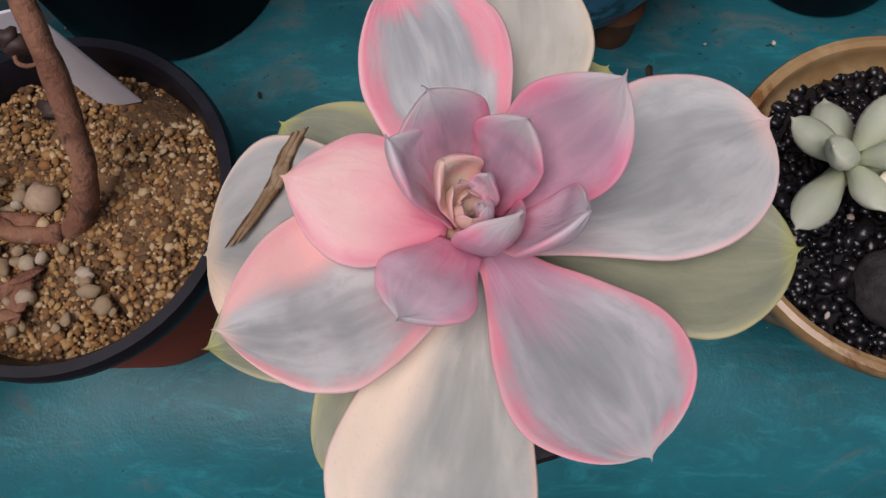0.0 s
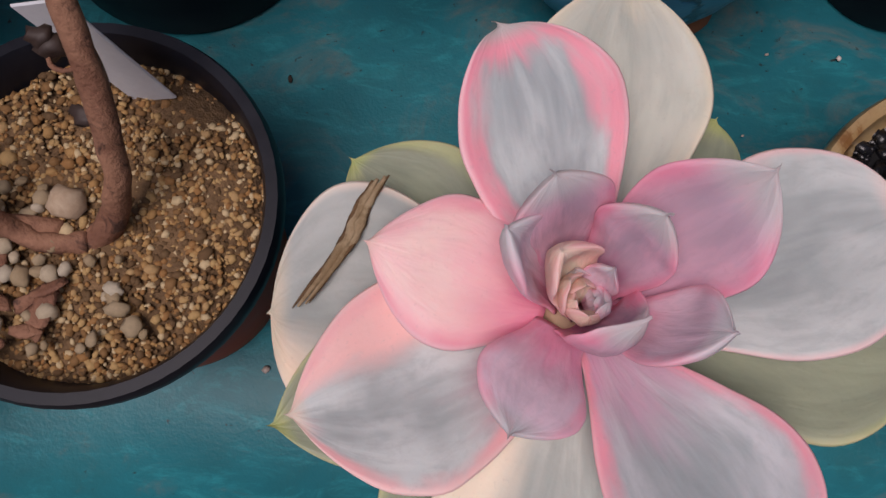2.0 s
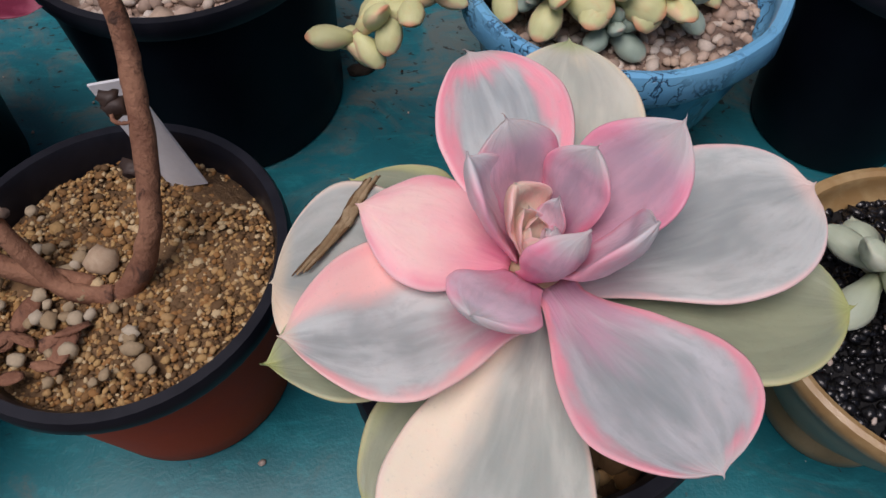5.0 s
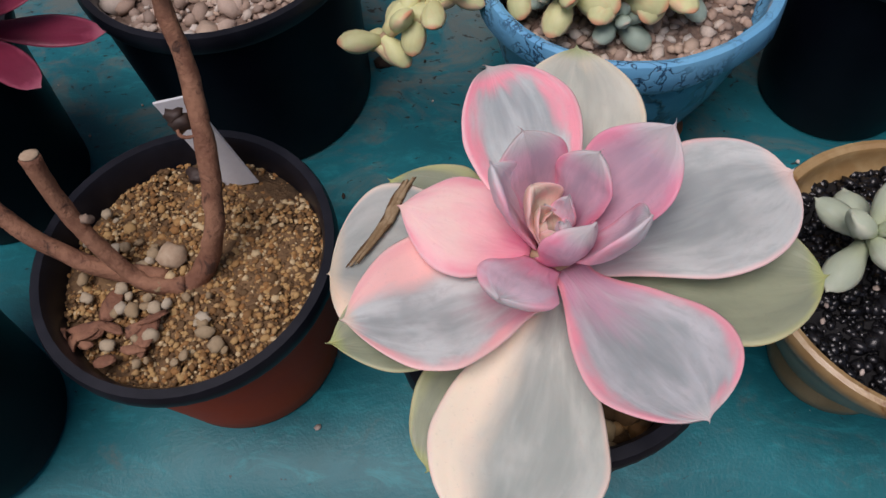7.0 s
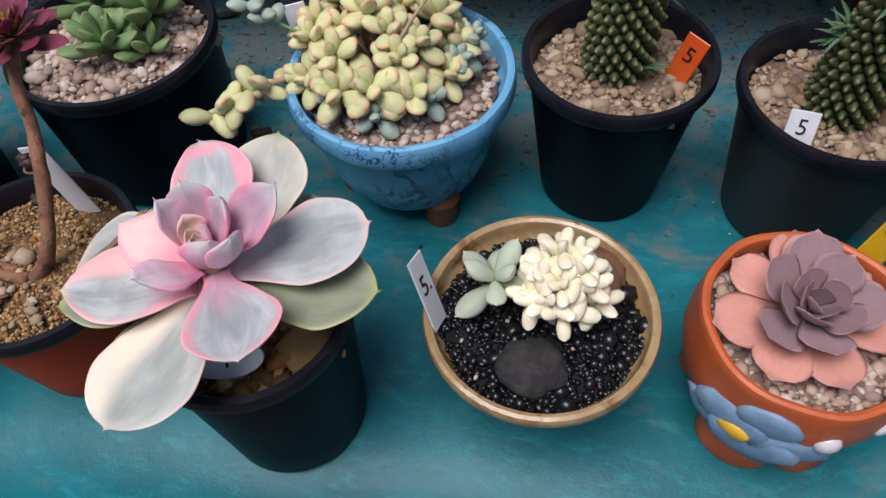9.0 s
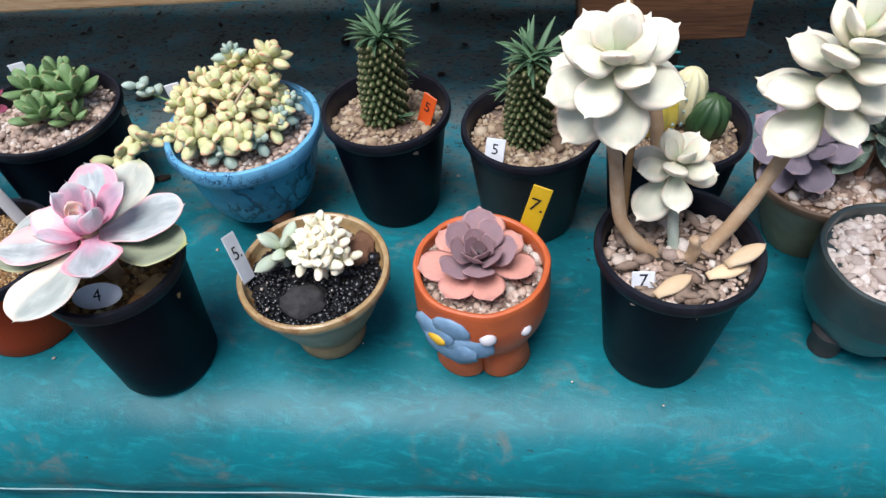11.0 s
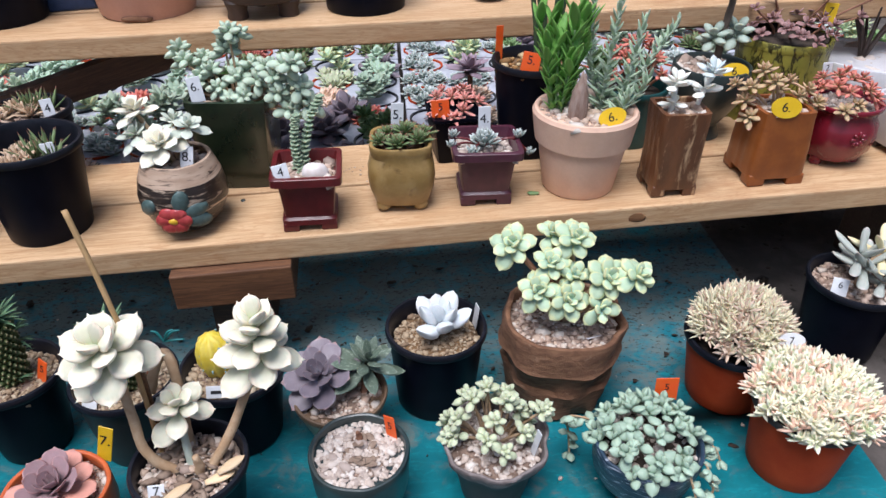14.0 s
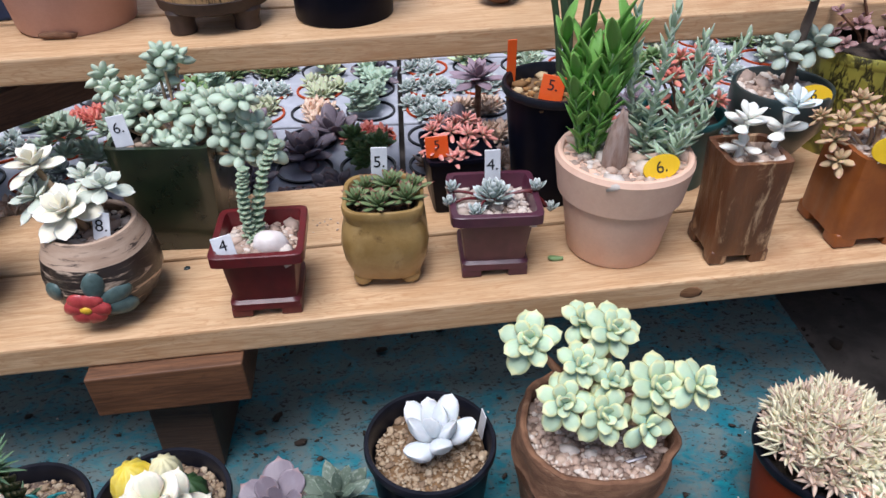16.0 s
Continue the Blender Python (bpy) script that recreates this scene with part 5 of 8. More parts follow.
hero_leaf((0.0405, 0.1240, 0.203), 0.0165, h_lmauve, base_z=0.173, sag=0.07, peak=0.64, neck=0.52, full=1.2, cup=0.1, fold=0.6, spike=0.10, roll=14)
hero_leaf((0.0708, 0.128, 0.2035), 0.0195, h_mauve, base_z=0.175, sag=0.06, peak=0.62, neck=0.46, full=1.2, cup=0.12, fold=0.14, spike=0.11, bow=-0.07, curl=0.08)
hero_leaf((0.0518, 0.1216, 0.1955), 0.0140, h_bud, base_z=0.178, sag=0.10, peak=0.64, neck=0.65, full=1.4, cup=0.7, spike=0.09, back=0.0035, bow=0.10, up=(0.5, -0.5, 0.7))
hero_leaf((0.0698, 0.1105, 0.1945), 0.0205, h_mauve, base=(0.0595, 0.1090, 0.174), sag=0.10, peak=0.54, neck=0.55, full=1.3, cup=0.50, spike=0.06, bow=0.16, up=(-0.25, 0.8, 0.55))
hero_leaf((0.0625, 0.1195, 0.1945), 0.0085, h_lmauve, base_z=0.178, sag=0.08, peak=0.5, neck=0.6, full=1.1, cup=0.4, spike=0.1, back=0.002, T=0.002, m=16, n=16)
hero_leaf((0.058, 0.1165, 0.190), 0.0065, h_bud, base_z=0.178, sag=0.1, peak=0.5, neck=0.6, full=1.1, cup=0.4, spike=0.1, back=0.001, T=0.0018, m=14, n=14)
hero_leaf((0.0565, 0.1135, 0.189), 0.006, h_bud, base_z=0.178, sag=0.1, peak=0.5, neck=0.6, full=1.1, cup=0.4, spike=0.1, back=0.001, T=0.0018, m=14, n=14)
hero_leaf((0.0605, 0.1145, 0.188), 0.005, h_lmauve, base_z=0.178, sag=0.1, peak=0.5, neck=0.6, full=1.1, cup=0.4, spike=0.1, back=0.001, T=0.0016, m=14, n=14)
for tip, w, skin in (((0.0545, 0.1168, 0.1925), 0.0095, h_bud), ((0.0622, 0.1132, 0.1905), 0.0085, h_lmauve), ((0.0590, 0.1105, 0.1900), 0.0090, h_bud), ((0.0560, 0.1195, 0.1895), 0.0090, h_mauve)):
    hero_leaf(tip, w, skin, base_z=0.176, sag=0.08, peak=0.5, neck=0.75, full=1.2, cup=0.5, spike=0.1, back=0.001, T=0.002, m=14, n=14)
stem("stem", [(0.056, 0.120, 0.10), (0.057, 0.117, 0.14), (0.059, 0.114, 0.160), (0.059, 0.114, 0.173)], [0.008, 0.0085, 0.009, 0.005], stem_tan, rose_plant, "short woody stem")
# the dry scar across one outer leaf: a frayed brown strip with a dark crack
sc_pts = [(0.0125, 0.1425, 0.1655), (0.009, 0.136, 0.1640), (0.0065, 0.128, 0.1632), (0.002, 0.120, 0.1626), (-0.0035, 0.111, 0.1622)]
for k, (dx, r0, mat) in enumerate(((0.0, 1.0, scar_skin), (0.0018, 0.8, scar_skin), (-0.0012, 0.55, scar_dark), (0.0026, 0.4, scar_dark))):
    stem("scar", [Vector(p) + Vector((dx, dx * 0.4, 0.0003 * (k % 2))) for p in sc_pts], [0.0005 * r0, 0.0011 * r0, 0.0014 * r0, 0.0009 * r0, 0.0003 * r0], mat, rose_plant, "dry brown scar", 8, 0.9, 5 + k)
plant_tag((0.066, 0.078, 0.122), 0.040, 0.020, tag_white, "4", 8, 46, 6, True, size=0.014)
grit(pot_four, 0.049, 0.108, 420, 0.0026, sandy, 4, bed=sandy_bed)

# ---- the bare-stemmed pot ----
grit(pot_stem, 0.0575, 0.087, 4600, 0.00092, sandy, 1, sub=1, bed=sandy_bed, spread=0.30, flat=0.8)
rgs = np.random.default_rng(11)
aa, rr = rgs.uniform(2.6, 5.4, 46), 0.05 * np.sqrt(rgs.uniform(0.1, 1, 46))
pebbles("large_grit", pot_stem, np.column_stack([rr * np.cos(aa), rr * np.sin(aa), 0.0935 + 0 * rr]), rgs.uniform(0.0015, 0.0032, 46), cream_pebble, 5, 2, 0.75, "pale larger pebbles", 1.2)
pebbles("bark_litter", pot_stem, np.column_stack([rgs.uniform(-0.048, 0.0, 16), rgs.uniform(-0.050, -0.022, 16), 0.093 + rgs.uniform(0, 0.002, 16)]), rgs.uniform(0.0018, 0.0042, 16), bark_brown, 6, 2, 0.3, "brown bark chips", 1.9)
stem_plant = thing("bare_stemmed_aeonium", "bare brown woody aeonium with cut stems and one maroon rosette", "succulent", (0, 0, 0))
stem("main_stem", [(-0.091, 0.136, 0.086), (-0.079, 0.145, 0.100), (-0.0725, 0.158, 0.123), (-0.073, 0.175, 0.145), (-0.076, 0.191, 0.165), (-0.081, 0.204, 0.185), (-0.084, 0.222, 0.200)],
     [0.0050, 0.0044, 0.0040, 0.0041, 0.0037, 0.0034, 0.0032], bark_brown, stem_plant, "bare curved woody stem", 14, 0.3, 1)
stem("cut_stem", [(-0.091, 0.136, 0.090), (-0.104, 0.134, 0.093), (-0.113, 0.137, 0.098), (-0.123, 0.143, 0.115), (-0.130, 0.150, 0.135), (-0.132, 0.156, 0.154)], [0.0040, 0.0037, 0.0034, 0.0034, 0.0036, 0.0039], bark_brown, stem_plant,
     "woody stem cut off flat", 14, 0.25, 2)
stem("side_stem", [(-0.100, 0.140, 0.090), (-0.124, 0.138, 0.099), (-0.148, 0.143, 0.114), (-0.162, 0.150, 0.127), (-0.175, 0.158, 0.140)], [0.0038, 0.0040, 0.0039, 0.0037, 0.0035], bark_brown, stem_plant, "leaning woody stem", 14, 0.25, 3)
part("cut_face", blob(0.0037, (1, 1, 0.25), 0.15, 3, 2), cut_wood, stem_plant, "pale cut stem end", m=pose(-0.132, 0.1565, 0.1545, -16, 0, 0))
part("stump", blob(0.006, (1.2, 1, 0.8), 0.4, 3, 2, 8), cut_wood, stem_plant, "pale old stump", m=pose(-0.099, 0.148, 0.094))
for k, (x, y, z, s) in enumerate(((-0.082, 0.179, 0.147, 1.0), (-0.0785, 0.166, 0.130, 0.8), (-0.084, 0.180, 0.150, 0.7), (-0.122, 0.147, 0.125, 0.5))):
    part("withered_bud", blob(0.0042 * s, (1.2, 1, 0.9), 0.9, 4, 2, k), dark_clay if k < 3 else dead, stem_plant, "withered brown bud", m=pose(x, y, z))
ring_pts = [(-0.078 + 0.0046 * math.cos(a), 0.1765 + 0.0046 * math.sin(a), 0.147) for a in np.linspace(0, 6.28, 9)]
stem("leaf_scar_ring", ring_pts, [0.0008] * 9, bark_brown, stem_plant, "ringed leaf scar", 6, 0.5, 2)
aeo = leafy("maroon_aeonium_leaf", (0.20, 0.045, 0.075), (0.26, 0.05, 0.10), (0.18, 0.03, 0.06), 0.8, 0.85, base=(0.30, 0.28, 0.05), rough=0.35)
aeo_y = leafy("yellow_heart_leaf", (0.34, 0.30, 0.05), (0.30, 0.08, 0.06), (0.28, 0.05, 0.08), 0.85, 0.8, rough=0.35)
aeo_leaf = leaf_mesh("leaf", aeo, 0.026, 0.014, 0.0022, SPOON, bend=0.15, cup=0.1, tip=0.06, m=10, n=8)
aeo_heart = leaf_mesh("leaf", aeo_y, 0.013, 0.008, 0.002, SPOON, bend=0.2, cup=0.1, tip=0.05, m=8, n=6)
rosette(stem_plant, aeo_leaf, (-0.084, 0.222, 0.199), 26, (-12, 55), (1.0, 0.62), 0.003, 0.006, random.Random(3))
rosette(stem_plant, aeo_heart, (-0.084, 0.222, 0.205), 14, (35, 80), (1.0, 0.5), 0.003, 0.002, random.Random(4))
plant_tag((-0.0775, 0.190, 0.088), 0.017, 0.058, tag_white, "", 2, 4, 14)
fringe = leafy("wine_red_leaf", (0.17, 0.018, 0.045), (0.27, 0.05, 0.09), (0.34, 0.10, 0.14), 0.85, 0.9, rough=0.35)
aeo_plant = thing("wine_red_aeonium", "wine-red fringed aeonium leaning out of its black pot", "succulent", (-0.245, 0.245, 0.105))
wine = leaf_mesh("leaf", fringe, 0.052, 0.0175, 0.0032, outline(0.62, 0.4, 1.9), bend=0.06, cup=0.16, tip=0.03, m=12, n=10)
rosette(aeo_plant, wine, (0.056, -0.022, 0.046), 24, (-8, 70), (1.0, 0.5), 0.004, 0.008, random.Random(5), tilt=(10, 14))
stem("stem", [(0, 0, -0.01), (0.022, -0.006, 0.012), (0.044, -0.017, 0.032), (0.056, -0.022, 0.050)], [0.006, 0.0055, 0.005, 0.005], bark_brown, aeo_plant, "", 10)
grit(pot_aeo, 0.052, 0.10, 220, 0.0028, sandy, 14, bed=sandy_bed)
grit(pot_edge, 0.052, 0.095, 220, 0.0028, sandy, 15, bed=sandy_bed)
# ---- plants on the bench ----
def plump(name, material, L, W, T, shape=BEAN, m=8, n=6, **more):
    return leaf_mesh("leaf", material, L, W, T, shape, m=m, n=n, **more)


def dome_tips(n, R, z0, z1, rng, flat=0.5, gap=0.012):
    pts = []
    for _ in range(n * 30):
        a, q = rng.uniform(0, 6.283), math.sqrt(rng.uniform(0, 1))
        p = (R * q * math.cos(a), R * q * math.sin(a), z0 + (z1 - z0) * (1 - q ** 2) ** flat + rng.uniform(-.006, .006))
        if all((p[0] - o[0]) ** 2 + (p[1] - o[1]) ** 2 + (p[2] - o[2]) ** 2 > gap ** 2 for o in pts):
            pts.append(p)
        if len(pts) == n:
            break
    return pts


# small white and grey plants in black grit
grit(pot_wc, 0.0585, 0.083, 1700, 0.0019, jet, 21, bed=jet_bed, spread=0.38, flat=0.75)
rg = np.random.default_rng(22)
pebbles("white_grit", pot_wc, np.column_stack([rg.uniform(-0.045, 0.03, 10), rg.uniform(-0.045, 0.02, 10), 0 * rg.uniform(size=10) + 0.0885]), rg.uniform(0.001, 0.002, 10), pale, 23, 1)
tagged(part("lava_stone", blob(0.019, (1.05, 0.85, 0.42), 0.25, 2.5, 3, 2), lava, None, m=pose(0.213, 0.121, 0.089)), "dark grey pitted lava stone lying on black grit", "stone")
tagged(part("bark_piece", blob(0.017, (0.75, 1.2, 0.4), 0.3, 2.5, 3, 6), bark, None, m=pose(0.248, 0.184, 0.088)), "rough brown bark piece lying on black grit", "bark")
ivory = leafy("ivory_bead_leaf", (0.93, 0.85, 0.62), (0.94, 0.88, 0.70), (0.94, 0.88, 0.70), 0.9, 0.9, base=(0.84, 0.76, 0.46), streak=0.15, sub=0.2)
sage = leafy("sage_leaf", (0.34, 0.40, 0.32), (0.42, 0.47, 0.40), (0.36, 0.40, 0.33), 0.9, 0.9, streak=0.25)
wplant = thing("ivory_graptopetalum", "clump of ivory crested leaves in black grit", "succulent", (0.226, 0.158, 0.086))
iv = plump("leaf", ivory, 0.0190, 0.0098, 0.0088, outline(0.55, 0.6, 2.4), 10, 8, sag=-0.05)
r = random.Random(31)
for c in dome_tips(13, 0.016, 0.012, 0.042, r, 0.5, 0.0085):
    rosette(wplant, iv, c, 7, (0, 75), (0.95, 0.6), 0.002, 0.006, r, tilt=(-c[1] * 1500 + 10, c[0] * 1500), start_az=r.uniform(0, 360), jit=14)
    stem("stem", [(c[0] * 0.5, c[1] * 0.5, -0.003), (c[0] * 0.8, c[1] * 0.8, c[2] * 0.5), c], [0.0024, 0.002, 0.0016], ivory, wplant, "", 7)
gplant = thing("sage_ghost_plant", "small sage-green rosette in black grit", "succulent", (0.188, 0.160, 0.086))
pale_sage = leafy("pale_sage_leaf", (0.46, 0.53, 0.40), (0.54, 0.58, 0.46), (0.48, 0.52, 0.40), 0.9, 0.9, base=(0.42, 0.48, 0.32), streak=0.25)
gl = plump("leaf", pale_sage, 0.024, 0.0130, 0.010, outline(0.55, 0.5, 1.7), 12, 9, tip=0.05, sag=0.03)
rosette(gplant, gl, (0.0, 0.0, 0.018), 8, (-12, 60), (1.15, 0.8), 0.003, 0.010, r)
stem("stem", [(0, 0, -0.003), (0, 0, 0.008), (0, 0, 0.018)], [0.004, 0.0035, 0.003], sage, gplant, "", 8)
plant_tag((0.160, 0.140, 0.089), 0.017, 0.044, tag_white, "5.", size=0.016, plane=((-0.37, 0.43, 0.83), (0.91, -0.01, 0.41)))

# orange pot: purple rosette
grit(pot_or, 0.0515, 0.084, 900, 0.0021, pinkish, 33, bed=pink_bed, spread=0.35)
lil = leafy("dusky_purple_leaf", (0.36, 0.235, 0.25), (0.46, 0.27, 0.27), (0.42, 0.25, 0.25), 0.92, 0.9, base=(0.26, 0.22, 0.23), patch=(0.28, 0.21, 0.22), streak=0.3)
salm = leafy("salmon_lower_leaf", (0.68, 0.32, 0.25), (0.58, 0.27, 0.22), (0.5, 0.24, 0.2), 0.92, 0.9, base=(0.40, 0.22, 0.20), patch=(0.45, 0.24, 0.22), patch_at=0.6, streak=0.3)
oplant = thing("purple_echeveria", "dusky purple echeveria with salmon lower leaves", "succulent", (0.354, 0.170, 0.088))
ol = plump("leaf", salm, 0.046, 0.032, 0.005, BROAD, 10, 9, tip=0.04, cup=0.18, sag=0.04)
oi = plump("leaf", lil, 0.042, 0.032, 0.005, BROAD, 10, 9, tip=0.05, cup=0.25, sag=0.08)
rosette(oplant, ol, (0, 0, 0.006), 8, (4, 12), (1.0, 0.95), 0.004, 0.003, random.Random(5), golden=45 + 6)
rosette(oplant, oi, (0, 0, 0.010), 15, (32, 80), (0.95, 0.38), 0.004, 0.008, random.Random(6), tilt=(14, 0))
plant_tag((0.392, 0.213, 0.090), 0.017, 0.050, tag_yellow, "7.", -8, 8, -13, word="yellow", size=0.019)

# pot seven: three-headed white ghost plant
grit(pot_seven, 0.054, 0.121, 700, 0.0022, pinkish, 41, bed=soil, spread=0.5)
rg = np.random.default_rng(42)
ax, ar = rg.uniform(0, 6.28, 60), 0.05 * np.sqrt(rg.uniform(0, 1, 60))
pebbles("dry_leaf_litter", pot_seven, np.column_stack([ar * np.cos(ax), ar * np.sin(ax), 0.127 + rg.uniform(0, .003, 60)]), rg.uniform(0.003, 0.006, 60), dead, 43, 1, 0.25, "dry leaf litter", 2.0)
ghost = leafy("white_green_leaf", (0.72, 0.70, 0.54), (0.88, 0.79, 0.63), (0.90, 0.80, 0.62), 0.78, 0.93, patch=(0.70, 0.71, 0.55), patch_at=0.60, patch_scale=50, base=(0.58, 0.64, 0.44), streak=0.2, rough=0.4, sub=0.25)
gh = plump("leaf", ghost, 0.046, 0.0355, 0.0160, outline(0.58, 0.42, 1.65), 12, 10, tip=0.07, cup=0.10, sag=0.03)
ghp = thing("white_ghost_plant", "three-headed ghost plant with pale rosettes on tan stems", "succulent", (0.0, 0.0, 0.0))
heads = (((0.447, 0.192, 0.262), 19, 1.12, (24, -4), 0.036), ((0.590, 0.207, 0.236), 22, 0.98, (8, 3), 0.066), ((0.499, 0.196, 0.176), 13, 0.80, (16, 2), 0.026))
for k, (c, n, s, tl, rise) in enumerate(heads):
    rosette(ghp, gh, c, n, (-26, 66), (s, s * 0.55), 0.004, rise, random.Random(50 + k), tilt=tl, jit=7)
stem("stem", [(0.500, 0.166, 0.118), (0.480, 0.163, 0.134), (0.463, 0.168, 0.156), (0.456, 0.180, 0.190), (0.450, 0.190, 0.235), (0.447, 0.192, 0.285)], [0.0058, 0.0055, 0.0053, 0.0052, 0.005, 0.0045], stem_tan, ghp, "curved tan stem", 14, 0.15, 1)
stem("stem", [(0.526, 0.166, 0.118), (0.550, 0.179, 0.155), (0.571, 0.194, 0.200), (0.586, 0.205, 0.240), (0.592, 0.207, 0.295)], [0.0058, 0.0054, 0.005, 0.0048, 0.0042], stem_tan, ghp, "leaning tan stem", 14, 0.15, 2)
stem("stem", [(0.508, 0.168, 0.118), (0.503, 0.180, 0.150), (0.499, 0.196, 0.195)], [0.005, 0.0042, 0.0036], sage, ghp, "grey-green stem", 12, 0.1, 3)
stem("stump", [(0.517, 0.160, 0.118), (0.519, 0.160, 0.135), (0.517, 0.159, 0.149)], [0.0065, 0.005, 0.0035], stem_tan, ghp, "dry stump", 10, 0.3, 4)
fallen = leafy("fallen_yellow_leaf", (0.70, 0.52, 0.32), (0.74, 0.58, 0.40), (0.6, 0.4, 0.25), 0.9, 0.9, streak=0.3)
fl = plump("leaf", fallen, 0.036, 0.016, 0.006, OVATE, 10, 8, tip=0.03)
for x, y, z, a, e in ((0.489, 0.118, 0.130, -55, 6), (0.528, 0.140, 0.129, -70, 5), (0.541, 0.146, 0.136, -62, 16)):
    tagged(put("fallen_leaf", fl, None, m=swing((x, y, z), a, e, 0.9)), "shed pale yellow leaf lying on grit", "leaf", "shed leaves")
plant_tag((0.481, 0.124, 0.123), 0.017, 0.018, tag_white, "7", 5, 30, 0, size=0.014)
st_ob = stem("bamboo_stick", [(0.470, 0.190, 0.10), (0.462, 0.205, 0.25), (0.446, 0.222, 0.33), (0.425, 0.240, 0.41)], [0.0028, 0.0028, 0.0029, 0.003], bamboo, None, seg=10, knobs=0.1)
tagged(st_ob, "thin bamboo stick propping the ghost plant", "stick")
stk2 = stem("wooden_stake", [(0.466, 0.207, 0.10), (0.467, 0.206, 0.18), (0.467, 0.206, 0.245)], [0.0032, 0.0032, 0.003], block_wood, None, seg=8, knobs=0.1)
tagged(stk2, "reddish wooden stake in the pot", "stick")
tie = thing("teal_tie", "teal twine bow tied round a stem", "twine", (0.480, 0.250, 0.234))
for k, (dx, dy, dz) in enumerate(((0.018, 0.004, 0.012), (0.022, 0.0, 0.002), (-0.012, 0.002, 0.014), (0.014, -0.002, 0.018))):
    stem("strand", [(0, 0, 0), (dx * 0.5, dy, dz * 0.8), (dx, dy, dz)], [0.0013, 0.0016, 0.0008], twine, tie, "", 6, 0.2, k)
old = stem("old_stem", [(0.500, 0.196, 0.12), (0.492, 0.225, 0.17), (0.484, 0.245, 0.205), (0.474, 0.254, 0.214), (0.464, 0.246, 0.20), (0.458, 0.232, 0.175)], [0.0058] * 6, stem_tan, None, seg=12, knobs=0.2)
tagged(old, "bent tan old stem tied with twine", "stem")

# gravel bowl
grit(pot_gravel, 0.0525, 0.088, 640, 0.0029, pale, 51, bed=pink_bed, spread=0.25, sub=2, flat=0.7, long=1.35)
dp = thing("withered_plant", "withered dry rosette sunk in pale gravel", "succulent", (0.692, 0.205, 0.092))
dl = plump("leaf", dead, 0.018, 0.011, 0.0015, OVATE, 8, 6, cup=0.3)
for k in range(15):
    put("leaf", dl, dp, m=swing((random.Random(k).uniform(-.012, .02), random.Random(k + 9).uniform(-.03, .012), 0.001), k * 67, 5 + (k * 37) % 35, 0.8 + 0.04 * (k % 5)))
stem("stem", [(-0.006, 0.014, -0.004), (-0.004, 0.014, 0.008), (-0.006, 0.012, 0.018)], [0.005, 0.004, 0.002], bark_brown, dp, "dry stub")
plant_tag((0.727, 0.224, 0.086), 0.016, 0.034, tag_orange, "5", -38, 5, 12, word="orange", size=0.014)

# clumps of small plump leaves on branching stems
def sprigs(parent, leaf, tips, n, elev, size, stems=None, root=(0, 0, 0), rng=None, r=0.0022):
    """Small rosettes at the tips, each on a thin stem from the root."""
    rng = rng or random.Random(1)
    for k, c in enumerate(tips):
        out = Vector((c[0] - root[0], c[1] - root[1], 0))
        tl = (-max(-45, min(45, math.degrees(math.atan2(out.y, max(0.02, c[2] - root[2]))))) * 0.6, max(-45, min(45, math.degrees(math.atan2(out.x, max(0.02, c[2] - root[2]))))) * 0.6)
        s = rng.uniform(0.85, 1.15)
        rosette(parent, leaf, c, n, elev, (size[0] * s, size[1] * s), r, 0.006 * size[0], rng, tilt=tl, start_az=rng.uniform(0, 360), jit=12)
        if stems:
            mid = (Vector(root) * 0.5 + Vector(c) * 0.5) + Vector((rng.uniform(-.004, .004), rng.uniform(-.004, .004), -0.004))
            rt = Vector(root) + out * 0.35
            rt.z = root[2]
            stem("stem", [rt, mid, c], [0.0024, 0.002, 0.0015], stems, parent, "", 7, 0.3, k)


mint = leafy("pale_mint_leaf", (0.52, 0.57, 0.38), (0.56, 0.58, 0.42), (0.46, 0.44, 0.36), 0.9, 0.9, streak=0.25)
ml = plump("leaf", mint, 0.0165, 0.0118, 0.0085, BEAN, 8, 6, tip=0.04)
grit(pot_fold, 0.056, 0.079, 420, 0.0030, pale, 61, bed=pink_bed, spread=0.3, flat=0.7)
mp = thing("mint_pachyphytum", "bushy clump of pale mint plump-leaved rosettes", "succulent", (0.848, 0.220, 0.080))
rngm = random.Random(62)
tips = [(-0.045, -0.008, 0.02), (-0.05, 0.01, 0.03), (0.055, -0.002, 0.045), (0.062, 0.004, 0.044)] + [(p[0] - 0.006, p[1] + 0.004, p[2]) for p in dome_tips(19, 0.048, 0.016, 0.070, rngm, 0.8, 0.019)]
sprigs(mp, ml, tips, 9, (-5, 70), (1.0, 0.55), stem_tan, (0, 0.004, 0), rngm)
plant_tag((0.893, 0.194, 0.082), 0.010, 0.042, tag_white, "", -70, 5, -8)

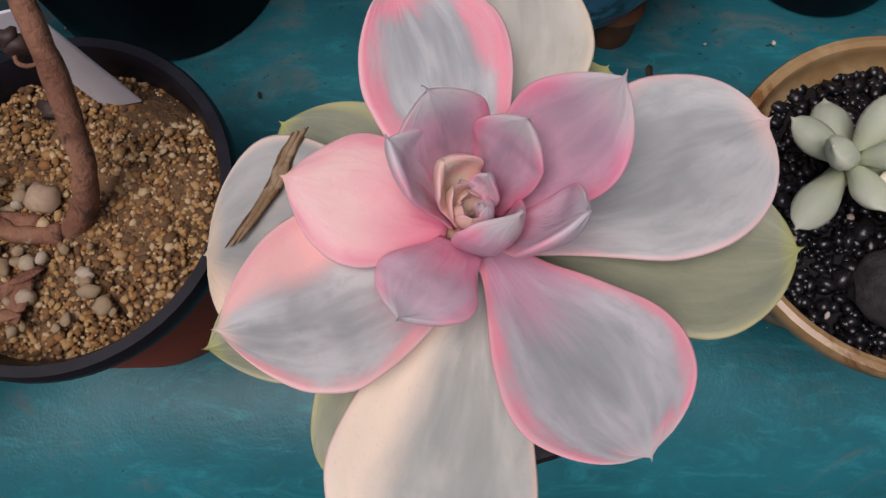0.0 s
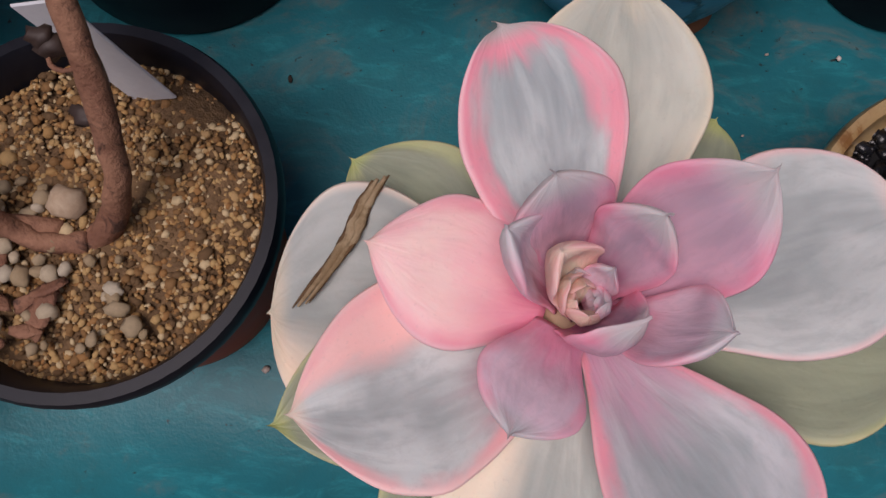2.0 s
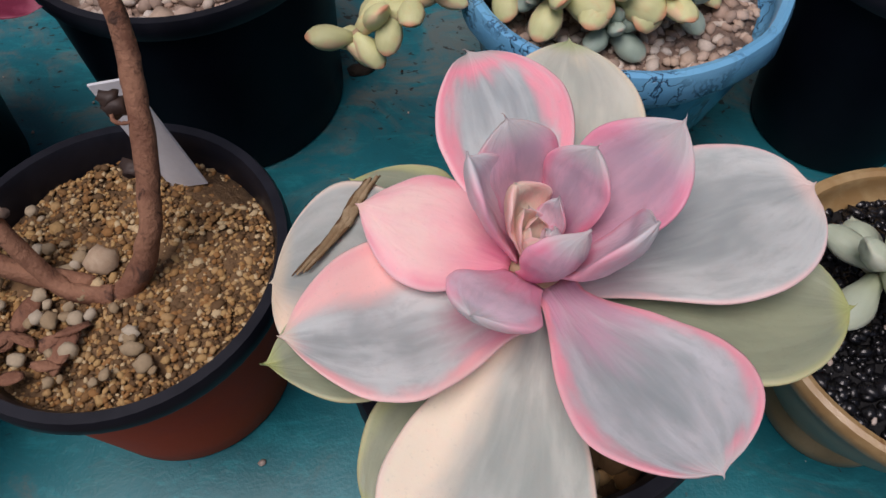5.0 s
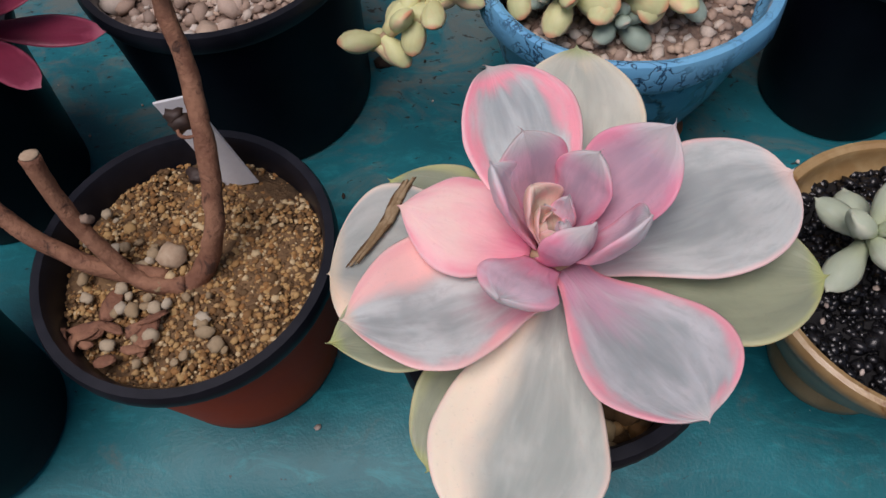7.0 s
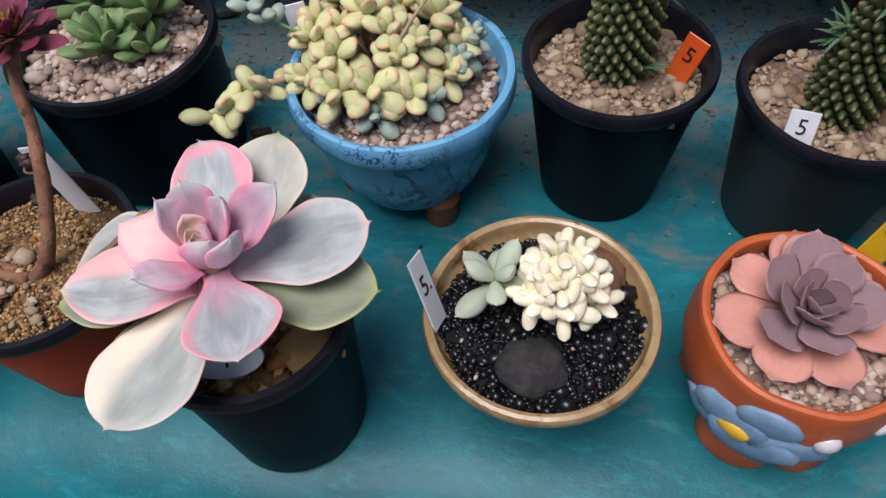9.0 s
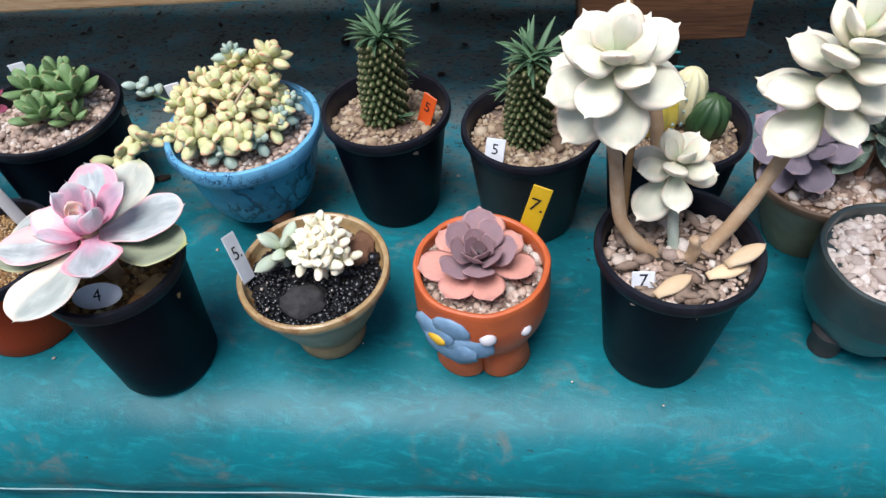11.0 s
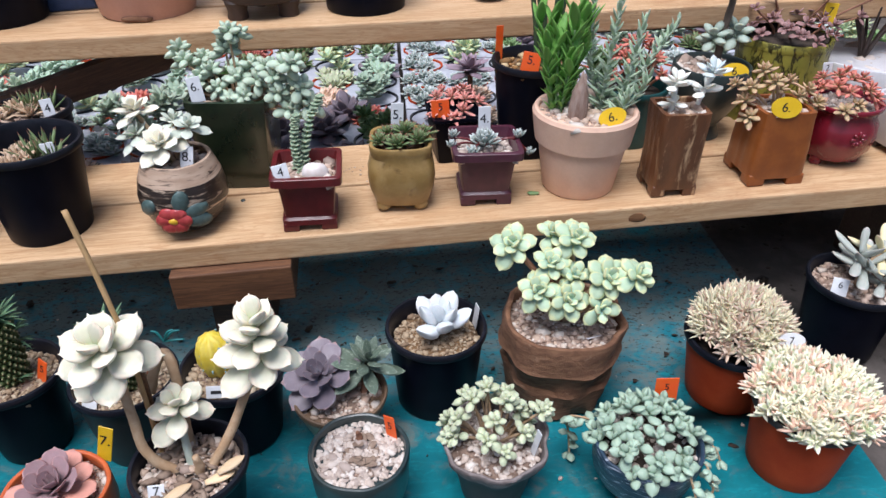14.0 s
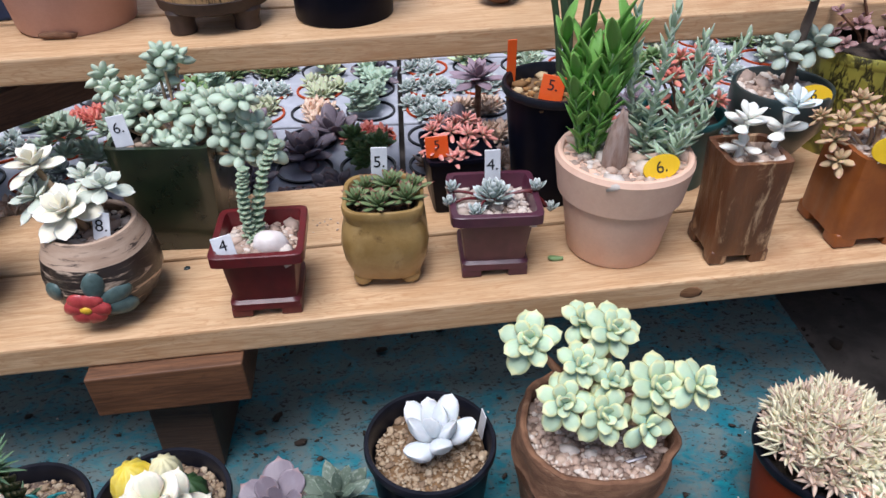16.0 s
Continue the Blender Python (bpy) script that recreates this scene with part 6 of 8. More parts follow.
jade = leafy("blue_green_leaf", (0.38, 0.50, 0.38), (0.36, 0.45, 0.34), (0.30, 0.38, 0.28), 0.9, 0.9, patch=(0.28, 0.38, 0.30), streak=0.25)
jl = plump("leaf", jade, 0.0195, 0.0155, 0.0080, OVATE, 7, 5, tip=0.06)
grit(pot_brush, 0.058, 0.082, 160, 0.003, pale, 71, bed=soil)
jp = thing("trailing_blue_green_sedum", "trailing sedum with rounded blue-green leaves spilling over the rim", "succulent", (1.034, 0.200, 0.084))
rngj = random.Random(72)
tips = dome_tips(30, 0.060, 0.004, 0.032, rngj, 0.5, 0.0155)
sprigs(jp, jl, tips, 6, (5, 75), (1.0, 0.6), None, (0, 0, 0), rngj)
for path in ([(0.030, -0.062, 0.01), (0.040, -0.078, -0.025), (0.044, -0.072, -0.055), (0.044, -0.060, -0.080)], [(0.055, -0.045, 0.01), (0.066, -0.056, -0.02), (0.065, -0.052, -0.06)],
             [(-0.060, 0.03, 0.012), (-0.085, 0.048, 0.0), (-0.078, 0.058, -0.045), (-0.074, 0.056, -0.078)], [(0.06, 0.0, 0.01), (0.085, -0.006, -0.01), (0.095, -0.01, -0.03)]):
    stem("trailing_stem", path, [0.0015] * len(path), stem_tan, jp, "", 6, 0.2)
    for k in range(9):
        f = k / 8 * (len(path) - 1)
        i = min(int(f), len(path) - 2)
        p = Vector(path[i]).lerp(Vector(path[i + 1]), f - i)
        for q in range(2):
            put("leaf", jl, jp, m=swing(p, rngj.uniform(0, 360), rngj.uniform(-50, 20), rngj.uniform(0.55, 0.85)))
plant_tag((1.077, 0.262, 0.090), 0.030, 0.034, tag_orange, "5", -2, 8, 0, word="orange", size=0.014)

# dense dry-looking sedum mounds
def mound(parent, mats, R, z0, z1, n, L, W, seed, per=11, m=5):
    """A dense mound of tiny star rosettes, one mesh for each colour."""
    rng = random.Random(seed)
    vs0, fs0, uv0 = leaf_shape(L, W, W * 0.45, SPEAR, 0.1, 0.1, 0.02, m, 4)
    vs0 = [Vector(v) for v in vs0]
    tips = dome_tips(n, R, z0, z1, rng, 0.5, 0.009)
    for j, mt in enumerate(mats):
        V, Fc, U = [], [], []
        for k, c in enumerate(tips):
            if rng.randrange(len(mats)) != j and k % len(mats) != j:
                continue
            top = Matrix.Translation(c) @ pose(0, 0, 0, -c[1] / R * 45, c[0] / R * 45, rng.uniform(0, 360))
            for i in range(per):
                mm = top @ swing((0, 0, 0), 137.5 * i, 5 + 65 * i / per, rng.uniform(0.75, 1.15))
                o = len(V)
                V += [mm @ v for v in vs0]
                U += uv0
                Fc += [tuple(o + q for q in f) for f in fs0]
        tagged(put("foliage", mesh_of("foliage", V, Fc, mt, U), parent), kind="stuff")


straw = leafy("straw_leaf", (0.74, 0.70, 0.49), (0.72, 0.62, 0.44), (0.74, 0.60, 0.44), 0.9, 0.8, streak=0.2)
straw2 = leafy("pinkish_straw_leaf", (0.70, 0.54, 0.42), (0.62, 0.46, 0.34), (0.58, 0.36, 0.26), 0.9, 0.8, streak=0.2)
cream = leafy("cream_striped_leaf", (0.42, 0.48, 0.28), (0.82, 0.78, 0.60), (0.78, 0.72, 0.54), 0.45, 0.85, streak=0.2)
coral = leafy("coral_leaf", (0.74, 0.50, 0.38), (0.70, 0.50, 0.36), (0.68, 0.42, 0.30), 0.9, 0.8, streak=0.2)
dryp = thing("straw_coloured_sedum", "dense mound of straw-coloured spiky sedum", "succulent", (1.214, 0.363, 0.092))
mound(dryp, [straw, straw, straw, straw2], 0.060, 0.022, 0.068, 130, 0.0200, 0.0062, 81, per=14)
corp = thing("variegated_sedum", "dense mound of cream, green and coral sedum", "succulent", (1.248, 0.227, 0.098))
mound(corp, [cream, cream, cream, straw, coral], 0.072, 0.014, 0.046, 150, 0.0190, 0.0085, 83)
turned("soil", [(0.062, 0.09), (0.062, 0.094), (0.002, 0.098)], soil, pot_dry)
turned("soil", [(0.060, 0.095), (0.060, 0.10), (0.002, 0.104)], soil, pot_cor)
plant_tag((1.210, 0.300, 0.102), 0.020, 0.034, tag_white, "", -6, 12, -8)
plant_tag((1.252, 0.300, 0.132), 0.036, 0.022, tag_white, "7", -5, 25, 0, True, size=0.014)

# white and yellow finger leaves
finger = leafy("grey_finger_leaf", (0.44, 0.47, 0.42), (0.52, 0.54, 0.48), (0.55, 0.50, 0.46), 0.9, 0.85, patch=(0.30, 0.36, 0.28), patch_at=0.62, streak=0.3)
finger_y = leafy("yellow_finger_leaf", (0.78, 0.68, 0.40), (0.82, 0.74, 0.50), (0.80, 0.64, 0.44), 0.9, 0.85, streak=0.2)
FING = outline(0.68, 0.55, 2.2)
fg, fy = plump("leaf", finger, 0.058, 0.017, 0.011, FING, 10, 8, sag=0.04), plump("leaf", finger_y, 0.058, 0.016, 0.011, FING, 10, 8, sag=0.04)
grit(pot_right, 0.061, 0.112, 420, 0.0024, pinkish, 91, bed=pink_bed)
fp = thing("grey_and_yellow_cotyledon", "finger-leaved cotyledon with grey and butter-yellow leaves", "succulent", (1.438, 0.452, 0.114))
rf = random.Random(92)
for c, me, n in (((0.0, 0.0, 0.028), fg, 9), ((-0.012, 0.004, 0.045), fg, 6), ((0.028, 0.012, 0.045), fy, 8), ((0.02, -0.02, 0.015), fg, 5)):
    rosette(fp, me, c, n, (-8, 66), (1.0, 0.7), 0.003, 0.012, rf, jit=15)
stem("stem", [(0, 0, -0.004), (0.002, 0, 0.03), (0.02, 0.01, 0.05)], [0.007, 0.006, 0.004], stem_tan, fp)
plant_tag((1.392, 0.428, 0.116), 0.024, 0.026, tag_white, "6", -10, 30, -10, size=0.014)
grit(pot_far, 0.06, 0.11, 200, 0.0028, sandy, 93, bed=sandy_bed)
vase = open_pot((1.455, 0.235, -0.006), [(0.028, 0.0), (0.042, 0.004), (0.046, 0.03), (0.042, 0.055), (0.032, 0.07), (0.030, 0.085), (0.034, 0.10)], 0.004, glaze_white, "white_vase", "small white glazed vase on the grey cloth", 0.085)

# green finger clusters in the pot behind
grass = leafy("fresh_green_leaf", (0.17, 0.28, 0.11), (0.22, 0.34, 0.15), (0.30, 0.26, 0.12), 0.9, 0.92, patch=(0.26, 0.36, 0.17), streak=0.3)
gm = plump("leaf", grass, 0.036, 0.0175, 0.012, FING, 10, 8, sag=0.06)
grit(pot_backl, 0.068, 0.099, 1200, 0.0019, pinkish, 101, bed=pink_bed)
gp = thing("green_finger_succulent", "cluster of green plump-fingered rosettes", "succulent", (-0.114, 0.330, 0.101))
rg4 = random.Random(102)
for c, n, s in (((0.0, -0.012, 0.014), 12, 0.85), ((-0.022, 0.022, 0.020), 10, 0.95), ((0.020, 0.022, 0.018), 11, 1.0), ((0.028, -0.006, 0.006), 7, 0.7), ((-0.004, 0.04, 0.024), 7, 0.8)):
    rosette(gp, gm, c, n, (18, 74), (s, s * 0.7), 0.004, 0.004, rg4, jit=10)
plant_tag((-0.150, 0.362, 0.100), 0.020, 0.045, tag_white, "5.", 4, 10, 12, size=0.016)

# blue pot: trailing beans
bean = leafy("yellow_green_bean_leaf", (0.64, 0.65, 0.34), (0.74, 0.55, 0.34), (0.62, 0.30, 0.17), 0.90, 0.86, patch=(0.64, 0.47, 0.23), patch_at=0.58, patch_scale=70, streak=0.25, sub=0.15)
bean2 = leafy("pale_blue_bean_leaf", (0.36, 0.46, 0.38), (0.42, 0.50, 0.42), (0.46, 0.40, 0.32), 0.93, 0.9, streak=0.25)
bl, bl2, blbig = plump("leaf", bean, 0.0225, 0.0150, 0.0105, BEAN, 9, 7), plump("leaf", bean2, 0.016, 0.011, 0.009, BEAN, 8, 6), plump("leaf", bean, 0.024, 0.0150, 0.012, BEAN, 10, 7)
grit(pot_blue, 0.066, 0.099, 900, 0.0022, pinkish, 111, bed=pink_bed, spread=0.3)
bp = thing("trailing_bean_sedum", "trailing sedum with yellow-green bean leaves blushed orange", "succulent", (0.095, 0.322, 0.100))
rb = random.Random(112)
tips = [(x - 0.008, y + 0.006, z) for x, y, z in dome_tips(24, 0.052, 0.008, 0.042, rb, 0.5, 0.0185)] + [(-0.012, 0.05, 0.045), (0.028, 0.052, 0.050), (0.008, 0.055, 0.04)]
sprigs(bp, bl, tips, 8, (0, 72), (1.0, 0.62), stem_tan, (0, 0, 0), rb)
sprigs(bp, bl2, [(0.03, -0.03, 0.012), (0.045, 0.0, 0.018), (-0.03, -0.036, 0.014), (0.052, 0.018, 0.022), (-0.012, 0.054, 0.052), (0.0, -0.046, 0.008)], 7, (5, 72), (1.0, 0.6), None, (0, 0, 0), rb)
tr = [(-0.040, -0.02, 0.018), (-0.066, -0.03, 0.020), (-0.090, -0.040, 0.012), (-0.108, -0.046, 0.004), (-0.120, -0.052, -0.004)]
stem("trailing_stem", tr, [0.002] * 5, stem_tan, bp, "", 7, 0.2)
for k in range(26):
    f = k / 25 * 3.99
    p = Vector(tr[int(f)]).lerp(Vector(tr[min(4, int(f) + 1)]), f % 1)
    put("leaf", blbig, bp, m=swing(p, rb.uniform(0, 360), rb.uniform(-40, 55), rb.uniform(0.62, 0.92) + 0.1 * (k > 17)))
tr2 = [(-0.05, 0.0, 0.03), (-0.075, 0.0, 0.042), (-0.092, 0.002, 0.052)]
stem("trailing_stem", tr2, [0.0012] * 3, grass, bp, "", 6, 0.2)
for k in range(6):
    put("leaf", bl2, bp, m=swing(Vector(tr2[1]).lerp(Vector(tr2[2]), min(1.0, k / 4)), k * 120, 20, 0.9))
stem("dry_twig", [(0.0, -0.045, 0.012), (0.012, -0.018, 0.045), (0.026, 0.012, 0.058)], [0.0013, 0.0014, 0.001], cut_wood, bp, "dry pale twig", 6, 0.3)
plant_tag((0.030, 0.343, 0.102), 0.016, 0.036, tag_white, "4", 12, 12, 10, size=0.014)

# knobbly tufted stems
knob_skin = leafy("knobbly_green_skin", (0.070, 0.10, 0.035), (0.07, 0.09, 0.035), (0.27, 0.23, 0.12), 0.95, 0.76, rough=0.6, streak=0.3)
tuft = leafy("tuft_leaf", (0.09, 0.17, 0.085), (0.13, 0.22, 0.12), (0.15, 0.22, 0.12), 0.9, 0.9, streak=0.3)
tl_me = plump("leaf", tuft, 0.036, 0.0062, 0.0015, SPEAR, 6, 6, bend=-0.34, cup=0.1)
kn_me = plump("tubercle", knob_skin, 0.0085, 0.0092, 0.0075, [1, 1, 0.95, 0.88, 0.78, 0.66, 0.54, 0.42, 0.32, 0.24, 0.16], 7, 4)


def knobbly(at, r0, h, lean, seed, tuft_n):
    """A column of spiral tubercles with leaf tufts on top."""
    rng = random.Random(seed)
    t = thing("tufted_euphorbia", "knobbly green columnar stem with a leafy tuft", "succulent", at, 0, lean=lean)
    turned("core", [(r0 * 0.85, -0.01), (r0 * 0.92, h * 0.3), (r0 * 0.72, h * 0.75), (r0 * 0.5, h)], knob_skin, t, seg=20)
    n = 215
    for k in range(n):
        f = k / n
        a = 137.5 * k
        rad = r0 * (0.88 if f < 0.35 else 0.88 - 0.25 * (f - 0.35))
        put("tubercle", kn_me, t, m=swing((rad * math.cos(radians(a + 90)), rad * math.sin(radians(a + 90)), h * (0.02 + 0.98 * f)), a, 12 + 22 * f, rng.uniform(0.85, 1.1)))
    for k in range(tuft_n):
        put("leaf", tl_me, t, m=swing((0.005 * math.cos(k), 0.005 * math.sin(k), h + 0.002), 137.5 * k, 12 + 60 * k / tuft_n, rng.uniform(0.7, 1.05)))
    for k in range(4):
        a = rng.uniform(0, 360)
        c = (r0 * math.cos(radians(a)), r0 * math.sin(radians(a)), h * rng.uniform(0.1, 0.9))
        for j in range(6):
            put("leaf", tl_me, t, m=swing(c, a - 90 + rng.uniform(-70, 70), rng.uniform(0, 60), rng.uniform(0.4, 0.6)))
    return t


knobbly((0.245, 0.337, 0.110), 0.0190, 0.088, (-2, 3), 121, 40)
knobbly((0.386, 0.322, 0.104), 0.0185, 0.092, (6, 2), 122, 36)
grit(pot_cac1, 0.055, 0.107, 1000, 0.0018, beige, 123, bed=pink_bed)
grit(pot_cac2, 0.057, 0.101, 1000, 0.0018, beige, 124, bed=pink_bed)
plant_tag((0.284, 0.330, 0.110), 0.016, 0.034, tag_orange, "5", -30, 12, -12, word="orange", size=0.015)
plant_tag((0.356, 0.282, 0.102), 0.018, 0.026, tag_white, "5", 0, 30, -6, size=0.014)
tagged(part("clay_shard", box(0.006, 0.003, 0.026, 0.001), clay_orange, None, m=pose(0.419, 0.330, 0.112, 10, 5, 20)), "broken orange clay shard stuck in grit", "shard")

# yellow and green cactus
cact_y = leafy("yellow_cactus_skin", (0.74, 0.56, 0.05), (0.76, 0.62, 0.12), (0.70, 0.55, 0.1), 0.97, 0.95, patch=(0.80, 0.74, 0.42), patch_at=0.6, streak=0.3)
cact_g = surface("green_cactus_skin", (0.02, 0.06, 0.02), (0.05, 0.10, 0.03), 0.5, 40, 300, 0.2)
cp = thing("yellow_crested_cactus", "ribbed yellow cactus with a dark green base", "cactus", (0.520, 0.336, 0.102))


def ribbed(name, r, h, material, m, ribs=9):
    prof = [(r * 0.5, 0.0), (r * 0.85, h * 0.15), (r, h * 0.4), (r * 0.95, h * 0.65), (r * 0.7, h * 0.88), (r * 0.3, h * 0.98), (0.001, h)]
    return turned(name, prof, material, cp, seg=72, m=m, wob=lambda a, z: 1 + 0.10 * math.cos(ribs * a))


ribbed("yellow_lobe", 0.022, 0.066, cact_y, pose(-0.014, 0.004, 0.0, 0, -6, 0))
ribbed("pale_lobe", 0.016, 0.058, surface("pale_yellow_skin", (0.78, 0.74, 0.48), (0.72, 0.66, 0.36), 0.5), pose(0.008, 0.010, 0.010, 0, 4, 0))
ribbed("green_lobe", 0.019, 0.046, cact_g, pose(0.026, 0.0, 0.0, 0, 10, 0))
rs = random.Random(131)
for k in range(60):
    a, z = rs.choice(range(9)) * 40 + 20, rs.uniform(0.012, 0.058)
    part("spine_cushion", blob(0.0016, (1, 1, 1), 0.3, 3, 1, k), thread, cp, m=pose(-0.014 + 0.0225 * math.cos(radians(a)) * (1 if z < 0.045 else 0.8), 0.004 + 0.0225 * math.sin(radians(a)), z)) if k < 36 else None
grit(pot_yel, 0.058, 0.101, 900, 0.0019, beige, 132, bed=pink_bed)
plant_tag((0.512, 0.288, 0.106), 0.030, 0.016, tag_white, "", 0, 30, 0, bar=True)

# dish with purple rosette and speckled kalanchoe
dusk = leafy("dusky_mauve_leaf", (0.20, 0.165, 0.195), (0.30, 0.25, 0.28), (0.30, 0.20, 0.20), 0.92, 0.93, patch=(0.22, 0.19, 0.22), base=(0.28, 0.26, 0.30), streak=0.3, rough=0.4)
speck = leafy("speckled_grey_green_leaf", (0.11, 0.15, 0.11), (0.22, 0.27, 0.21), (0.20, 0.24, 0.19), 0.92, 0.92, patch=(0.36, 0.41, 0.35), patch_at=0.58, patch_scale=220, streak=0.3)
dkl = plump("leaf", dusk, 0.048, 0.032, 0.0045, BROAD, 10, 8, tip=0.06, cup=0.2, sag=0.06)
spl = plump("leaf", speck, 0.048, 0.021, 0.0045, OVATE, 10, 8, tip=0.03, cup=0.15, sag=0.03)
grit(pot_dish, 0.0545, 0.074, 560, 0.0023, pinkish, 141, bed=pink_bed)
dsp = thing("mauve_echeveria", "dusky mauve echeveria rosette", "succulent", (0.645, 0.318, 0.080))
rosette(dsp, dkl, (-0.008, 0.004, 0.022), 20, (-4, 76), (1.12, 0.4), 0.004, 0.014, random.Random(142), tilt=(24, -8))
stem("stem", [(0.002, 0, -0.01), (0, 0.003, 0.005), (-0.004, 0.005, 0.022)], [0.007, 0.006, 0.005], bark_brown, dsp)
spp = thing("speckled_kalanchoe", "grey-green dark-speckled kalanchoe with pointed leaves", "succulent", (0.693, 0.318, 0.080))
rosette(spp, spl, (0.002, 0.006, 0.030), 18, (-18, 72), (1.05, 0.5), 0.004, 0.024, random.Random(143), tilt=(8, 10))
stem("stem", [(-0.005, -0.005, -0.01), (0, 0, 0.01), (0.002, 0.005, 0.04)], [0.005, 0.0045, 0.004], bark_brown, spp)

# white plump rosette
chalk = leafy("chalky_white_leaf", (0.66, 0.70, 0.72), (0.74, 0.76, 0.76), (0.70, 0.72, 0.70), 0.9, 0.95, patch=(0.55, 0.60, 0.62), streak=0.2)
ckl = plump("leaf", chalk, 0.041, 0.024, 0.016, BEAN, 12, 9, tip=0.03, sag=0.03)
grit(pot_mid, 0.059, 0.106, 1100, 0.0017, beige, 151, bed=sandy_bed, spread=0.4)
ckp = thing("chalky_white_echeveria", "small chalky white rosette with plump leaves", "succulent", (0.797, 0.388, 0.110))
rosette(ckp, ckl, (0, 0, 0.008), 11, (30, 80), (1.18, 0.95), 0.006, 0.016, random.Random(152), jit=8)
plant_tag((0.846, 0.404, 0.108), 0.014, 0.040, tag_white, "", -76, 4, -6)

# many-headed mint green rosettes
aqua = leafy("aqua_green_leaf", (0.45, 0.58, 0.40), (0.64, 0.67, 0.37), (0.60, 0.60, 0.34), 0.74, 0.9, base=(0.33, 0.54, 0.50), streak=0.2, sub=0.15)
aql = plump("leaf", aqua, 0.0255, 0.0190, 0.0095, outline(0.58, 0.5, 1.9), 9, 7, tip=0.05, cup=0.15, sag=0.04)
grit(pot_log, 0.074, 0.121, 900, 0.0030, pinkish, 161, bed=pink_bed, spread=0.35)
aqp = thing("mint_green_graptoveria", "many-headed mint green rosettes on woody stems", "succulent", (0, 0, 0))
ra = random.Random(162)
for k, (c, n, s, tl) in enumerate((((0.895, 0.412, 0.236), 16, 1.35, (34, -14)), ((0.980, 0.420, 0.236), 16, 1.3, (30, 6)), ((0.944, 0.396, 0.214), 14, 1.1, (34, 0)), ((0.926, 0.372, 0.188), 15, 1.25, (40, -10)),
                                   ((0.964, 0.362, 0.180), 16, 1.3, (44, 0)), ((1.016, 0.372, 0.204), 17, 1.4, (38, 10)), ((1.050, 0.362, 0.212), 14, 1.2, (30, 22)), ((0.956, 0.446, 0.228), 13, 1.05, (24, 0)),
                                   ((1.004, 0.352, 0.172), 10, 1.15, (52, 10)), ((0.975, 0.385, 0.200), 12, 1.05, (36, 0)))):
    rosette(aqp, aql, c, n - 1, (-12, 76), (s * 0.95, s * 0.45), 0.003, 0.010, ra, tilt=tl)
    mid = Vector(c).lerp(Vector((0.972, 0.392, 0.14)), 0.55)
    stem("stem", [(0.968 + 0.004 * (k % 3), 0.388 + 0.003 * (k % 4), 0.118), mid, c], [0.0055, 0.0045, 0.0035], stem_tan if k else bark_brown, aqp, "", 9, 0.3, k)
tagged(part("metal_label", box(0.022, 0.0008, 0.006, 0), pearl, None, m=pose(1.000, 0.345, 0.129, 60, 0, 15)), "thin pale metal strip lying on gravel", "label")
# ---- plants on the lower shelf ----
def sz(x):
    return shelf_z(x)


# ball pot
grit(pot_ball, 0.041, 0.090, 240, 0.0026, pinkish, 201, bed=soil)
wl = plump("leaf", leafy("cream_white_leaf", (0.78, 0.74, 0.58), (0.86, 0.84, 0.74), (0.8, 0.76, 0.64), 0.85, 0.93, patch=(0.62, 0.66, 0.50), patch_at=0.62, streak=0.2), 0.033, 0.026, 0.006, outline(0.6, 0.4, 1.8), 9, 7, tip=0.06, cup=0.15)
wg = plump("leaf", leafy("grey_white_leaf", (0.55, 0.60, 0.50), (0.72, 0.74, 0.64), (0.68, 0.68, 0.58), 0.85, 0.93, streak=0.2), 0.030, 0.021, 0.006, SPOON, 9, 7, tip=0.08, cup=0.15)
bq = thing("cream_ghost_plant", "cream-white rosettes on short stems", "succulent", (0.447, 0.532, sz(0.447) + 0.09))
rq = random.Random(202)
for c, me, n, s, tl in (((-0.012, -0.012, 0.032), wl, 16, 1.1, (25, -5)), ((0.022, 0.006, 0.048), wg, 13, 0.9, (18, 12)), ((-0.048, 0.012, 0.036), wg, 14, 1.0, (15, -20)), ((-0.05, 0.03, 0.062), wl, 13, 1.0, (0, -15)), ((0.0, 0.02, 0.05), wg, 10, 0.8, (0, 0))):
    rosette(bq, me, c, n, (-15, 75), (s, s * 0.45), 0.003, 0.010, rq, tilt=tl)
    stem("stem", [(0.0, 0.0, -0.006), Vector(c) * 0.5, c], [0.004, 0.0035, 0.003], stem_tan, bq)
plant_tag((0.464, 0.508, sz(0.464) + 0.088), 0.017, 0.036, tag_white, "8.", 2, 16, -6, size=0.018)

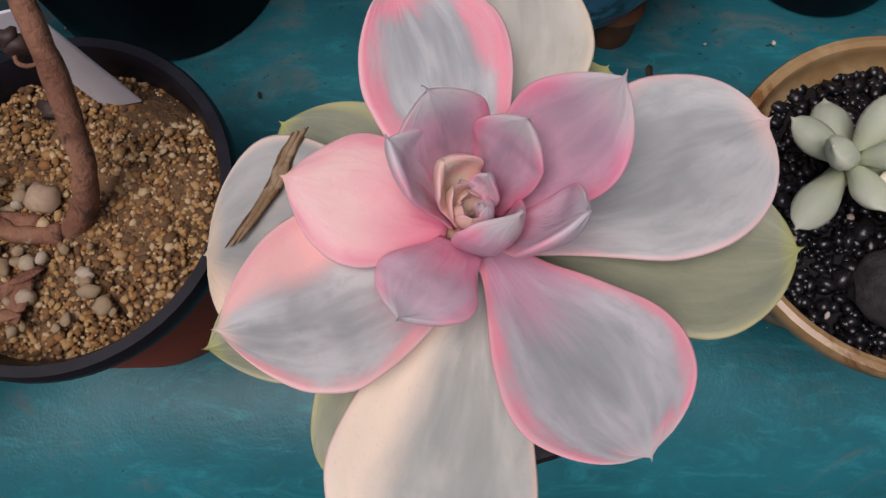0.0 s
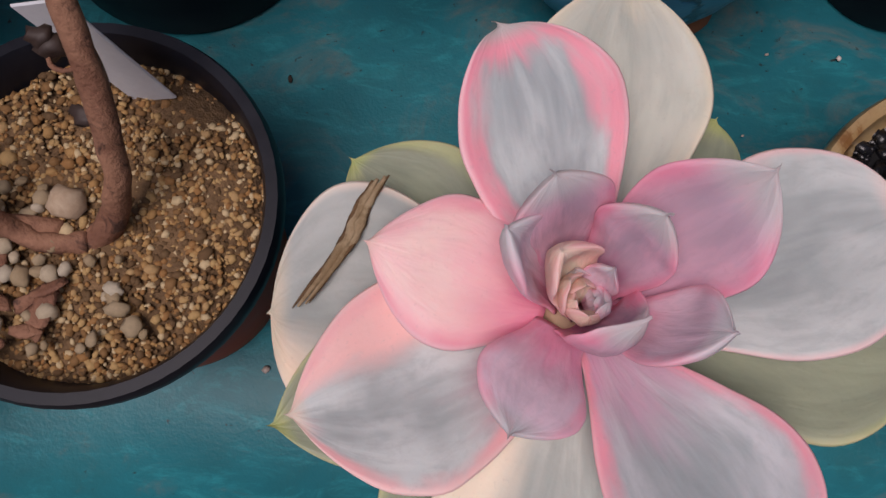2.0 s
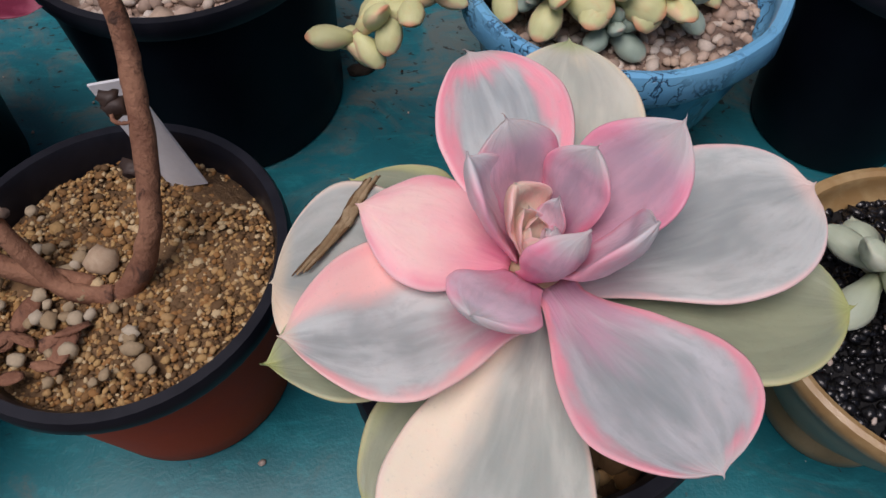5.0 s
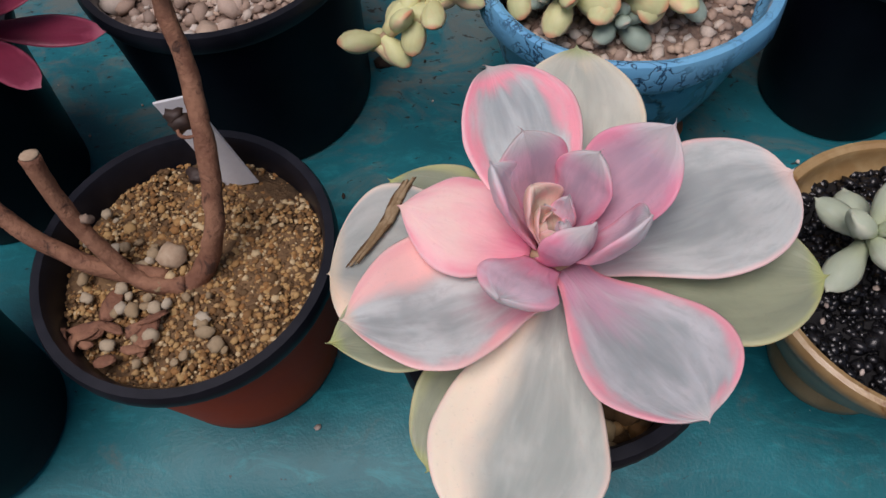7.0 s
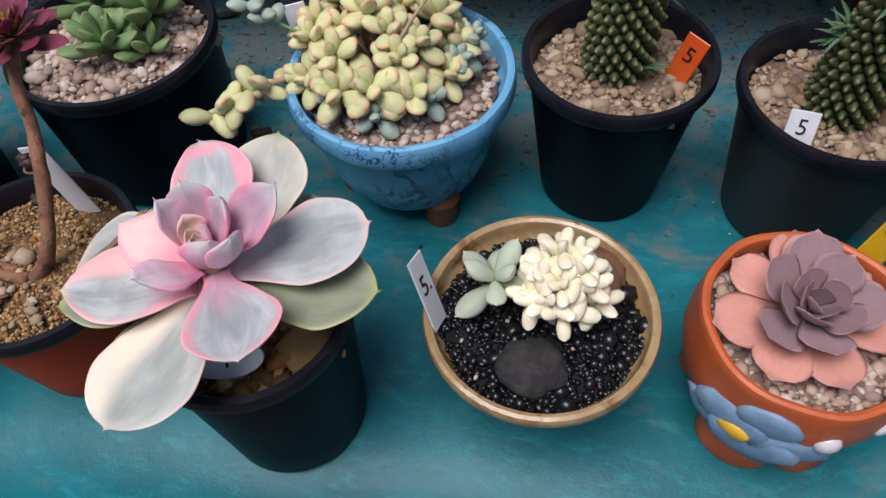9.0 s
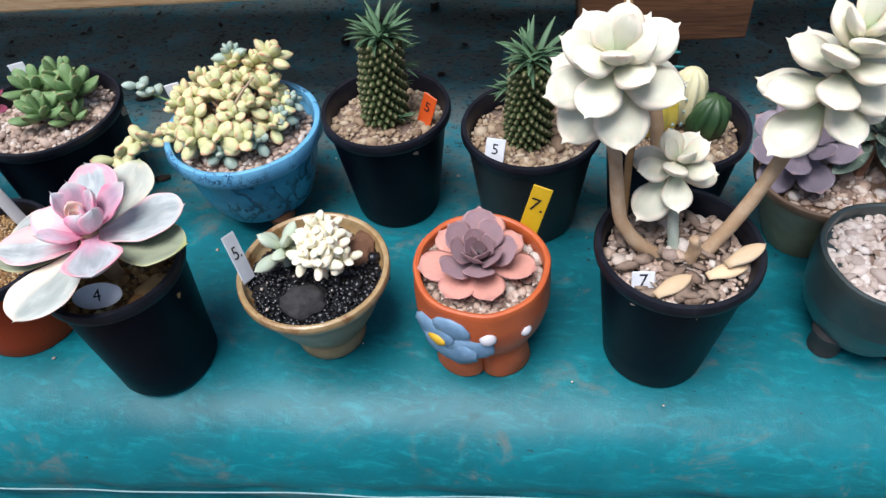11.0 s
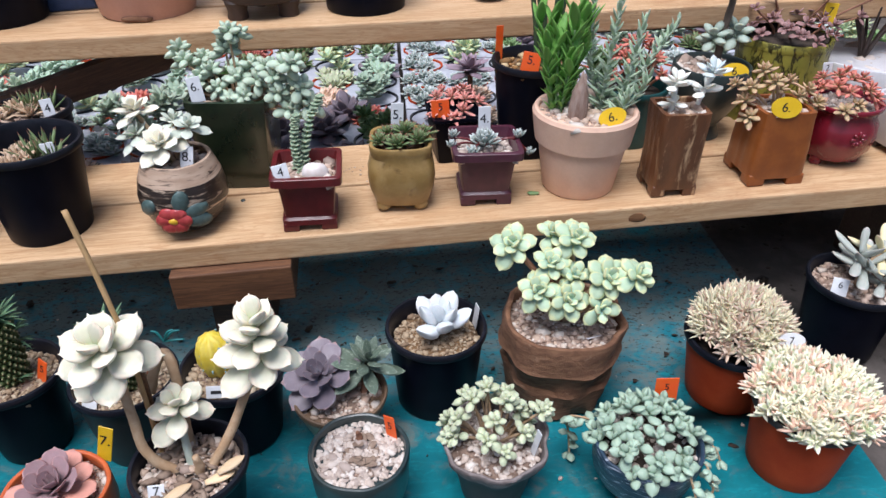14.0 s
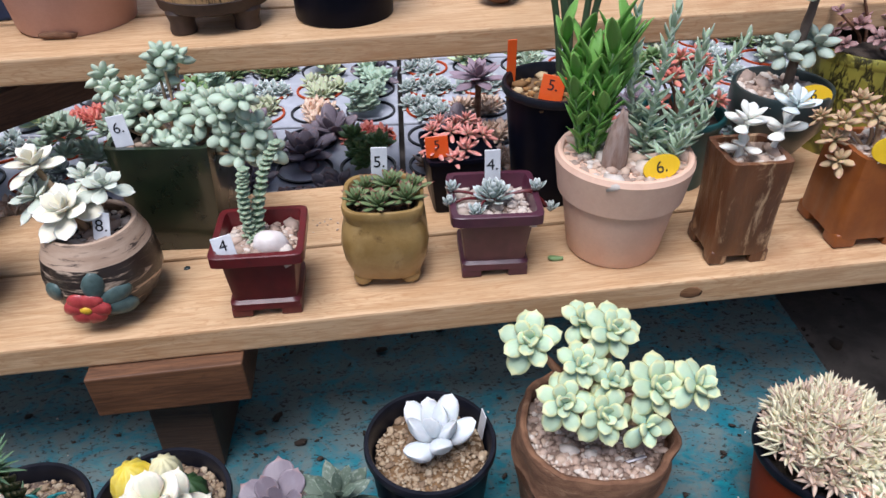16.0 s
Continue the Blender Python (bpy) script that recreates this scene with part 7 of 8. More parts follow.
# dark green square pot: pale blue-green bush
grit(pot_green, 0.048, 0.124, 260, 0.003, pinkish, 211, bed=soil, square=True)
frost = leafy("frosted_blue_green_leaf", (0.44, 0.54, 0.41), (0.48, 0.55, 0.42), (0.46, 0.49, 0.36), 0.9, 0.9, streak=0.2)
frl = plump("leaf", frost, 0.0235, 0.0150, 0.0110, BEAN, 9, 7)
fb = thing("frosted_pachyphytum_bush", "spreading bush of frosted blue-green plump leaves", "succulent", (0.510, 0.672, sz(0.51) + 0.122))
rfb = random.Random(212)
tips = [(-0.085, 0.05, 0.062), (-0.075, 0.03, 0.05), (0.0, 0.01, 0.098), (0.012, 0.02, 0.09), (0.095, -0.06, 0.075), (0.085, -0.05, 0.07), (0.07, -0.05, 0.03), (0.10, -0.05, 0.035), (0.11, -0.05, 0.01), (0.085, -0.055, 0.005),
        (-0.05, 0.02, 0.03), (-0.03, 0.0, 0.045), (-0.02, -0.02, 0.025), (0.01, -0.02, 0.04), (0.03, -0.01, 0.055), (0.04, -0.03, 0.04), (-0.01, 0.02, 0.07), (0.055, -0.03, 0.06), (-0.045, 0.03, 0.055), (0.02, -0.04, 0.02), (0.06, -0.02, 0.02), (-0.06, 0.0, 0.02),
        (0.0, -0.03, 0.01), (0.05, 0.0, 0.045), (0.065, -0.045, 0.05)]
sprigs(fb, frl, tips, 11, (-15, 72), (1.0, 0.55), stem_tan, (0, 0, 0), rfb)
stem("trunk", [(0.0, 0.0, -0.005), (0.01, -0.005, 0.02), (0.03, -0.015, 0.04)], [0.006, 0.005, 0.004], bark_brown, fb)
plant_tag((0.465, 0.628, sz(0.465) + 0.140), 0.020, 0.036, tag_white, "6.", 6, 12, 8, size=0.017)

# red square pot: stacked jade leaves and a white stone
grit(pot_red, 0.036, 0.068, 420, 0.0026, pinkish, 221, bed=pink_bed, square=True)
tagged(part("white_quartz_stone", blob(0.0155, (1.2, 0.8, 0.95), 0.12, 1.5, 3, 3), quartz, None, m=pose(0.634, 0.506, sz(0.63) + 0.078)), "smooth white quartz stone lying on gravel", "stone")
neck = leafy("stacked_jade_leaf", (0.27, 0.36, 0.24), (0.36, 0.42, 0.28), (0.40, 0.36, 0.24), 0.88, 0.9, streak=0.25)
nkl = plump("leaf", neck, 0.0100, 0.0102, 0.0055, OVATE, 8, 5, tip=0.05)
nk = thing("jade_necklace", "stacked jade necklace stems rising from pink gravel", "succulent", (0.612, 0.530, sz(0.612) + 0.07))
rn = random.Random(222)
for path in ([(0.0, 0, 0), (-0.004, 0.0, 0.03), (-0.003, 0.006, 0.06), (0.0, 0.01, 0.078)], [(0.004, 0.002, 0), (0.008, 0.012, 0.035), (0.018, 0.024, 0.07), (0.032, 0.034, 0.095)]):
    stem("stem", path, [0.0014] * 4, grass, nk, "", 6)
    for k in range(17):
        f = k / 16 * 2.999
        p = Vector(path[int(f)]).lerp(Vector(path[int(f) + 1]), f % 1)
        for q in range(4):
            put("leaf", nkl, nk, m=swing(p, q * 90 + (k % 2) * 45 + rn.uniform(-8, 8), 12, rn.uniform(0.8, 1.0) * (1 - 0.2 * k / 16)))
for k in range(5):
    rosette(nk, nkl, (rn.uniform(-.012, .012), rn.uniform(-.014, .002), 0.004), 7, (5, 60), (0.6, 0.4), 0.002, 0.004, rn)
plant_tag((0.594, 0.484, sz(0.594) + 0.076), 0.021, 0.026, tag_white, "4", 8, 18, 10, size=0.017)

# ochre pot: pointed green rosettes
semp = leafy("dark_tipped_green_leaf", (0.15, 0.21, 0.09), (0.19, 0.25, 0.12), (0.22, 0.07, 0.06), 0.92, 0.78, streak=0.3)
sml = plump("leaf", semp, 0.023, 0.0085, 0.003, OVATE, 6, 6, tip=0.08, cup=0.2)
sm = thing("pointed_houseleeks", "cluster of dark-tipped green houseleek rosettes", "succulent", (0.752, 0.556, sz(0.752) + 0.09))
for c, s in (((-0.028, -0.006, 0.004), 0.85), ((-0.004, -0.022, 0.006), 1.0), ((0.026, -0.014, 0.008), 1.0), ((0.008, 0.012, 0.010), 1.1), ((-0.018, 0.02, 0.004), 0.8), ((0.032, 0.012, 0.006), 0.9)):
    rosette(sm, sml, c, 24, (12, 78), (s, s * 0.5), 0.004, 0.006, rn)
grit(pot_ochre, 0.034, 0.086, 120, 0.0022, bark, 231, bed=soil)
plant_tag((0.748, 0.585, sz(0.748) + 0.095), 0.018, 0.044, tag_white, "5.", 2, 4, -2, size=0.019)

# plum pot: webbed ball rosette with offsets
grit(pot_plum, 0.039, 0.070, 420, 0.0027, pale, 241, bed=pink_bed, square=True)
web = leafy("webbed_grey_leaf", (0.26, 0.32, 0.29), (0.52, 0.58, 0.56), (0.62, 0.66, 0.64), 0.8, 0.7, streak=0.2)
wbl = plump("leaf", web, 0.022, 0.010, 0.003, SPOON, 7, 6, tip=0.05, cup=0.35, bend=0.25)
wb = thing("cobweb_houseleek", "webbed grey-green houseleek ball with small offsets", "succulent", (0.873, 0.560, sz(0.873) + 0.074))
rosette(wb, wbl, (0.0, 0.0, 0.004), 40, (8, 85), (1.0, 0.5), 0.006, 0.014, rn)
for c, s in (((-0.045, 0.004, 0.016), 0.55), ((-0.05, -0.016, 0.010), 0.5), ((-0.022, -0.030, 0.004), 0.65), ((0.048, 0.002, 0.014), 0.6), ((0.066, 0.0, -0.012), 0.5)):
    rosette(wb, wbl, c, 16, (30, 85), (s, s * 0.6), 0.002, 0.004, rn)
    stem("runner", [(0.0, 0.0, 0.004), (c[0] * 0.6, c[1] * 0.6, 0.014), c], [0.0016, 0.0016, 0.0018], glaze_red, wb, "reddish runner")
plant_tag((0.876, 0.590, sz(0.876) + 0.078), 0.018, 0.046, tag_white, "4.", 0, 4, 1, size=0.019)

# peach terracotta pot: green fountain, silver furry stems and driftwood
grit(pot_terra, 0.066, 0.1150, 600, 0.0032, pinkish, 251, bed=pink_bed)
drift = part("driftwood_stick", blob(0.5, (1, 1, 1), 0, 1, 3), driftwood)
for v in drift.data.vertices:
    f = v.co.z + 0.5
    v.co = Vector((v.co.x * 0.030 * (1.15 - 0.6 * f), v.co.y * 0.024 * (1.15 - 0.6 * f), f * 0.085)) * (1 + 0.12 * noise.noise(v.co * 4))
drift.matrix_world = pose(0.998, 0.545, sz(1.0) + 0.100, 0, 2, 0)
tagged(drift, "weathered driftwood stick standing in gravel", "driftwood")
fount = leafy("bright_green_leaf", (0.16, 0.36, 0.07), (0.22, 0.42, 0.10), (0.20, 0.36, 0.10), 0.9, 0.9, streak=0.3)
ftl = plump("leaf", fount, 0.036, 0.0125, 0.0035, outline(0.4, 0.5, 1.5), 6, 6, bend=-0.12, cup=0.2)
fq = thing("green_crassula", "upright bright green narrow-leaved crassula", "succulent", (0.978, 0.575, sz(0.978) + 0.107))
for k in range(18):
    lean_x, lean_y = rn.uniform(-.035, .055), rn.uniform(-.02, .03)
    hgt = rn.uniform(0.09, 0.145)
    path = [(lean_x * 0.25, lean_y * 0.25, 0), (lean_x * 0.6, lean_y * 0.6, hgt * 0.5), (lean_x, lean_y, hgt)]
    stem("stem", path, [0.002, 0.0018, 0.0012], grass, fq, "", 6)
    for i in range(14):
        f = 0.15 + 0.85 * i / 13
        p = Vector(path[0]).lerp(Vector(path[1]), min(1, f * 2)) if f < 0.5 else Vector(path[1]).lerp(Vector(path[2]), f * 2 - 1)
        put("leaf", ftl, fq, m=swing(p, i * 137.5 + k * 40, 48 + 22 * f, (0.45 + 0.75 * f) * rn.uniform(0.85, 1.1)))
silver = leafy("silver_furry_leaf", (0.38, 0.50, 0.34), (0.48, 0.55, 0.44), (0.58, 0.60, 0.54), 0.85, 0.85, streak=0.25, rough=0.8)
svl = plump("leaf", silver, 0.028, 0.0095, 0.0045, outline(0.4, 0.6, 1.4), 6, 5, bend=0.1)
sq = thing("silver_senecio", "silver-blue furry upright stems", "succulent", (1.040, 0.575, sz(1.04) + 0.107))
for path, dens in (([(0, 0, 0), (0.002, 0, 0.07), (0.010, 0.0, 0.165)], 48), ([(0.01, 0.01, 0), (-0.014, 0.02, 0.06), (-0.02, 0.03, 0.155)], 42), ([(0.015, 0, 0), (0.05, 0.015, 0.05), (0.106, 0.035, 0.120)], 48), ([(0.01, -0.01, 0), (0.03, -0.008, 0.06), (0.045, 0.0, 0.135)], 42),
                   ([(0.0, -0.02, 0), (0.02, -0.03, 0.02), (0.028, -0.034, 0.045)], 24), ([(0.02, 0.0, 0), (0.045, -0.01, 0.03), (0.06, -0.012, 0.06)], 26)):
    stem("stem", path, [0.003, 0.0025, 0.0018], silver, sq, "", 7)
    for i in range(dens):
        f = i / (dens - 1)
        p = Vector(path[0]).lerp(Vector(path[1]), min(1, f * 2)) if f < 0.5 else Vector(path[1]).lerp(Vector(path[2]), f * 2 - 1)
        put("leaf", svl, sq, m=swing(p, i * 137.5, 25 + 45 * f ** 2, (1.0 - 0.35 * f) * rn.uniform(0.85, 1.1)))
plant_tag((1.045, 0.518, sz(1.04) + 0.116), 0.040, 0.026, tag_yellow, "6.", 4, 22, 12, True, "yellow", size=0.018)

# log pot: two white-leaved sprigs
grit(pot_trunk, 0.029, 0.118, 320, 0.0024, pinkish, 261, bed=pink_bed, square=True)
snow = plump("leaf", leafy("snow_white_leaf", (0.78, 0.78, 0.70), (0.84, 0.83, 0.76), (0.8, 0.8, 0.72), 0.9, 0.95, streak=0.15), 0.026, 0.017, 0.008, SPOON, 8, 6, tip=0.03)
snow_b = plump("leaf", leafy("bluish_white_leaf", (0.66, 0.73, 0.72), (0.74, 0.80, 0.78), (0.72, 0.76, 0.74), 0.9, 0.95, streak=0.15), 0.026, 0.018, 0.006, SPOON, 8, 6, tip=0.04)
wq = thing("white_leaved_sprigs", "two sprigs of snow-white rounded leaves", "succulent", (1.150, 0.548, sz(1.15) + 0.118))
rosette(wq, snow, (-0.018, -0.004, 0.038), 9, (0, 55), (1.0, 0.7), 0.003, 0.012, rn)
rosette(wq, snow, (-0.016, -0.006, 0.014), 4, (0, 25), (0.8, 0.7), 0.003, 0.004, rn, start_az=70)
rosette(wq, snow_b, (0.036, 0.004, 0.052), 9, (5, 65), (1.0, 0.7), 0.003, 0.008, rn)
rosette(wq, snow, (0.026, 0.0, 0.026), 6, (0, 40), (1.0, 0.8), 0.003, 0.012, rn)
stem("stem", [(-0.018, -0.004, -0.006), (-0.018, -0.005, 0.02), (-0.018, -0.004, 0.045)], [0.0042, 0.0038, 0.003], snow.materials[0], wq)
stem("stem", [(0.016, 0.0, -0.006), (0.022, 0.0, 0.02), (0.036, 0.004, 0.055)], [0.0035, 0.003, 0.002], snow.materials[0], wq)

# amber pot: peach rosettes
grit(pot_amber, 0.033, 0.104, 200, 0.0025, pinkish, 271, bed=pink_bed, square=True)
pcl = plump("leaf", leafy("peach_olive_leaf", (0.50, 0.36, 0.20), (0.60, 0.36, 0.24), (0.58, 0.30, 0.22), 0.88, 0.85, base=(0.40, 0.40, 0.22), streak=0.2), 0.017, 0.009, 0.0045, BEAN, 7, 5, tip=0.08)
pq = thing("peach_sedum", "peach and olive small rosettes trailing over the rim", "succulent", (1.305, 0.572, sz(1.305) + 0.106))
sprigs(pq, pcl, [(-0.018, -0.006, 0.040), (-0.052, 0.0, 0.010), (-0.048, 0.0, 0.030), (0.0, 0.01, 0.022), (0.022, -0.006, 0.018), (0.036, 0.0, 0.024), (-0.062, 0.02, 0.028), (0.055, 0.0, 0.004), (0.018, 0.02, 0.03), (-0.03, 0.01, 0.05), (-0.048, -0.012, -0.01)], 14, (-5, 72), (1.0, 0.5), stem_tan, (0, 0, 0), rn)
plant_tag((1.292, 0.530, sz(1.29) + 0.108), 0.044, 0.030, tag_yellow, "6.", -2, 12, -4, True, "yellow", size=0.019)

# crimson jar: coral sedum
grit(pot_jar, 0.047, 0.085, 240, 0.0028, pale, 281, bed=pink_bed)
crl = plump("leaf", leafy("coral_red_leaf", (0.58, 0.20, 0.15), (0.64, 0.24, 0.18), (0.62, 0.14, 0.14), 0.9, 0.85, base=(0.50, 0.40, 0.22), streak=0.2), 0.017, 0.0075, 0.0045, BEAN, 7, 5, tip=0.08)
cq = thing("coral_sedum", "coral-red and olive bushy sedum", "succulent", (1.425, 0.612, sz(1.425) + 0.086))
sprigs(cq, crl, dome_tips(15, 0.042, 0.010, 0.045, rn, 0.5, 0.017), 12, (-5, 72), (1.0, 0.5), None, (0, 0, 0), rn)
sprigs(cq, pcl, [(-0.02, -0.045, 0.008), (0.0, -0.04, 0.014), (-0.05, -0.02, 0.01)], 14, (-5, 72), (1.0, 0.5), None, (0, 0, 0), rn)
plant_tag((1.420, 0.660, sz(1.42) + 0.115), 0.015, 0.022, tag_white, "2", 0, 6, 4, size=0.013)
grit(pot_white, 0.046, 0.073, 160, 0.003, pale, 282, bed=pink_bed, square=True)
plant_tag((1.560, 0.575, sz(1.56) + 0.082), 0.020, 0.042, tag_white, "1", -6, 10, 14, size=0.017)

# dark bowl: fat grey-green leaves on a trunk
grit(pot_bowl, 0.055, 0.112, 360, 0.0032, pinkish, 291, bed=pink_bed)
fat = plump("leaf", leafy("fat_grey_green_leaf", (0.40, 0.48, 0.40), (0.50, 0.54, 0.42), (0.54, 0.54, 0.36), 0.9, 0.9, streak=0.2), 0.026, 0.018, 0.012, BEAN, 9, 6)
fq2 = thing("fat_leaved_pachyphytum", "fat grey-green egg-shaped leaves on a bare trunk", "succulent", (1.268, 0.722, sz(1.268) + 0.112))
stem("trunk", [(0, 0, -0.005), (0.0, 0, 0.05), (0.004, 0, 0.10), (0.006, 0, 0.135)], [0.006, 0.0055, 0.0055, 0.005], clay_grey, fq2, "bare grey trunk")
rosette(fq2, fat, (-0.016, -0.004, 0.045), 11, (-25, 50), (1.0, 0.8), 0.006, 0.016, rn)
rosette(fq2, fat, (0.020, -0.004, 0.050), 12, (-30, 55), (1.0, 0.8), 0.006, 0.020, rn)
rosette(fq2, fat, (0.006, 0.0, 0.125), 9, (-20, 55), (1.0, 0.8), 0.006, 0.016, rn)
rosette(fq2, wg, (-0.02, -0.03, 0.006), 7, (0, 60), (0.6, 0.4), 0.002, 0.004, rn)
plant_tag((1.279, 0.672, sz(1.28) + 0.112), 0.042, 0.026, tag_yellow, "6.", -3, 20, -4, True, "yellow", size=0.018)

# ridged green pot: brown-pink twiggy plant
tw = plump("leaf", leafy("brownish_pink_leaf", (0.30, 0.17, 0.16), (0.44, 0.28, 0.26), (0.46, 0.26, 0.24), 0.85, 0.85, streak=0.2), 0.014, 0.0105, 0.003, OVATE, 6, 4, tip=0.04, cup=0.2)
tq = thing("twiggy_brown_sedum", "twiggy brown-pink sedum spreading over its pot", "succulent", (1.412, 0.788, sz(1.412) + 0.13))
turned("soil", [(0.066, 0.0), (0.066, 0.012), (0.002, 0.018)], soil, tq)
sprigs(tq, tw, [(p[0], p[1] - 0.006, p[2]) for p in dome_tips(34, 0.072, 0.016, 0.045, rn, 0.5, 0.016)], 7, (0, 70), (1.0, 0.6), None, (0, 0, 0), rn)
sprigs(tq, tw, [(-0.05, -0.01, 0.09), (0.09, -0.04, 0.05), (0.12, -0.03, 0.08), (-0.02, -0.07, 0.03), (0.045, -0.02, 0.075), (-0.075, -0.02, 0.06)], 6, (0, 70), (1.0, 0.6), bark_brown, (0, 0, 0.01), rn)
plant_tag((1.462, 0.765, sz(1.46) + 0.165), 0.022, 0.032, tag_yellow, "7", -4, 8, -6, word="yellow", size=0.016)
grit(pot_round, 0.084, 0.101, 360, 0.0045, pale, 295, bed=pink_bed)
dt = thing("dark_twiggy_plant", "dark bare-branched shrublet in pale gravel", "succulent", (1.560, 0.79, sz(1.56) + 0.08))
for k in range(9):
    a = k * 0.7
    stem("branch", [(0, 0, 0), (0.015 * math.cos(a), 0.015 * math.sin(a), 0.05), (0.045 * math.cos(a), 0.045 * math.sin(a), 0.11)], [0.004, 0.003, 0.0015], dark_clay, dt, "", 7)

# black pots at the back
grit(pot_sback, 0.056, 0.138, 260, 0.003, sandy, 301, bed=sandy_bed)
rods = thing("green_stemmed_euphorbia", "tall bare green jointed stems", "succulent", (0.985, 0.705, sz(0.985) + 0.138))
for k, (dx, dy, hh) in enumerate(((-0.025, -0.02, 0.16), (-0.035, 0.0, 0.17), (0.012, 0.0, 0.18), (0.03, 0.01, 0.18), (-0.008, 0.012, 0.14))):
    stem("rod", [(dx * 0.4, dy * 0.4, -0.01), (dx * 0.7, dy, hh * 0.5), (dx * 1.3, dy, hh)], [0.0042, 0.004, 0.0042], surface("green_rod_skin", (0.05, 0.09, 0.045), (0.08, 0.13, 0.06), 0.5) if k == 0 else bpy.data.materials["green_rod_skin"], rods, "", 9, 0.2, k)
plant_tag((0.952, 0.672, sz(0.95) + 0.142), 0.028, 0.030, tag_orange, "5.", -12, 14, -8, word="orange", size=0.018)
plant_tag((0.915, 0.74, sz(0.92) + 0.135), 0.012, 0.06, tag_orange, "", 10, 0, 0, word="orange")
psq = thing("small_square_pot", "small black square plastic pot", "plant pot", (0.845, 0.702, sz(0.845) - 0.002), 6)
turned("wall", [(0.002, 0.0), (0.034, 0.0), (0.036, 0.003), (0.044, 0.074), (0.046, 0.075), (0.046, 0.08), (0.042, 0.08), (0.041, 0.068), (0.002, 0.068)], black_plastic, psq, seg=48, square=12)
pkq = thing("salmon_pink_sedum", "salmon-pink bushy sedum rosettes", "succulent", (0.845, 0.702, sz(0.845) + 0.066))
pkl = plump("leaf", leafy("salmon_pink_leaf", (0.66, 0.26, 0.22), (0.72, 0.34, 0.28), (0.7, 0.4, 0.34), 0.9, 0.85, base=(0.5, 0.36, 0.26), streak=0.2), 0.018, 0.0065, 0.004, BEAN, 7, 5, tip=0.06)
sprigs(pkq, pkl, dome_tips(11, 0.036, 0.012, 0.034, rn, 0.5, 0.018), 13, (0, 72), (1.0, 0.5), None, (0, 0, 0), rn)
plant_tag((0.818, 0.668, sz(0.82) + 0.078), 0.028, 0.028, tag_orange, "5", 0, 8, 4, word="orange", size=0.016)
rdq = thing("rusty_red_sedum", "rusty-red bushy sedum in a teal pot", "succulent", (1.135, 0.715, sz(1.135) + 0.085))
sprigs(rdq, crl, dome_tips(12, 0.040, 0.01, 0.085, rn, 0.5, 0.018), 12, (0, 72), (1.0, 0.5), bark_brown, (0, 0, 0), rn)
turned("soil", [(0.045, -0.005), (0.045, 0.0), (0.002, 0.004)], soil, rdq)
tnl = plump("leaf", leafy("tan_dry_leaf", (0.50, 0.36, 0.24), (0.56, 0.44, 0.32), (0.5, 0.36, 0.26), 0.9, 0.85, streak=0.3), 0.022, 0.009, 0.003, OVATE, 6, 5, cup=0.2)
hwl = plump("leaf", semp, 0.042, 0.006, 0.003, SPEAR, 6, 6, bend=0.15)
for p, x, y in ((pot_s4, 0.252, 0.538), (pot_s4b, 0.19, 0.70)):
    grit(p, 0.052, 0.098, 240, 0.003, pinkish, int(x * 999), bed=soil)
    hq = thing("tan_and_green_haworthia", "tan dry rosettes with thin green leaves", "succulent", (x, y, sz(x) + 0.10))
    for k in range(8):
        rosette(hq, tnl, (rn.uniform(-.036, .02), rn.uniform(-.03, .03), 0.006), 12, (10, 75), (1.0, 0.6), 0.003, 0.006, rn)
    for k in range(3):
        rosette(hq, hwl, (rn.uniform(-.01, .035), rn.uniform(-.01, .03), 0.004), 11, (25, 80), (1.0, 0.7), 0.003, 0.003, rn)
    plant_tag((x + 0.036, y - 0.012, sz(x) + 0.098), 0.018, 0.036, tag_white, "4", 2, 12, 10, size=0.018)

# ---- trays of young plants behind the shelf ----
tray_bench = part("tray_bench", box(4.4, 1.5, 0.05, 0.004), soil_mat, None, m=pose(0.6, 1.62, -0.0015))
tagged(tray_bench, "dark bench behind the shelves", "bench", kind="structure")
kinds = []
rk = random.Random(401)
KIND = ((frost, 0.022, 0.010, BEAN, 26), (semp, 0.026, 0.008, SPEAR, 34), (jade, 0.020, 0.014, OVATE, 30), (mint, 0.020, 0.009, BEAN, 34), (dusk, 0.030, 0.016, SPOON, 20), (grass, 0.022, 0.011, OVATE, 30),
        (web, 0.020, 0.010, OVATE, 30), (straw2, 0.020, 0.008, OVATE, 30), (aqua, 0.026, 0.013, SPOON, 24), (crl.materials[0], 0.018, 0.007, BEAN, 40))
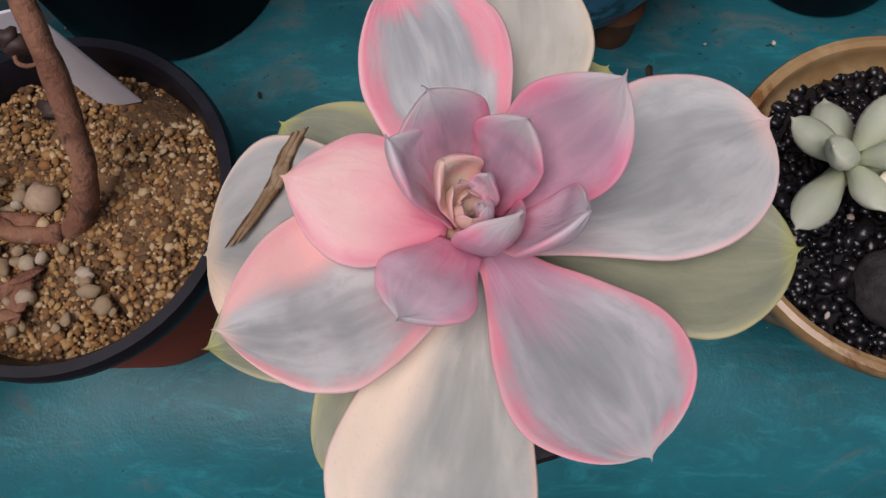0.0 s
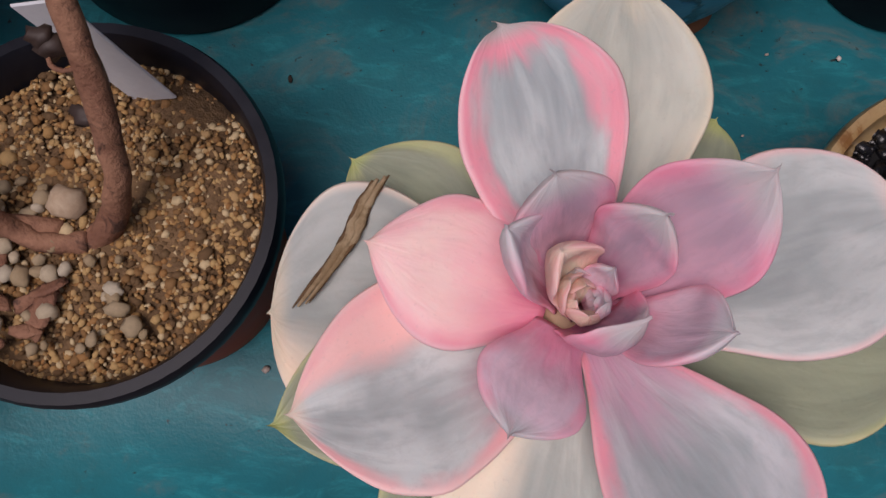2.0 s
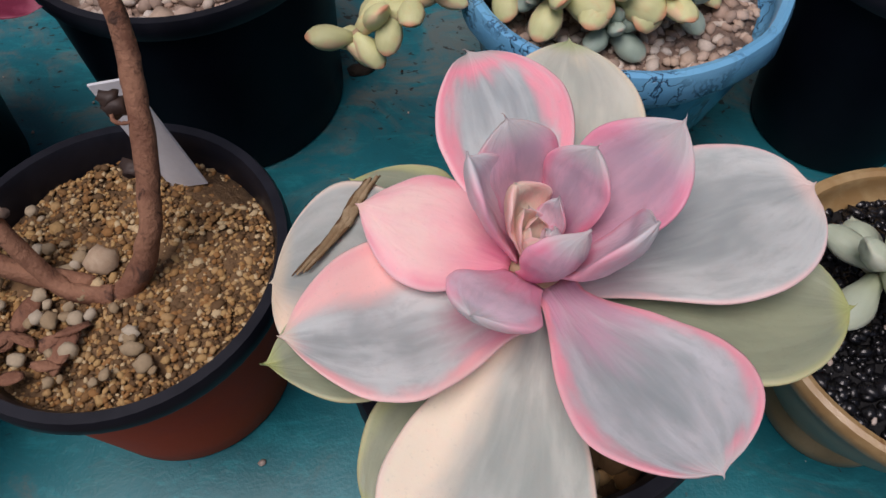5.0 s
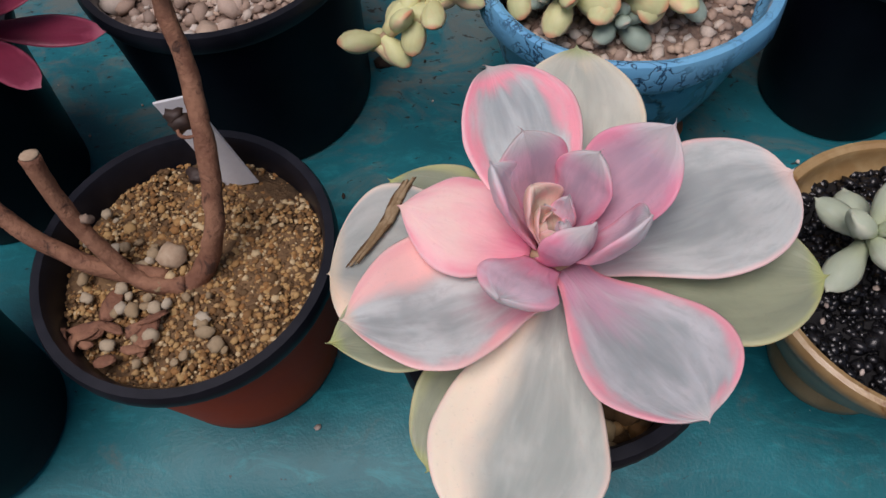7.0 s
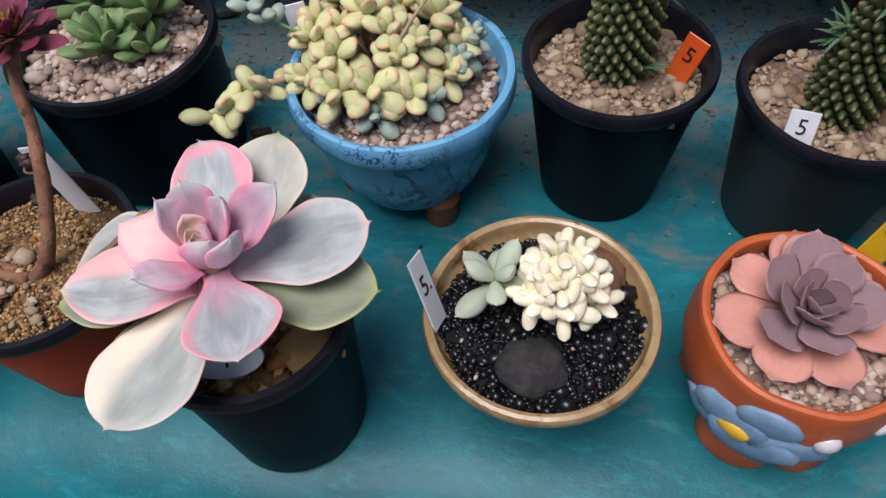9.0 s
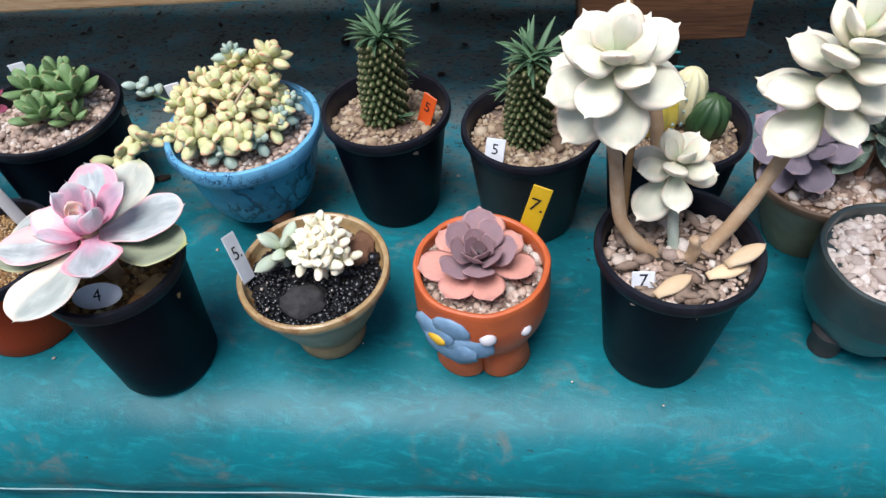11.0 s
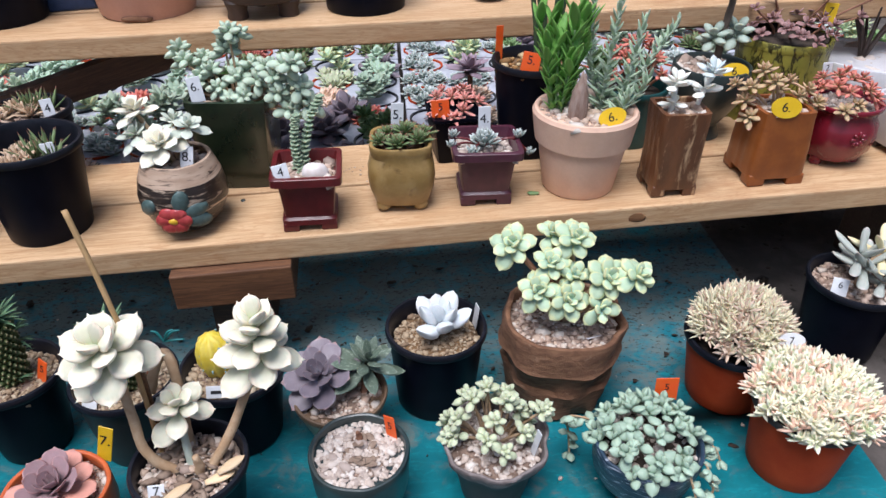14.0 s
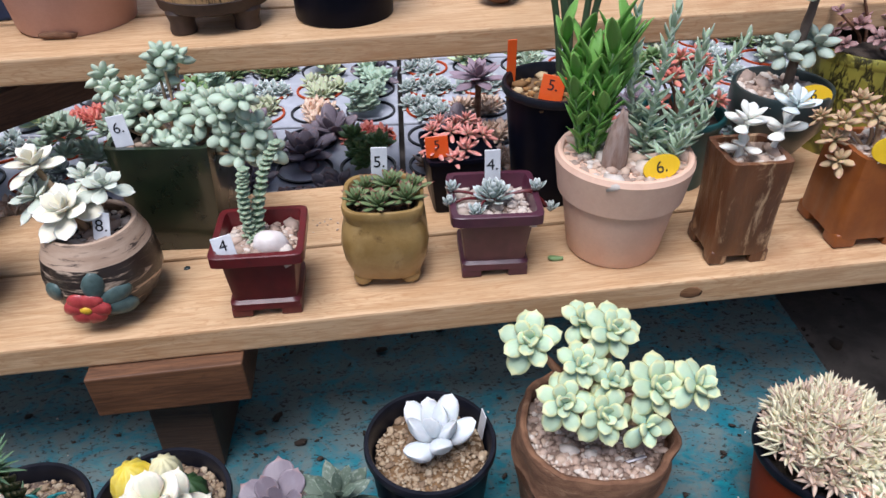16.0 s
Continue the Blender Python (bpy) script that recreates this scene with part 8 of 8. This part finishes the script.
for k, (mt, L, W, sh, n) in enumerate(KIND):
    y = thing("seedling_pot", "small black pot of young succulents in a grey tray", "potted plant", (0, 0, -5 - k), 0, "tray seedlings")
    turned("wall", [(0.002, 0.0), (0.034, 0.0), (0.048, 0.076), (0.051, 0.077), (0.051, 0.081), (0.047, 0.081), (0.045, 0.070), (0.002, 0.070)], black_rim if k % 3 else brown_plastic, y, seg=28)
    turned("grit", [(0.0455, 0.066), (0.0455, 0.0705), (0.02, 0.0735), (0.002, 0.074)], pink_bed if k % 2 else sandy_bed, y, seg=20)
    vs0, fs0, uv0 = leaf_shape(L * 1.35, W * 1.45, W * 0.6, sh, 0.05, 0.1, 0.05, 6, 5)
    V, Fc, U = [], [], []
    tall = k in (0, 2, 5, 8)
    for c in [(rk.gauss(0, .019), rk.gauss(0, .019), 0.074 + (rk.uniform(0.005, 0.06) if tall else 0.006)) for _ in range(9 if k != 4 else 1)]:
        for i in range(n if k == 4 else n // 2):
            mm = swing(c, 137.5 * i + rk.uniform(-10, 10), -5 + 75 * i / (n if k == 4 else n // 2), rk.uniform(0.75, 1.1) * (1.5 if k == 4 else 1))
            o = len(V)
            V += [mm @ Vector(v) for v in vs0]
            U += uv0
            Fc += [tuple(o + q for q in f) for f in fs0]
    put("foliage", mesh_of("foliage", V, Fc, mt, U), y)
    kinds.append(y)
placed = 0
for ty in range(3):
    for tx in range(6):
        x0, y0 = -0.62 + tx * 0.465, 0.86 + ty * 0.355
        tr_ob = part("seedling_tray", box(0.455, 0.345, 0.012, 0.003), grey_plastic, None, m=pose(x0 + 0.23, y0 + 0.175, 0.094))
        tagged(tr_ob, "pale grey plastic seedling tray", "tray", "seedling trays")
        fav = rk.randrange(len(kinds))
        for iy in range(3):
            for ix in range(4):
                if placed > 280:
                    continue
                q = kinds[fav] if rk.random() < 0.45 else rk.choice(kinds)
                m = pose(x0 + 0.060 + ix * 0.1135, y0 + 0.060 + iy * 0.115, 0.0235, 0, 0, rk.uniform(0, 360))
                if placed < len(kinds):
                    kinds[placed].matrix_world = m
                else:
                    copy_thing(q, m)
                placed += 1
dusky = thing("large_mauve_echeveria", "large mauve echeveria standing among seedling trays", "succulent", (0.925, 1.20, 0.12))
stem("stem", [(0, 0, -0.06), (0, 0, 0.05), (0, 0, 0.075)], [0.007, 0.006, 0.006], bark_brown, dusky)
mvl = plump("leaf", leafy("mauve_leaf", (0.32, 0.24, 0.29), (0.42, 0.30, 0.34), (0.44, 0.28, 0.30), 0.92, 0.9, streak=0.25), 0.065, 0.028, 0.005, OVATE, 8, 8, tip=0.05, cup=0.15)
rosette(dusky, mvl, (0, 0, 0.07), 24, (-5, 76), (1.0, 0.4), 0.004, 0.015, rn)

# far wall of pale film closing the place
film_wall = part("wall_back", box(14, 0.05, 3.4, 0.0), surface("pale_film", (0.75, 0.77, 0.78), (0.65, 0.67, 0.68), 0.5, 3, 30, 0.3, 0.01), None, m=pose(0.6, 3.6, 1.1))
tagged(film_wall, "pale plastic film wall behind the benches", "wall", kind="structure")
far_table = part("far_bench", box(5.5, 0.8, 0.04, 0.004), pine, None, m=pose(0.6, 2.95, 0.42))
tagged(far_table, "pale timber bench further back", "bench", kind="structure")

# ---- empty pots stored under the bench ----
# the board's dark colour carries part of the shade below the bench
store = part("lower_board", box(2.6, 0.6, 0.03, 0.003), pine_dark, None, m=pose(0.4, 0.22, -0.345))
tagged(store, "board under the bench, coloured dark for the shade there", "shelf board")
ru = random.Random(501)
# skins picked dark, so the under-bench shade is partly in their colour
SKIN = (clay_dark, glaze_tan, dark_clay, clay_grey, glaze_amber, glaze_ochre, glaze_teal, clay_dark, glaze_foot, bark)
for k in range(46):
    x, y = -0.75 + (k % 23) * 0.098 + ru.uniform(-.02, .02), (0.0 if k < 23 else 0.12) + 0.04 * ((k % 23) * 0.1) + ru.uniform(-.02, .02)
    r, h = ru.uniform(0.042, 0.058), ru.uniform(0.07, 0.115)
    tip_over = ru.random() < 0.3
    open_pot((x, y, -0.33 + (r * 0.85 if tip_over else 0)), [(r * 0.62, 0.0), (r * 0.66, 0.004), (r * 0.85, h * 0.5), (r * 0.95, h * 0.92), (r, h)], 0.005, ru.choice(SKIN), "empty_clay_pot", "empty glazed clay pot stored under the bench", 0.02,
             turn=ru.uniform(0, 360), lean=(0, 0) if not tip_over else (ru.uniform(50, 75), 0), seg=36)
ringp = thing("yellow_rimmed_pot", "brown pot with a yellow rim stored under the bench", "plant pot", (0.165, 0.045, -0.24), 0)
turned("body", [(0.03, 0.0), (0.045, 0.06), (0.045, 0.065), (0.04, 0.06), (0.002, 0.058)], glaze_tan, ringp, seg=36)
turned("rim", [(0.044, 0.062), (0.049, 0.064), (0.049, 0.070), (0.044, 0.071), (0.042, 0.066)], yellow_plastic, ringp, "yellow rim", seg=36, caps=False)

# ---- crumbs and grit scattered on the tarpaulin ----
rc = np.random.default_rng(601)
n = 520
cx, cy = rc.uniform(-0.5, 1.33, n), 0.20 + 0.75 * rc.beta(2.2, 1.6, n)
crumb = pebbles("soil_crumbs", None, np.column_stack([cx, cy, np.full(n, 0.0012)]), 0.0012 * np.exp(rc.normal(0.3, 0.6, n)), soil, 602, 1, 0.4, "", 1.8)
tagged(crumb, "dark soil crumbs and bark bits scattered on the tarpaulin", "soil")
n = 130
cx, cy = rc.uniform(-0.3, 1.33, n), rc.uniform(0.10, 0.6, n)
crumb2 = pebbles("spilled_grit", None, np.column_stack([cx, cy, np.full(n, 0.001)]), 0.0009 * np.exp(rc.normal(0, 0.5, n)), pale, 603, 1, 0.6)
tagged(crumb2, "pale grit grains spilled on the tarpaulin", "grit")
n = 700
cx, cy = rc.uniform(1.36, 2.3, n), rc.uniform(0.2, 1.4, n)
crumb3 = pebbles("loose_soil", None, np.column_stack([cx, cy, np.full(n, -0.0065)]), 0.0018 * np.exp(rc.normal(0, 0.6, n)), soil, 604, 1, 0.5, "", 1.6)
tagged(crumb3, "loose dark soil on the grey ground cloth", "soil")
n = 90
cx, cy = rc.uniform(0.55, 0.78, n), rc.uniform(0.60, 0.70, n)
crumb4 = pebbles("shelf_grit", None, np.column_stack([cx, cy, 0.225 + 0.0335 * (cx - 0.585) + 0.001]), 0.001 * np.exp(rc.normal(0, 0.5, n)), pinkish, 605, 1, 0.6)
tagged(crumb4, "pink grit spilled on the shelf board", "grit")
lf = put("fallen_leaf", gm, None, m=swing((0.955, 0.545, sz(0.955) + 0.003), 80, 0, 0.5))
tagged(lf, "small green leaf lying on the shelf board", "leaf", "shed leaves")
